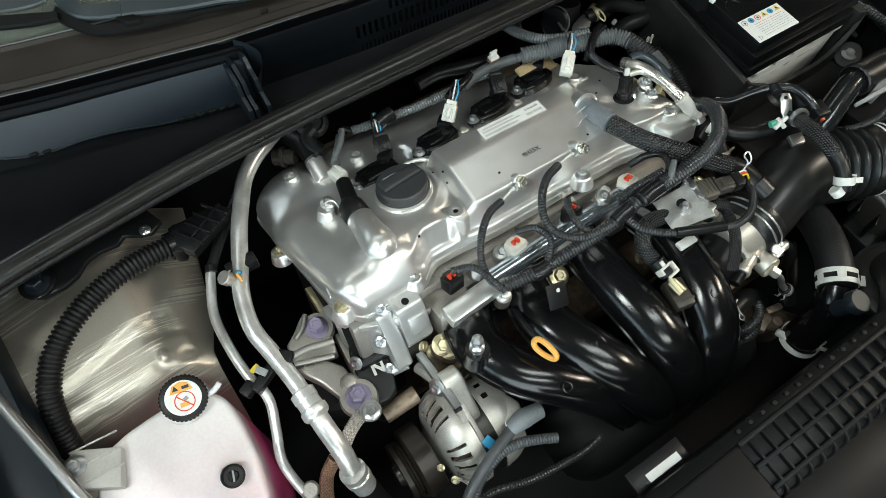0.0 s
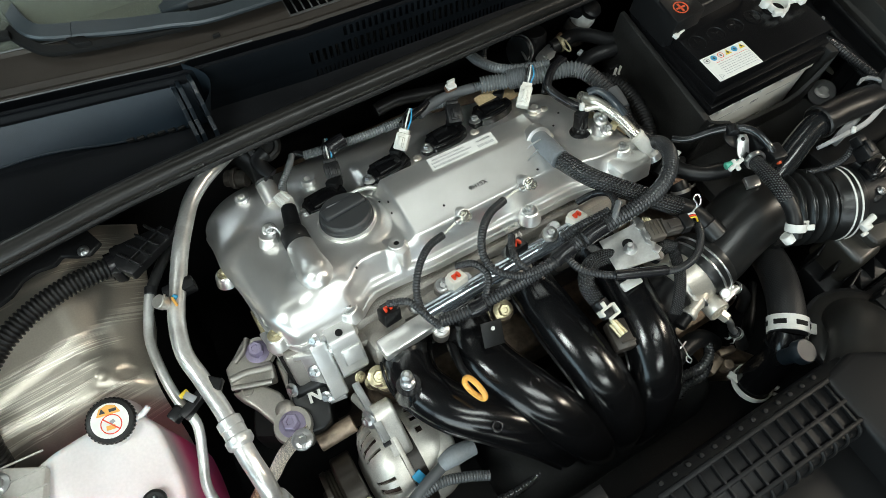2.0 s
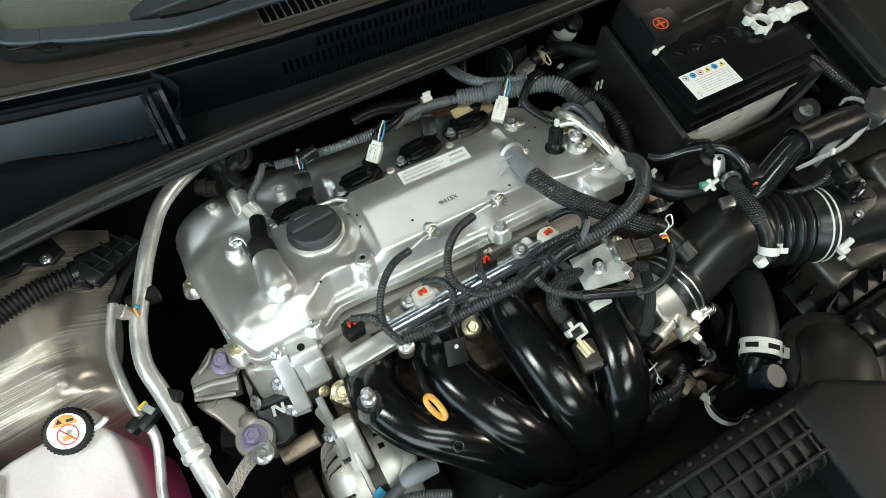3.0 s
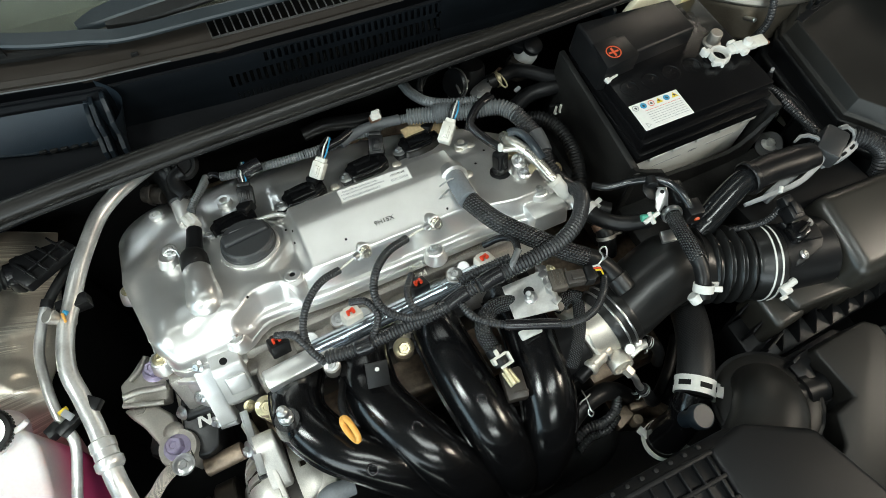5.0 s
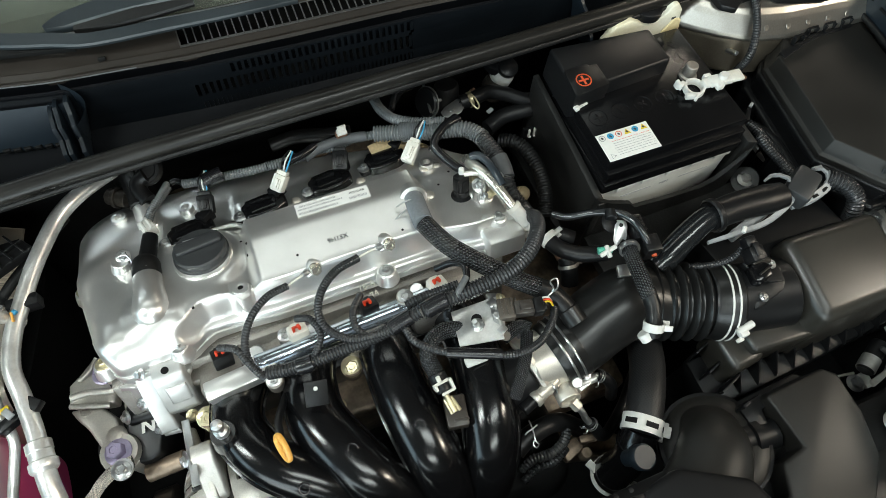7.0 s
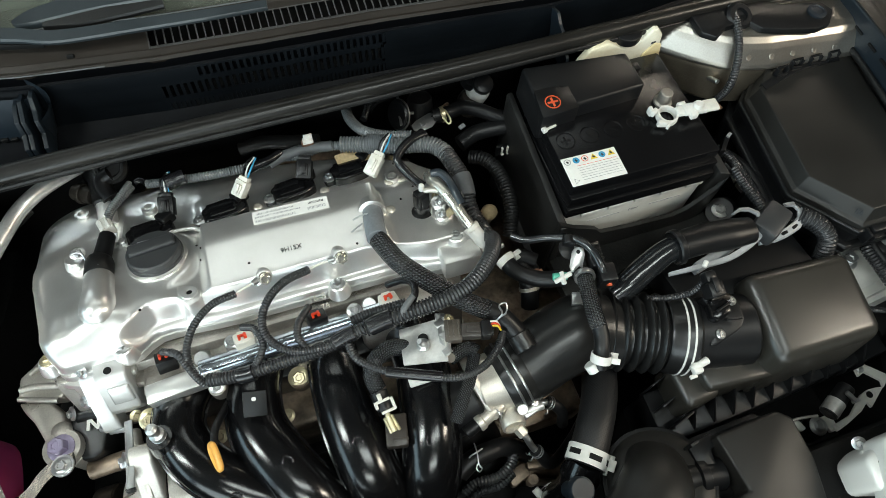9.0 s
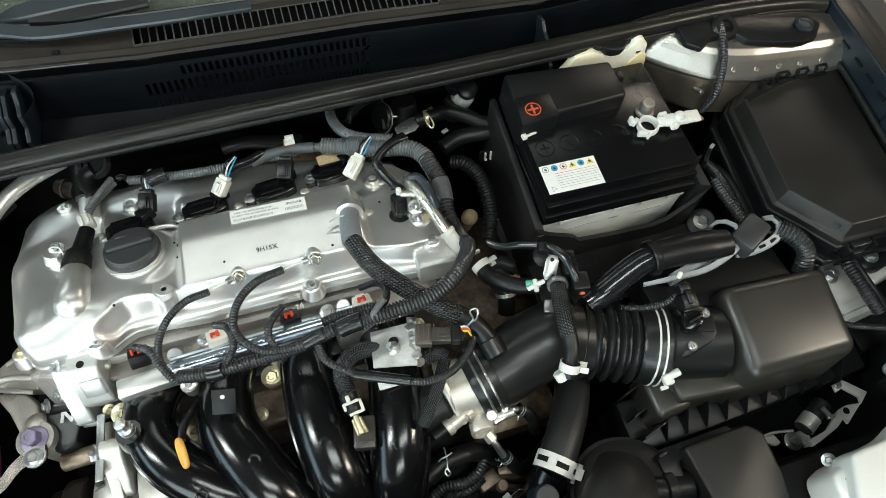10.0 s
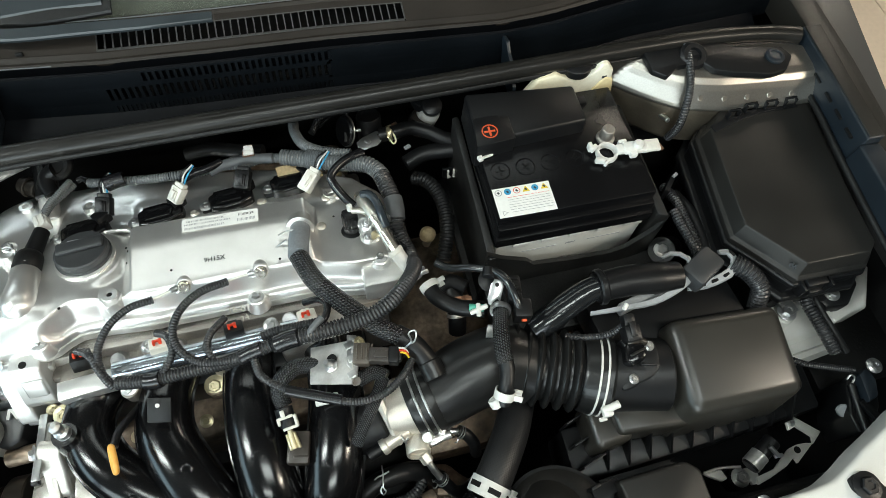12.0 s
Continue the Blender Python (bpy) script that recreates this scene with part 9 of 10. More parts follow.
for k, (how, pts, r) in enumerate(BR):
    tube("branch", pts, r, M_CORR if how == "plain" else M_TAPE, HAR, "", n=11, rib=0.0038 if how == "plain" else 0.0)
tube("taped_branch", [(0.128, -0.278, 0.842), (0.146, -0.286, 0.842), (0.185, -0.302, 0.840)], 0.0062, M_TAPE, HAR, "", n=11)

# earth lugs on the cover's front slope
LUG_NUT = mesh_of(hex_bolt(0.0066, 0.0085, 1.22), "bolt", M_PALEZINC)
for a, b in (([(-0.013, -0.131, 0.830), (-0.001, -0.128, 0.832), (0.008, -0.125, 0.832)], (0.024, -0.119, 0.828)), ([(0.075, -0.128, 0.834), (0.091, -0.125, 0.835), (0.100, -0.124, 0.834)], (0.116, -0.122, 0.833))):
    t_ = thing("earth_lug", "zinc ring terminal with bare crimp bolted to the cover", "cable lug", b, "earth lugs")
    tube("wire", a, 0.0016, M_IVORY, t_, "", n=8, step=0.003)
    part("crimp", rod(a[-1], Vector(a[-1]).lerp(Vector(b), 0.5), 0.0034), M_STEEL, t_)
    part("ring", box(Vector(a[-1]).lerp(Vector(b), 0.8), (0.020, 0.011, 0.002), 0.0008, Matrix.Rotation(math.atan2(b[1] - a[-1][1], b[0] - a[-1][0]), 4, "Z") @ Matrix.Rotation(radians(20), 4, "X")), M_STEEL, t_)
    part("boss", lathe([(0, -0.026), (0.005, -0.0245), (0.0085, -0.019), (0.0092, -0.010), (0.0092, 0.0), (0.0080, 0.001), (0, 0.001)], stand(b, 0, (0.10, -0.72, 0.60)), 24), M_CAST, COVER, "", 60)
    piece("bolt", LUG_NUT, stand(Vector(b) + Vector((0.0, -0.002, 0.0015)), 0.4, (0.10, -0.72, 0.60)), t_)

# rear coil branch
COILH = thing("coil_harness", "grey corrugated coil harness along the back of the cover", "wiring harness", (0.043, 0.064, 0.800))
tube("conduit", [(0.167, 0.052, 0.812), (0.133, 0.062, 0.806), (0.107, 0.060, 0.803), (0.076, 0.063, 0.803), (0.042, 0.058, 0.805), (0.010, 0.057, 0.808)], 0.0068, M_GREYCORR, COILH, "", n=12, rib=0.0042)
tube("taped_run", [(0.148, 0.056, 0.812), (0.117, 0.062, 0.810), (0.086, 0.062, 0.808), (0.061, 0.055, 0.806)], 0.0072, M_GREYTAPE, COILH, "grey taped branch", n=12)
tube("conduit", [(0.010, 0.057, 0.808), (-0.020, 0.060, 0.806), (-0.050, 0.065, 0.804), (-0.079, 0.071, 0.800), (-0.099, 0.078, 0.795)], 0.0062, M_GREYCORR, COILH, "", n=12, rib=0.0042)
tube("black_wrap", [(-0.048, 0.064, 0.812), (-0.060, 0.062, 0.812), (-0.071, 0.060, 0.810)], 0.0105, M_TAPE, COILH, "black clip sleeve", n=14)
tube("black_wrap", [(0.079, 0.064, 0.812), (0.059, 0.054, 0.815), (0.041, 0.050, 0.815), (0.029, 0.044, 0.815)], 0.0055, M_TAPE, COILH, "", n=12)
tube("fork", [(-0.099, 0.078, 0.795), (-0.107, 0.087, 0.795), (-0.115, 0.085, 0.795)], 0.0042, M_TAPE, COILH, "", n=10)
tube("thin_conduit", [(-0.119, 0.079, 0.795), (-0.130, 0.062, 0.800), (-0.142, 0.045, 0.805), (-0.148, 0.027, 0.810)], 0.0045, M_GREYCORR, COILH, "", n=10, rib=0.004)
part("cable_tie", join(box((0.119, 0.069, 0.825), (0.012, 0.003, 0.012), 0.001), box((0.118, 0.066, 0.822), (0.014, 0.010, 0.004), 0.001)), M_WHITE, COILH, "white cable tie")
part("rust_clip", box((0.117, 0.066, 0.818), (0.016, 0.010, 0.006), 0.002), M_RUST, COILH)
tube("thick_hose", [(0.025, 0.114, 0.775), (0.059, 0.113, 0.780), (0.096, 0.099, 0.785), (0.134, 0.086, 0.790)], 0.010, M_HOSE, COILH, "plain black hose behind", n=14)
REAR = thing("rear_conduits", "grey corrugated conduits behind the engine", "conduit", (0.216, 0.075, 0.800))
tube("conduit", [(0.183, 0.123, 0.800), (0.183, 0.094, 0.810), (0.193, 0.063, 0.820), (0.217, 0.041, 0.828), (0.252, 0.027, 0.832)], 0.0075, M_GREYCORR, REAR, "", n=12, rib=0.0045)
tube("conduit", [(0.215, 0.132, 0.770), (0.234, 0.153, 0.765), (0.257, 0.161, 0.760)], 0.0065, M_CORR, REAR, "", n=10, rib=0.004)
tube("wrap", [(0.196, 0.041, 0.817), (0.206, 0.036, 0.8205), (0.217, 0.030, 0.823)], 0.0145, M_GREYTAPE, REAR, "grey tape wound round the trunk", n=18, rib=0.0035, depth=0.05)
tube("black_lead", [(0.266, 0.022, 0.840), (0.240, 0.007, 0.846), (0.221, -0.010, 0.845), (0.222, -0.021, 0.840), (0.234, -0.044, 0.835), (0.243, -0.055, 0.832)], 0.0058, M_TAPE, REAR, "black taped sensor lead", n=10)
tube("loop", [(0.217, -0.011, 0.830), (0.229, 0.001, 0.840), (0.250, 0.011, 0.845), (0.269, 0.017, 0.842)], 0.004, M_TAPE, REAR, "", n=10)
part("tan_shield", box((0.179, 0.041, 0.790), (0.06, 0.03, 0.004), 0.001, Matrix.Rotation(radians(8), 4, "Z") @ Matrix.Rotation(radians(20), 4, "X")), M_CARDBOARD, REAR, "tan insulating strip")
# hoses behind the engine and at the firewall
VAC = thing("vacuum_valve", "black purge valve with a steel bracket and hoses", "valve", (0.303, 0.135, 0.740))
VP_ = Matrix.Translation((0.286, 0.070, 0.796)) @ Matrix.Rotation(radians(12), 4, "Z") @ Matrix.Rotation(radians(8), 4, "X")
part("bracket", prism([(-0.021, -0.004), (-0.014, -0.011), (0.006, -0.011), (0.019, -0.003), (0.021, 0.008), (0.012, 0.011), (-0.010, 0.008), (-0.020, 0.004)], -0.0008, 0.0008, 0.0004, VP_), M_STEEL, VAC, "round-ended steel bracket")
part("bracket_boss", lathe([(0.005, 0), (0.004, 0.002), (0, 0.0025)], VP_ @ Matrix.Translation((-0.004, 0, 0.0008)), 18), M_STEEL, VAC)
part("bracket_slot", box((0, 0, 0), (0.004, 0.002, 0.0006), 0, VP_ @ Matrix.Translation((0.014, 0.004, 0.001))), M_DARK, VAC)
part("valve_body", lathe([(0.0, -0.03), (0.0175, -0.03), (0.0185, -0.024), (0.0185, 0.014), (0.0165, 0.018), (0, 0.0185)], axis((0.290, 0.106, 0.786), (0.290, 0.112, 0.812)), 30), M_BLACK, VAC)
part("diaphragm", lathe([(0.0, 0.0), (0.020, 0.0), (0.022, 0.002), (0.020, 0.005), (0, 0.006)], axis((0.254, 0.094, 0.796), (0.246, 0.092, 0.800)), 30), M_BLACK, VAC)
part("diaphragm_rim", lathe([(0.021, 0.0), (0.0232, 0.0), (0.0232, 0.002), (0.021, 0.002), (0.021, 0.0)], axis((0.2555, 0.094, 0.795), (0.2475, 0.092, 0.799)), 30), M_STEEL, VAC, "bright crimped rim")
part("stem", rod((0.256, 0.094, 0.796), (0.276, 0.092, 0.794), 0.0022), M_STEEL, VAC)
tube("hose", [(0.300, 0.078, 0.794), (0.322, 0.077, 0.796), (0.346, 0.082, 0.794), (0.372, 0.074, 0.788), (0.398, 0.061, 0.780), (0.436, 0.052, 0.775)], 0.0105, M_HOSE, VAC, "", n=16)
tube("clip", [(0.318, 0.086, 0.802), (0.311, 0.076, 0.806), (0.312, 0.064, 0.802), (0.317, 0.056, 0.798), (0.321, 0.060, 0.800), (0.318, 0.072, 0.806), (0.314, 0.080, 0.806)], 0.0014, M_GOLD, VAC, "yellow-zinc wire clip", n=6, step=0.003)
part("clip_band", lathe([(0.0108, 0), (0.0118, 0), (0.0118, 0.005), (0.0108, 0.005), (0.0108, 0)], axis((0.312, 0.077, 0.795), (0.322, 0.0775, 0.796)), 24), M_GOLD, VAC)
part("red_end", rod((0.322, 0.090, 0.792), (0.330, 0.092, 0.794), 0.005), M_RUST, VAC)
part("pale_clip", box((0, 0, 0), (0.010, 0.006, 0.004), 0.001, Matrix.Translation((0.336, 0.052, 0.790)) @ Matrix.Rotation(0.4, 4, "Z")), M_GREYPL, VAC)
tube("hose", [(0.332, 0.044, 0.760), (0.361, 0.053, 0.765), (0.395, 0.049, 0.770), (0.434, 0.045, 0.770)], 0.012, M_HOSE, VAC, "", n=14)
tube("conduit", [(0.205, 0.112, 0.780), (0.220, 0.135, 0.780), (0.240, 0.147, 0.775), (0.263, 0.152, 0.770)], 0.0055, M_CORR, VAC, "", n=10, rib=0.004)
tube("strut", [(0.265, 0.141, 0.790), (0.256, 0.102, 0.800), (0.251, 0.072, 0.800)], 0.002, M_STEEL, VAC, "", n=6)
part("valve_pot", lathe([(0.0, -0.04), (0.022, -0.04), (0.024, -0.015), (0.020, -0.004), (0.016, 0.0), (0.0, 0.0)], stand((0.368, 0.104, 0.790)) @ Matrix.Scale(0.8, 4), 24), M_DARKSTEEL, VAC, "dark steel pot")
part("fluid_cap", lathe([(0.019, 0.0), (0.020, 0.004), (0.020, 0.014), (0.017, 0.016), (0, 0.016)], stand((0.375, 0.117, 0.802)), 26), M_BLACK, VAC)
GROM = thing("firewall_grommet", "black round rubber grommet below the cowl", "grommet", (-0.143, 0.110, 0.800))
part("disc", lathe([(0.022, 0), (0.022, 0.006), (0.018, 0.010), (0.014, 0.010), (0.012, 0.006), (0, 0.006)], stand((-0.140, 0.114, 0.800), 0, (0, -0.5, 0.8)), 28), M_RUBBER, GROM)
tube("hose", [(-0.149, 0.076, 0.785), (-0.155, 0.089, 0.790), (-0.154, 0.101, 0.795), (-0.141, 0.104, 0.800)], 0.011, M_HOSE, GROM, "", n=14)
part("steel_socket", join(rod((-0.200, 0.116, 0.765), (-0.176, 0.098, 0.770), 0.0115), rod((-0.192, 0.110, 0.7668), (-0.187, 0.1065, 0.768), 0.0145)), M_DARKSTEEL, GROM, "dark steel pipe socket")

# ---- sensor bracket over the fourth runner ----
PS = thing("pressure_sensor", "grey pressure sensor on a plated steel bracket", "sensor", (0.189, -0.245, 0.780))
pb = [Vector(p) for p in [(0.158, -0.223, 0.806), (0.212, -0.231, 0.826), (0.199, -0.282, 0.824), (0.151, -0.267, 0.808)]]
down_ = (pb[1] - pb[0]).cross(pb[3] - pb[0]).normalized() * 0.0025
down_ = down_ if down_.z < 0 else -down_
raw("bracket", [tuple(p) for p in pb] + [tuple(p + down_) for p in pb], [(0, 1, 2, 3), (7, 6, 5, 4), (0, 4, 5, 1), (1, 5, 6, 2), (2, 6, 7, 3), (3, 7, 4, 0)], M_ALU, PS, "plated steel bracket plate")
pl_ = [(0.203, -0.224, 0.814), (0.214, -0.229, 0.822), (0.204, -0.270, 0.822), (0.197, -0.258, 0.814)]
part("bracket_lip", prism([p[:2] for p in pl_], 0.80, 0.824, 0.0008), M_STEEL, PS)
PN = -down_.normalized()
hc = pb[0] * 0.3 + pb[1] * 0.3 + pb[2] * 0.2 + pb[3] * 0.2
part("bracket_hole", lathe([(0.0065, 0), (0.0065, 0.0005), (0, 0.0005)], stand(hc + PN * 0.0008, 0, PN), 20), M_DARK, PS)
sc = pb[0] * 0.22 + pb[1] * 0.22 + pb[2] * 0.28 + pb[3] * 0.28
part("stud", lathe([(0.008, 0), (0.008, 0.003), (0.0042, 0.004), (0.0042, 0.014), (0.003, 0.016), (0, 0.016)], stand(sc, 0, PN), 16), M_STEEL, PS)
M_TAUPE = material("taupe_plastic", (0.10, 0.085, 0.07), 0.36, 0, 0.0, 300, 0.08)
TURN16 = Matrix.Rotation(radians(-14), 4, "Z")
part("sensor_body", join(box((0.216, -0.250, 0.823), (0.020, 0.026, 0.014), 0.002, TURN16), *[box((0.2115 + 0.0055 * k, -0.2475 - 0.0014 * k, 0.8305), (0.0016, 0.020, 0.003), 0.0005, TURN16) for k in range(4)]), M_TAUPE, PS)
part("sensor_plug", join(box((0.236, -0.257, 0.826), (0.024, 0.018, 0.014), 0.0022, TURN16), box((0.238, -0.2575, 0.8335), (0.016, 0.009, 0.003), 0.001, TURN16)), material("dark_taupe_plastic", (0.045, 0.039, 0.034), 0.34, 0, 0.0, 300, 0.08), PS)
part("plug_tail", join(box((0.252, -0.2615, 0.828), (0.012, 0.020, 0.017), 0.0022, TURN16), box((0.2585, -0.2632, 0.829), (0.005, 0.013, 0.011), 0.0015, TURN16)), M_BLACK, PS)
for x, y in ((0.2035, -0.2365), (0.2045, -0.252), (0.2015, -0.2715)):
    part("bent_lip", box((x, y, 0.8265), (0.011, 0.0085, 0.0022), 0.0008, Matrix.Rotation(radians(20), 4, "Z")), M_STEEL, PS)
for k, wm in enumerate((M_YELLOW, M_RED, M_WHITE)):
    tube("wire", [(0.258, -0.260, 0.832), (0.265, -0.263, 0.836), (0.269, -0.267, 0.828)], 0.0012, wm, PS, "", n=6, step=0.003).location = (0.0, 0.0025 * k, 0.001 * k)
part("sensor_flange", prism([p[:2] for p in [(0.203, -0.221, 0.822), (0.214, -0.224, 0.822), (0.216, -0.240, 0.822), (0.206, -0.274, 0.822), (0.200, -0.277, 0.822), (0.194, -0.271, 0.822)]], 0.8165, 0.8215, 0.0012), M_STEEL, PS, "bright steel sensor flange")
part("flange_ear", lathe([(0.0055, 0), (0.0055, 0.005), (0.0025, 0.005), (0, 0.004)], stand((0.203, -0.277, 0.815), 0, (0.2, -0.3, 1)), 18), M_TAUPE, PS)
piece("bolt", BOLT_GOLD, stand((0.216, -0.235, 0.824), 0.1, (0.6, 0.0, 0.8)) @ Matrix.Scale(0.8, 4), PS)
part("foot_clip", box((0.166, -0.284, 0.790), (0.028, 0.012, 0.006), 0.002), M_WHITE, PS)

# braided hoses and purge connector between the runners
PURGE = thing("purge_hose", "braided purge hose with a white quick connector", "hose", (0.132, -0.264, 0.740))
tube("sleeve", [(0.167, -0.244, 0.800), (0.139, -0.240, 0.800), (0.120, -0.250, 0.800), (0.113, -0.264, 0.795), (0.116, -0.280, 0.788)], 0.0100, M_BRAID, PURGE, "braided sleeve", n=18)
qa, qb = Vector((0.115, -0.283, 0.792)), Vector((0.118, -0.308, 0.784))
QM = axis(qa, qb)
part("collar", lathe([(0.0, 0.0), (0.0105, 0.0), (0.0105, 0.010), (0.009, 0.012), (0.009, 0.022), (0.006, 0.024), (0.0, 0.024)], QM, 20), M_BLACK, PURGE)
part("quick_connector", join(box((0, 0.009, 0.011), (0.018, 0.003, 0.0035), 0.001), box((0.002, 0.009, 0.024), (0.016, 0.003, 0.0035), 0.001), box((-0.0085, 0.004, 0.014), (0.0035, 0.013, 0.009), 0.001), box((0.0105, 0.004, 0.018), (0.0035, 0.013, 0.015), 0.001), box((-0.002, 0.010, 0.006), (0.005, 0.004, 0.008), 0.001)), M_IVORY, PURGE, "ivory quick connector").data.transform(QM)
part("amber_sleeve", rod(qa.lerp(qb, 0.35), qa.lerp(qb, 0.66), 0.0086), M_GOLD, PURGE)
part("gold_stem", join(rod(qb, (0.121, -0.330, 0.7795), 0.0034), rod((0.114, -0.312, 0.782), (0.117, -0.331, 0.7795), 0.0022), rod((0.122, -0.311, 0.783), (0.127, -0.330, 0.7795), 0.0022)), M_GOLD, PURGE)
part("solenoid", join(box((0.1235, -0.327, 0.764), (0.026, 0.038, 0.018), 0.003, Matrix.Rotation(radians(-12), 4, "Z")), box((0.1255, -0.339, 0.7735), (0.018, 0.003, 0.002), 0.0006, Matrix.Rotation(radians(-12), 4, "Z"))), material("brown_grey_plastic", (0.045, 0.038, 0.032), 0.36, 0, 0.0, 300, 0.1), PURGE, "brown-grey socket")
single("braided_drop", [(0.235, -0.277, 0.800), (0.219, -0.305, 0.805), (0.203, -0.326, 0.800), (0.191, -0.342, 0.785)], 0.0075, M_BRAID, "flat black braided sleeve hanging beside the throttle", "hose", n=16, flat=0.6)
single("breather_return", [(0.205, -0.273, 0.800), (0.228, -0.267, 0.800), (0.239, -0.276, 0.800)], 0.009, M_BRAID, "short braided hose under the sensor plug", "hose", n=14)

# ---- heater hoses, solenoid valve between engine and battery ----
single("heater_hose", [(0.315, -0.172, 0.800), (0.323, -0.191, 0.800), (0.346, -0.209, 0.800), (0.376, -0.220, 0.805)], 0.0105, M_HOSE, "black heater hose between engine and valve", "hose", n=16)
HC = thing("hose_clip", "white spring clip on the heater hose", "clip", (0.314, -0.173, 0.810))
band("ring", (0.315, -0.169, 0.800), (0.318, -0.178, 0.800), 0.0115, 0.009, M_WHITE, HC)
VSV = thing("vacuum_switch_valve", "plated vacuum switching valve with a green nipple and black plug", "valve", (0.414, -0.212, 0.780))
VM_ = Matrix.Translation((0.388, -0.213, 0.838)) @ Matrix.Rotation(radians(-28), 4, "Z") @ Matrix.Rotation(radians(-62), 4, "X") @ Matrix.Scale(0.75, 4)
part("bracket", join(prism([(-0.006, -0.022), (0.006, -0.022), (0.011, -0.013), (0.011, 0.011), (0.007, 0.020), (-0.005, 0.020), (-0.010, 0.011), (-0.010, -0.014)], -0.0012, 0.0012, 0.0006), box((0.0, 0.019, -0.008), (0.014, 0.002, 0.016), 0.0006)), M_STEEL, VSV).data.transform(VM_ @ Matrix.Rotation(radians(90), 4, "X"))
part("bracket_hole", lathe([(0.0035, 0), (0.0035, 0.0004), (0, 0.0004)], VM_ @ Matrix.Rotation(radians(90), 4, "X") @ Matrix.Translation((0, 0.012, 0.0012)), 14), M_DARK, VSV)
part("bracket_foot", prism([p[:2] for p in [(0.371, -0.245, 0.820), (0.392, -0.250, 0.820), (0.384, -0.264, 0.820), (0.365, -0.260, 0.820)]], 0.815, 0.82, 0.001), M_STEEL, VSV)
part("body", rod((0.393, -0.232, 0.822), (0.385, -0.220, 0.826), 0.010), M_BLACK, VSV)
part("green_nipple", rod((0.353, -0.223, 0.830), (0.370, -0.228, 0.832), 0.0048), M_GREEN, VSV, "green nipple")
part("cable_tie", join(rod((0.364, -0.222, 0.835), (0.361, -0.238, 0.835), 0.003), rod((0.352, -0.231, 0.832), (0.374, -0.228, 0.838), 0.003)), M_WHITE, VSV, "white cable tie")
part("plug", join(box((0.410, -0.216, 0.836), (0.017, 0.034, 0.022), 0.003, Matrix.Rotation(radians(-10), 4, "Z")), box((0.413, -0.243, 0.836), (0.021, 0.024, 0.026), 0.003, Matrix.Rotation(radians(-10), 4, "Z")), *[box((0.410, -0.205 - 0.006 * k, 0.848), (0.013, 0.0025, 0.003), 0.0008, Matrix.Rotation(radians(-10), 4, "Z")) for k in range(4)]), M_BLACK, VSV)
part("hose_ring", lathe([(0.0100, 0), (0.0128, 0.0), (0.0132, 0.003), (0.0128, 0.006), (0.0100, 0.006), (0.0100, 0)], axis((0.3885, -0.234, 0.836), (0.384, -0.248, 0.841)), 26), M_STEEL, VSV, "bright steel hose ring")
part("disc", lathe([(0.0, 0.0), (0.013, 0.0), (0.0135, 0.002), (0.010, 0.004), (0.0, 0.0045)], stand((0.383, -0.197, 0.838), 0, (0.2, -0.3, 1)), 26), M_BLACK, VSV)
part("red_seal", join(rod((0.413, -0.252, 0.838), (0.412, -0.257, 0.836), 0.0034), rod((0.418, -0.246, 0.843), (0.419, -0.252, 0.842), 0.0028)), M_ORANGERED, VSV, "red wire seals")
tube("lead", [(0.329, -0.151, 0.820), (0.343, -0.164, 0.825), (0.367, -0.176, 0.840), (0.391, -0.191, 0.850), (0.402, -0.210, 0.855), (0.407, -0.233, 0.850), (0.409, -0.246, 0.842)], 0.0050, M_WETTAPE := material("shiny_vinyl_tape", (0.010, 0.011, 0.012), 0.18, 0, 0.0002, 200, 0.1, 0.05, None, 14, 0.3, 0.55), VSV, "glossy taped lead", n=14)
part("lead_tie", rod((0.386, -0.185, 0.848), (0.382, -0.196, 0.848), 0.0075), M_BLACK, VSV)

# ---- engine control harness in front of the battery ----
ECU = thing("control_unit_plug", "black lever connector in a grey frame with a taped elbow", "connector", (0.609, -0.214, 0.780))
tube("elbow", [(0.434, -0.255, 0.790), (0.451, -0.250, 0.800), (0.476, -0.241, 0.812), (0.505, -0.232, 0.822), (0.526, -0.230, 0.825)], [.017, .018, .017, .016, .016], M_WETTAPE, ECU, "glossy taped elbow", n=22)
tube("cover", [(0.515, -0.230, 0.824), (0.558, -0.230, 0.826), (0.597, -0.234, 0.826), (0.627, -0.236, 0.824)], [.019, .020, .021, .018], M_BLACK, ECU, "", n=22, flat=0.8)
part("ring", lathe([(0.021, 0), (0.023, 0.002), (0.023, 0.008), (0.021, 0.010), (0.021, 0)], axis((0.517, -0.230, 0.824), (0.558, -0.230, 0.826)), 28), M_BLACK, ECU)
gf = [(0.504, -0.256, 0.808), (0.538, -0.259, 0.812), (0.583, -0.261, 0.815), (0.613, -0.255, 0.820), (0.638, -0.244, 0.826), (0.646, -0.230, 0.830), (0.642, -0.216, 0.832), (0.627, -0.208, 0.832), (0.613, -0.211, 0.830)]
ribbon("grey_frame", gf, [0.0020, 0.0028, 0.0034, 0.0042, 0.0050, 0.0048, 0.0040, 0.0030, 0.0015], 0.0022, M_GREYPL, ECU)
part("frame_plate", box((0.578, -0.249, 0.800), (0.07, 0.012, 0.02), 0.002, Matrix.Rotation(radians(14), 4, "Z")), M_GREYPL, ECU)
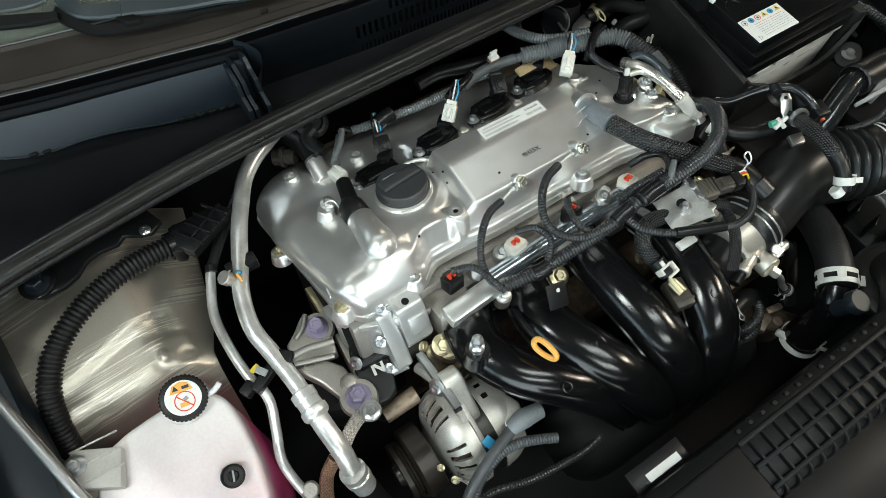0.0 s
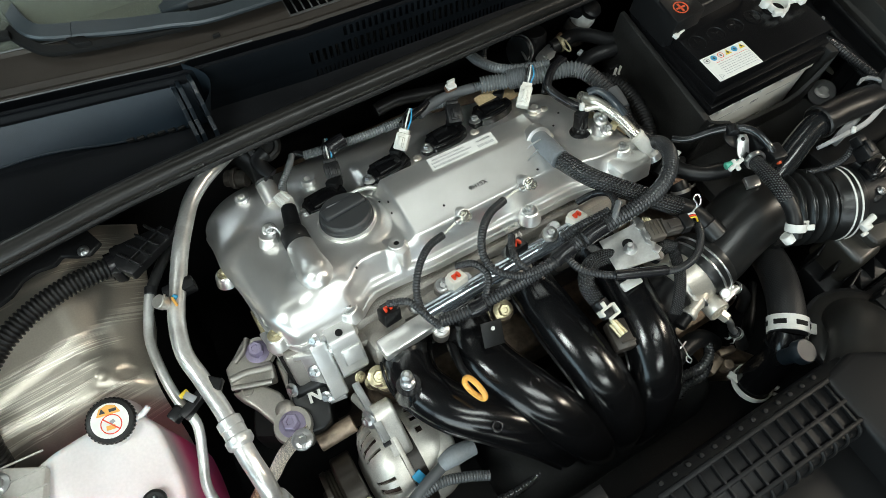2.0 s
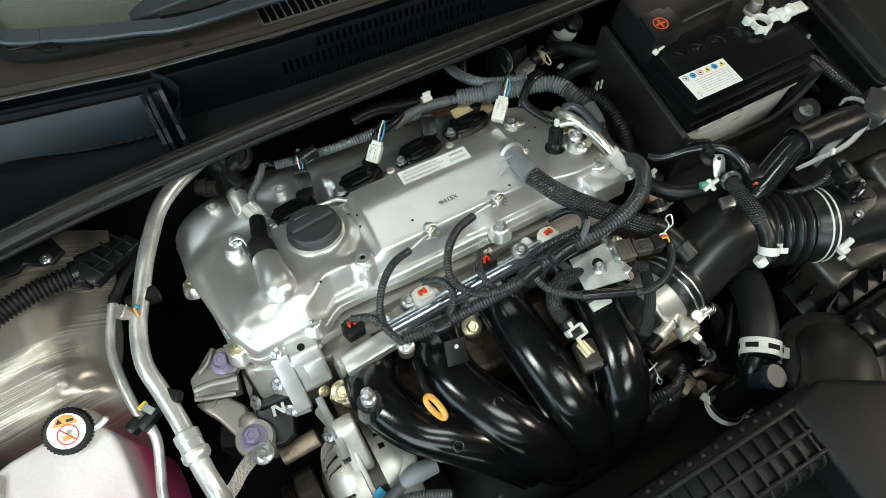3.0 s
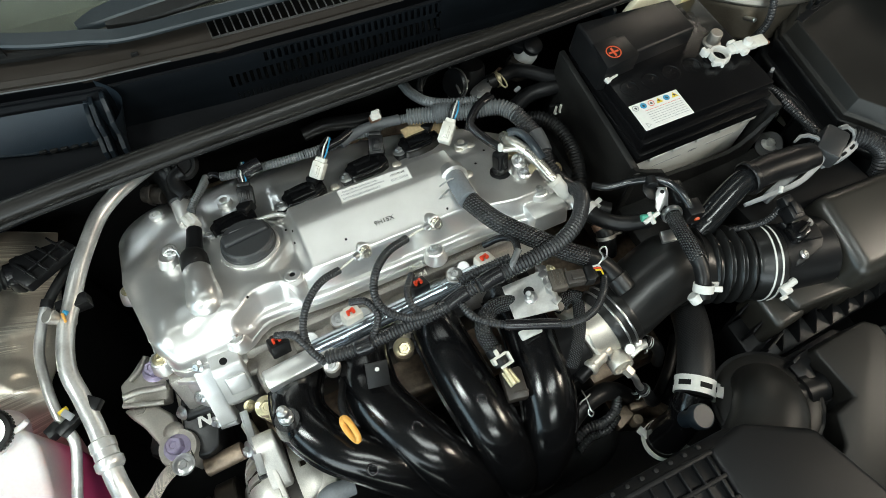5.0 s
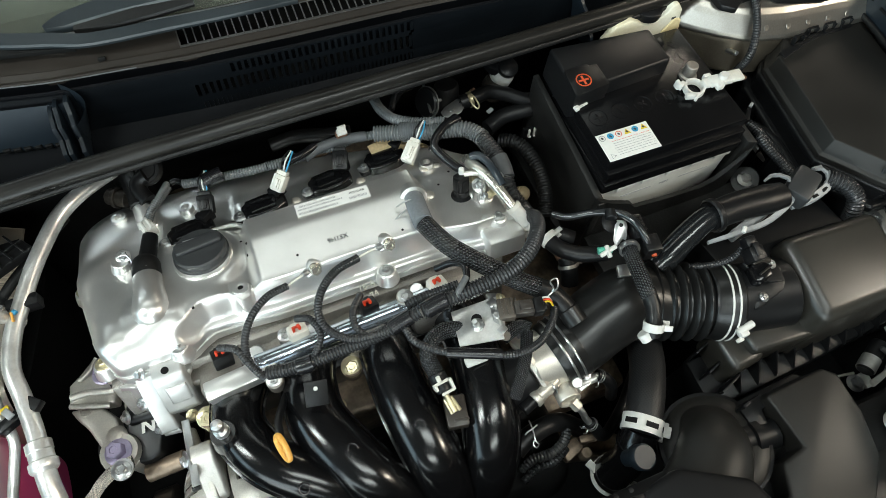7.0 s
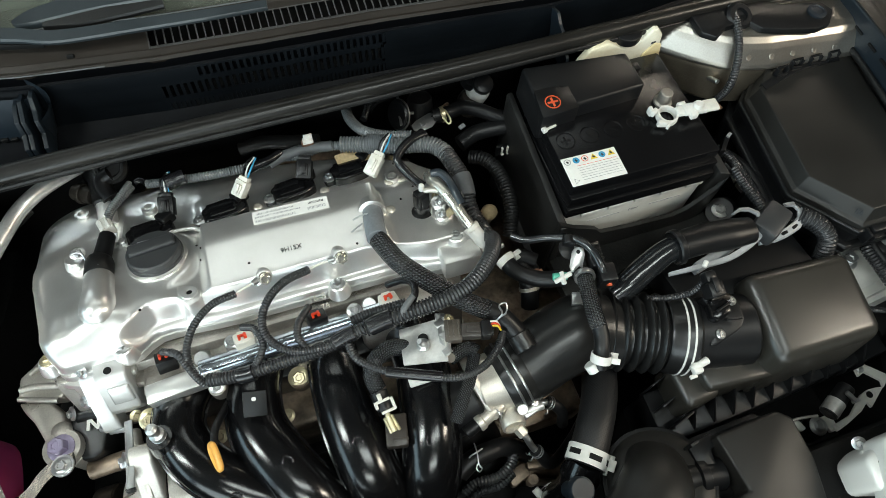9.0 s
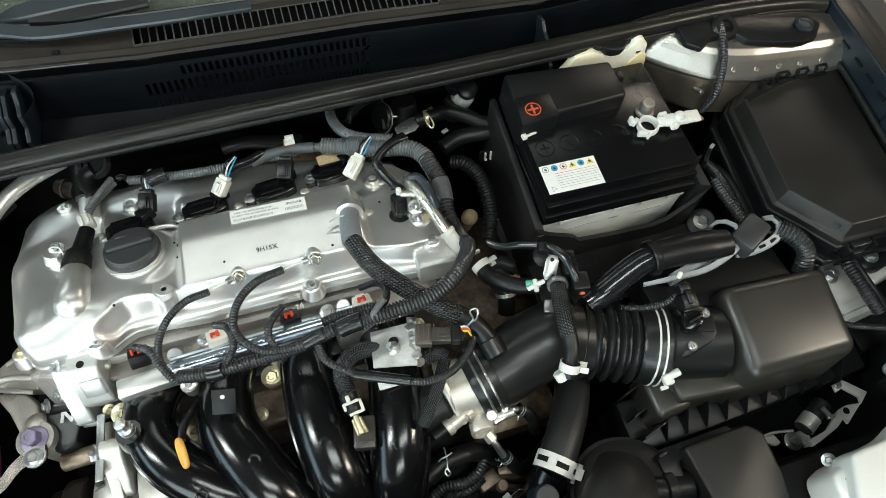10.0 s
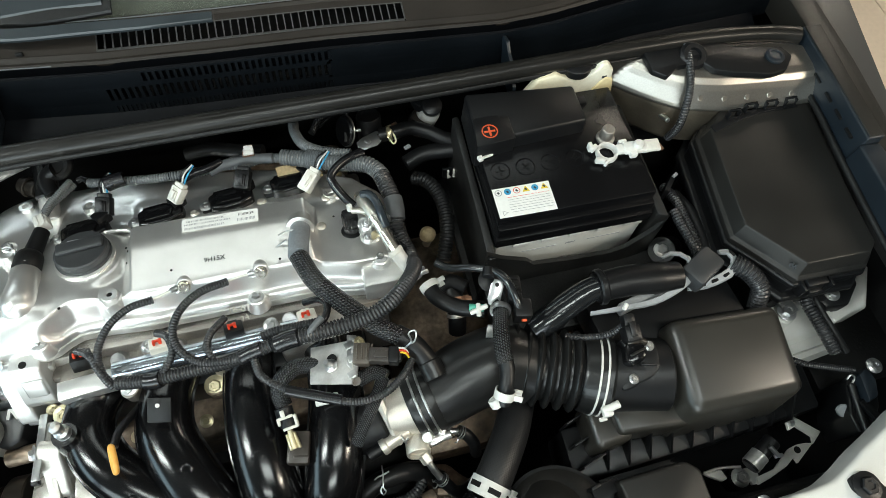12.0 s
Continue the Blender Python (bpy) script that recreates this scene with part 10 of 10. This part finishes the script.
ECU2 = thing("control_unit_plug", "black connector in a pale grey perforated frame", "connector", (0.723, -0.221, 0.780))
part("shell", box((0.659, -0.234, 0.822), (0.052, 0.034, 0.03), 0.006, Matrix.Rotation(radians(30), 4, "Z")), M_CAPGREY, ECU2)
gf2 = [(0.639, -0.251, 0.810), (0.663, -0.253, 0.815), (0.696, -0.246, 0.820), (0.707, -0.234, 0.825), (0.702, -0.221, 0.828), (0.689, -0.218, 0.828)]
ribbon("grey_frame", gf2, [0.003, 0.005, 0.006, 0.006, 0.005, 0.003], 0.0025, M_GREYPL, ECU2)
for frame_pts, owner in ((gf2, ECU2),):
    ln, fr, le = spline(frame_pts, 0.017)
    for k in range(1, len(ln) - 1):
        d = ln[k + 1] - ln[k - 1]
        part("frame_slot", box((0, 0, 0), (0.0095, 0.004, 0.003), 0.0008, Matrix.Translation(Vector(ln[k]) + Vector((0, 0, 0.0020))) @ Matrix.Rotation(math.atan2(d[1], d[0]), 4, "Z"), 1), M_DARK, owner)
tube("tail", [(0.706, -0.234, 0.820), (0.721, -0.251, 0.820), (0.733, -0.270, 0.810), (0.735, -0.281, 0.790), (0.745, -0.285, 0.760)], [.014, .013, .012, .012, .012], M_CORR, ECU2, "", n=14, rib=0.0055)
single("battery_conduit", [(0.667, -0.139, 0.810), (0.668, -0.164, 0.810), (0.671, -0.191, 0.810), (0.672, -0.217, 0.810)], 0.0072, M_CORR, "black corrugated conduit between battery and fuse box", "conduit", n=14, rib=0.005)
tagged(part("control_unit", box((0.613, -0.263, 0.760), (0.20, 0.09, 0.05), 0.006, Matrix.Rotation(radians(8), 4, "Z")), M_BLACK), "black engine control unit in front of the battery", "control unit")
single("filter_lead", [(0.466, -0.275, 0.800), (0.491, -0.284, 0.805), (0.519, -0.287, 0.810), (0.540, -0.280, 0.820)], 0.0045, M_CORR, "thin black corrugated lead to the air flow sensor", "conduit", n=10, rib=0.004)
# gearbox-side clutter in the dark gap
GAP = thing("gearbox_hoses", "dark hoses and clips on the gearbox side", "hose", (0.33, -0.2, 0.6))
tube("hose", [(0.186, -0.386, 0.688), (0.203, -0.378, 0.694), (0.222, -0.374, 0.694), (0.245, -0.372, 0.688), (0.266, -0.376, 0.672), (0.285, -0.386, 0.650)], 0.0125, M_HOSE, GAP, "", n=16)
tube("conduit", [(0.262, -0.366, 0.670), (0.262, -0.384, 0.676), (0.250, -0.398, 0.680), (0.228, -0.405, 0.680), (0.204, -0.402, 0.676), (0.186, -0.408, 0.668)], 0.0072, M_CORR, GAP, "", n=12, rib=0.005)
tube("conduit", [(0.255, -0.404, 0.660), (0.232, -0.414, 0.664), (0.208, -0.413, 0.660), (0.186, -0.420, 0.655)], 0.0065, M_CORR, GAP, "", n=12, rib=0.005)
tube("wire_clip", [(0.2135, -0.360, 0.708), (0.2130, -0.372, 0.709), (0.2105, -0.386, 0.708), (0.2130, -0.391, 0.706), (0.2090, -0.394, 0.704), (0.2065, -0.389, 0.705), (0.2095, -0.3845, 0.707)], 0.0010, M_STEEL, GAP, "bent cotter pin", n=6, step=0.003)
tube("wire_clip", [(0.2020, -0.3745, 0.706), (0.2060, -0.3725, 0.708), (0.2130, -0.3715, 0.709), (0.2210, -0.3690, 0.708)], 0.0011, M_STEEL, GAP, "", n=6, step=0.003)
part("casting_lug", join(box((0.262, -0.408, 0.650), (0.030, 0.020, 0.020), 0.004, Matrix.Rotation(0.3, 4, "Z")), box((0.290, -0.404, 0.655), (0.026, 0.010, 0.012), 0.003, Matrix.Rotation(-0.2, 4, "Z")), rod((0.278, -0.420, 0.640), (0.278, -0.420, 0.662), 0.007)), M_BLOCK, GAP, "brown cast lugs")
tube("hose", [(0.333, -0.158, 0.740), (0.351, -0.151, 0.750), (0.370, -0.165, 0.750)], 0.011, M_HOSE, GAP, "", n=14)
part("aluminium_case", box((0.33, -0.30, 0.58), (0.14, 0.10, 0.06), 0.012), M_BLOCK, GAP)

# ---- small things in the gaps beside the battery ----
CLIPS = thing("clip_bracket", "dark bracket with three pale plastic clips", "bracket", (0.40, 0.02, 0.72))
part("bar", box((0.400, 0.026, 0.745), (0.032, 0.006, 0.022), 0.002, Matrix.Rotation(radians(-4), 4, "Z")), M_BLACK, CLIPS)
for k in range(3):
    part("clip", join(box((0.3915 + 0.0085 * k, 0.0205, 0.750), (0.0026, 0.004, 0.017), 0.0008), box((0.3925 + 0.0085 * k, 0.0195, 0.743), (0.0045, 0.004, 0.003), 0.0008)), M_IVORY, CLIPS)
single("gearbox_conduit", [(0.338, 0.014, 0.765), (0.352, 0.002, 0.772), (0.364, -0.020, 0.772), (0.368, -0.050, 0.768), (0.363, -0.085, 0.762), (0.350, -0.118, 0.750)], 0.0105, M_RUBBER, "dull black corrugated conduit beside the battery", "conduit", n=16, rib=0.0055)
BOOTS = thing("breather_boot", "tan rubber breather boot on the gearbox", "boot", (0.342, -0.068, 0.70))
part("boot", lathe([(0.0, -0.02), (0.009, -0.02), (0.012, -0.008), (0.010, 0.0), (0.006, 0.004), (0.0, 0.005)], stand((0.342, -0.068, 0.742), 0, (0.2, -0.4, 1)), 20), M_CARDBOARD, BOOTS)
part("stem", rod((0.340, -0.062, 0.700), (0.342, -0.068, 0.728), 0.006), M_BLOCK, BOOTS)
CLH = thing("clamped_hose_end", "black hose end with a rusty spring clamp", "hose", (0.35, -0.175, 0.70))
tube("hose", [(0.352, -0.160, 0.742), (0.353, -0.178, 0.738), (0.352, -0.196, 0.728), (0.350, -0.210, 0.710)], 0.0125, M_HOSE, CLH, "", n=18, step=0.004)
band("clamp", (0.3528, -0.172, 0.740), (0.3528, -0.182, 0.737), 0.0130, 0.010, M_RUST, CLH, "rusty spring clamp")
band("clamp", (0.3524, -0.190, 0.732), (0.3520, -0.197, 0.727), 0.0130, 0.005, M_STAMPED, CLH)
NOZ = thing("fluid_cup", "milky plastic fluid cup behind the engine", "fluid cup", (0.378, 0.105, 0.76))
part("cup", lathe([(0.0, -0.04), (0.012, -0.04), (0.017, -0.03), (0.017, 0.002), (0.0145, 0.010), (0.0125, 0.014), (0.0, 0.014)], stand((0.380, 0.104, 0.796), 0, (0.1, -0.35, 1)), 26), M_EAR, NOZ)
part("neck", lathe([(0.0135, 0.0), (0.0150, 0.002), (0.0150, 0.010), (0.012, 0.012), (0.0, 0.012)], stand((0.3815, 0.099, 0.8105), 0, (0.1, -0.35, 1)), 26), M_BLACK, NOZ, "black cap")
EYE = thing("eyelet_bracket", "silver-painted eyelet bracket beside the battery", "bracket", (0.738, -0.11, 0.70))
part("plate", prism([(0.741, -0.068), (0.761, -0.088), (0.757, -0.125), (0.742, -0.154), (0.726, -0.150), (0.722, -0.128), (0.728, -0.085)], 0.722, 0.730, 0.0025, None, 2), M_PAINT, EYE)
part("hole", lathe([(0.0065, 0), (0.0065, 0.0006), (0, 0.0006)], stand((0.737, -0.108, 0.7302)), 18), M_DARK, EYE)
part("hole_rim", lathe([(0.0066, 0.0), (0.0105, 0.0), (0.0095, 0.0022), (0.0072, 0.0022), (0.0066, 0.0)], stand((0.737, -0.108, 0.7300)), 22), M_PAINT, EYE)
single("battery_side_conduit", [(0.684, -0.086, 0.782), (0.686, -0.115, 0.792), (0.687, -0.145, 0.794), (0.688, -0.180, 0.792), (0.686, -0.212, 0.786)], 0.0078, M_CORR, "black corrugated conduit beside the battery tray", "conduit", n=16, rib=0.0045)
single("battery_side_hose", [(0.699, -0.096, 0.775), (0.702, -0.125, 0.786), (0.703, -0.155, 0.788), (0.701, -0.196, 0.784)], 0.0070, M_HOSE, "smooth black hose beside the battery tray", "hose", n=14)
POST = thing("cable_post", "upright black plastic cable post beside the battery", "clip", (0.69, -0.09, 0.76))
part("post", prism([(0.669, -0.104), (0.676, -0.106), (0.695, -0.086), (0.688, -0.083)], 0.76, 0.806, 0.0015, None, 2), M_BLACK, POST)
part("tip", box((0.6925, -0.0845, 0.808), (0.009, 0.005, 0.004), 0.001, Matrix.Rotation(radians(30), 4, "Z")), M_GREYPL, POST)
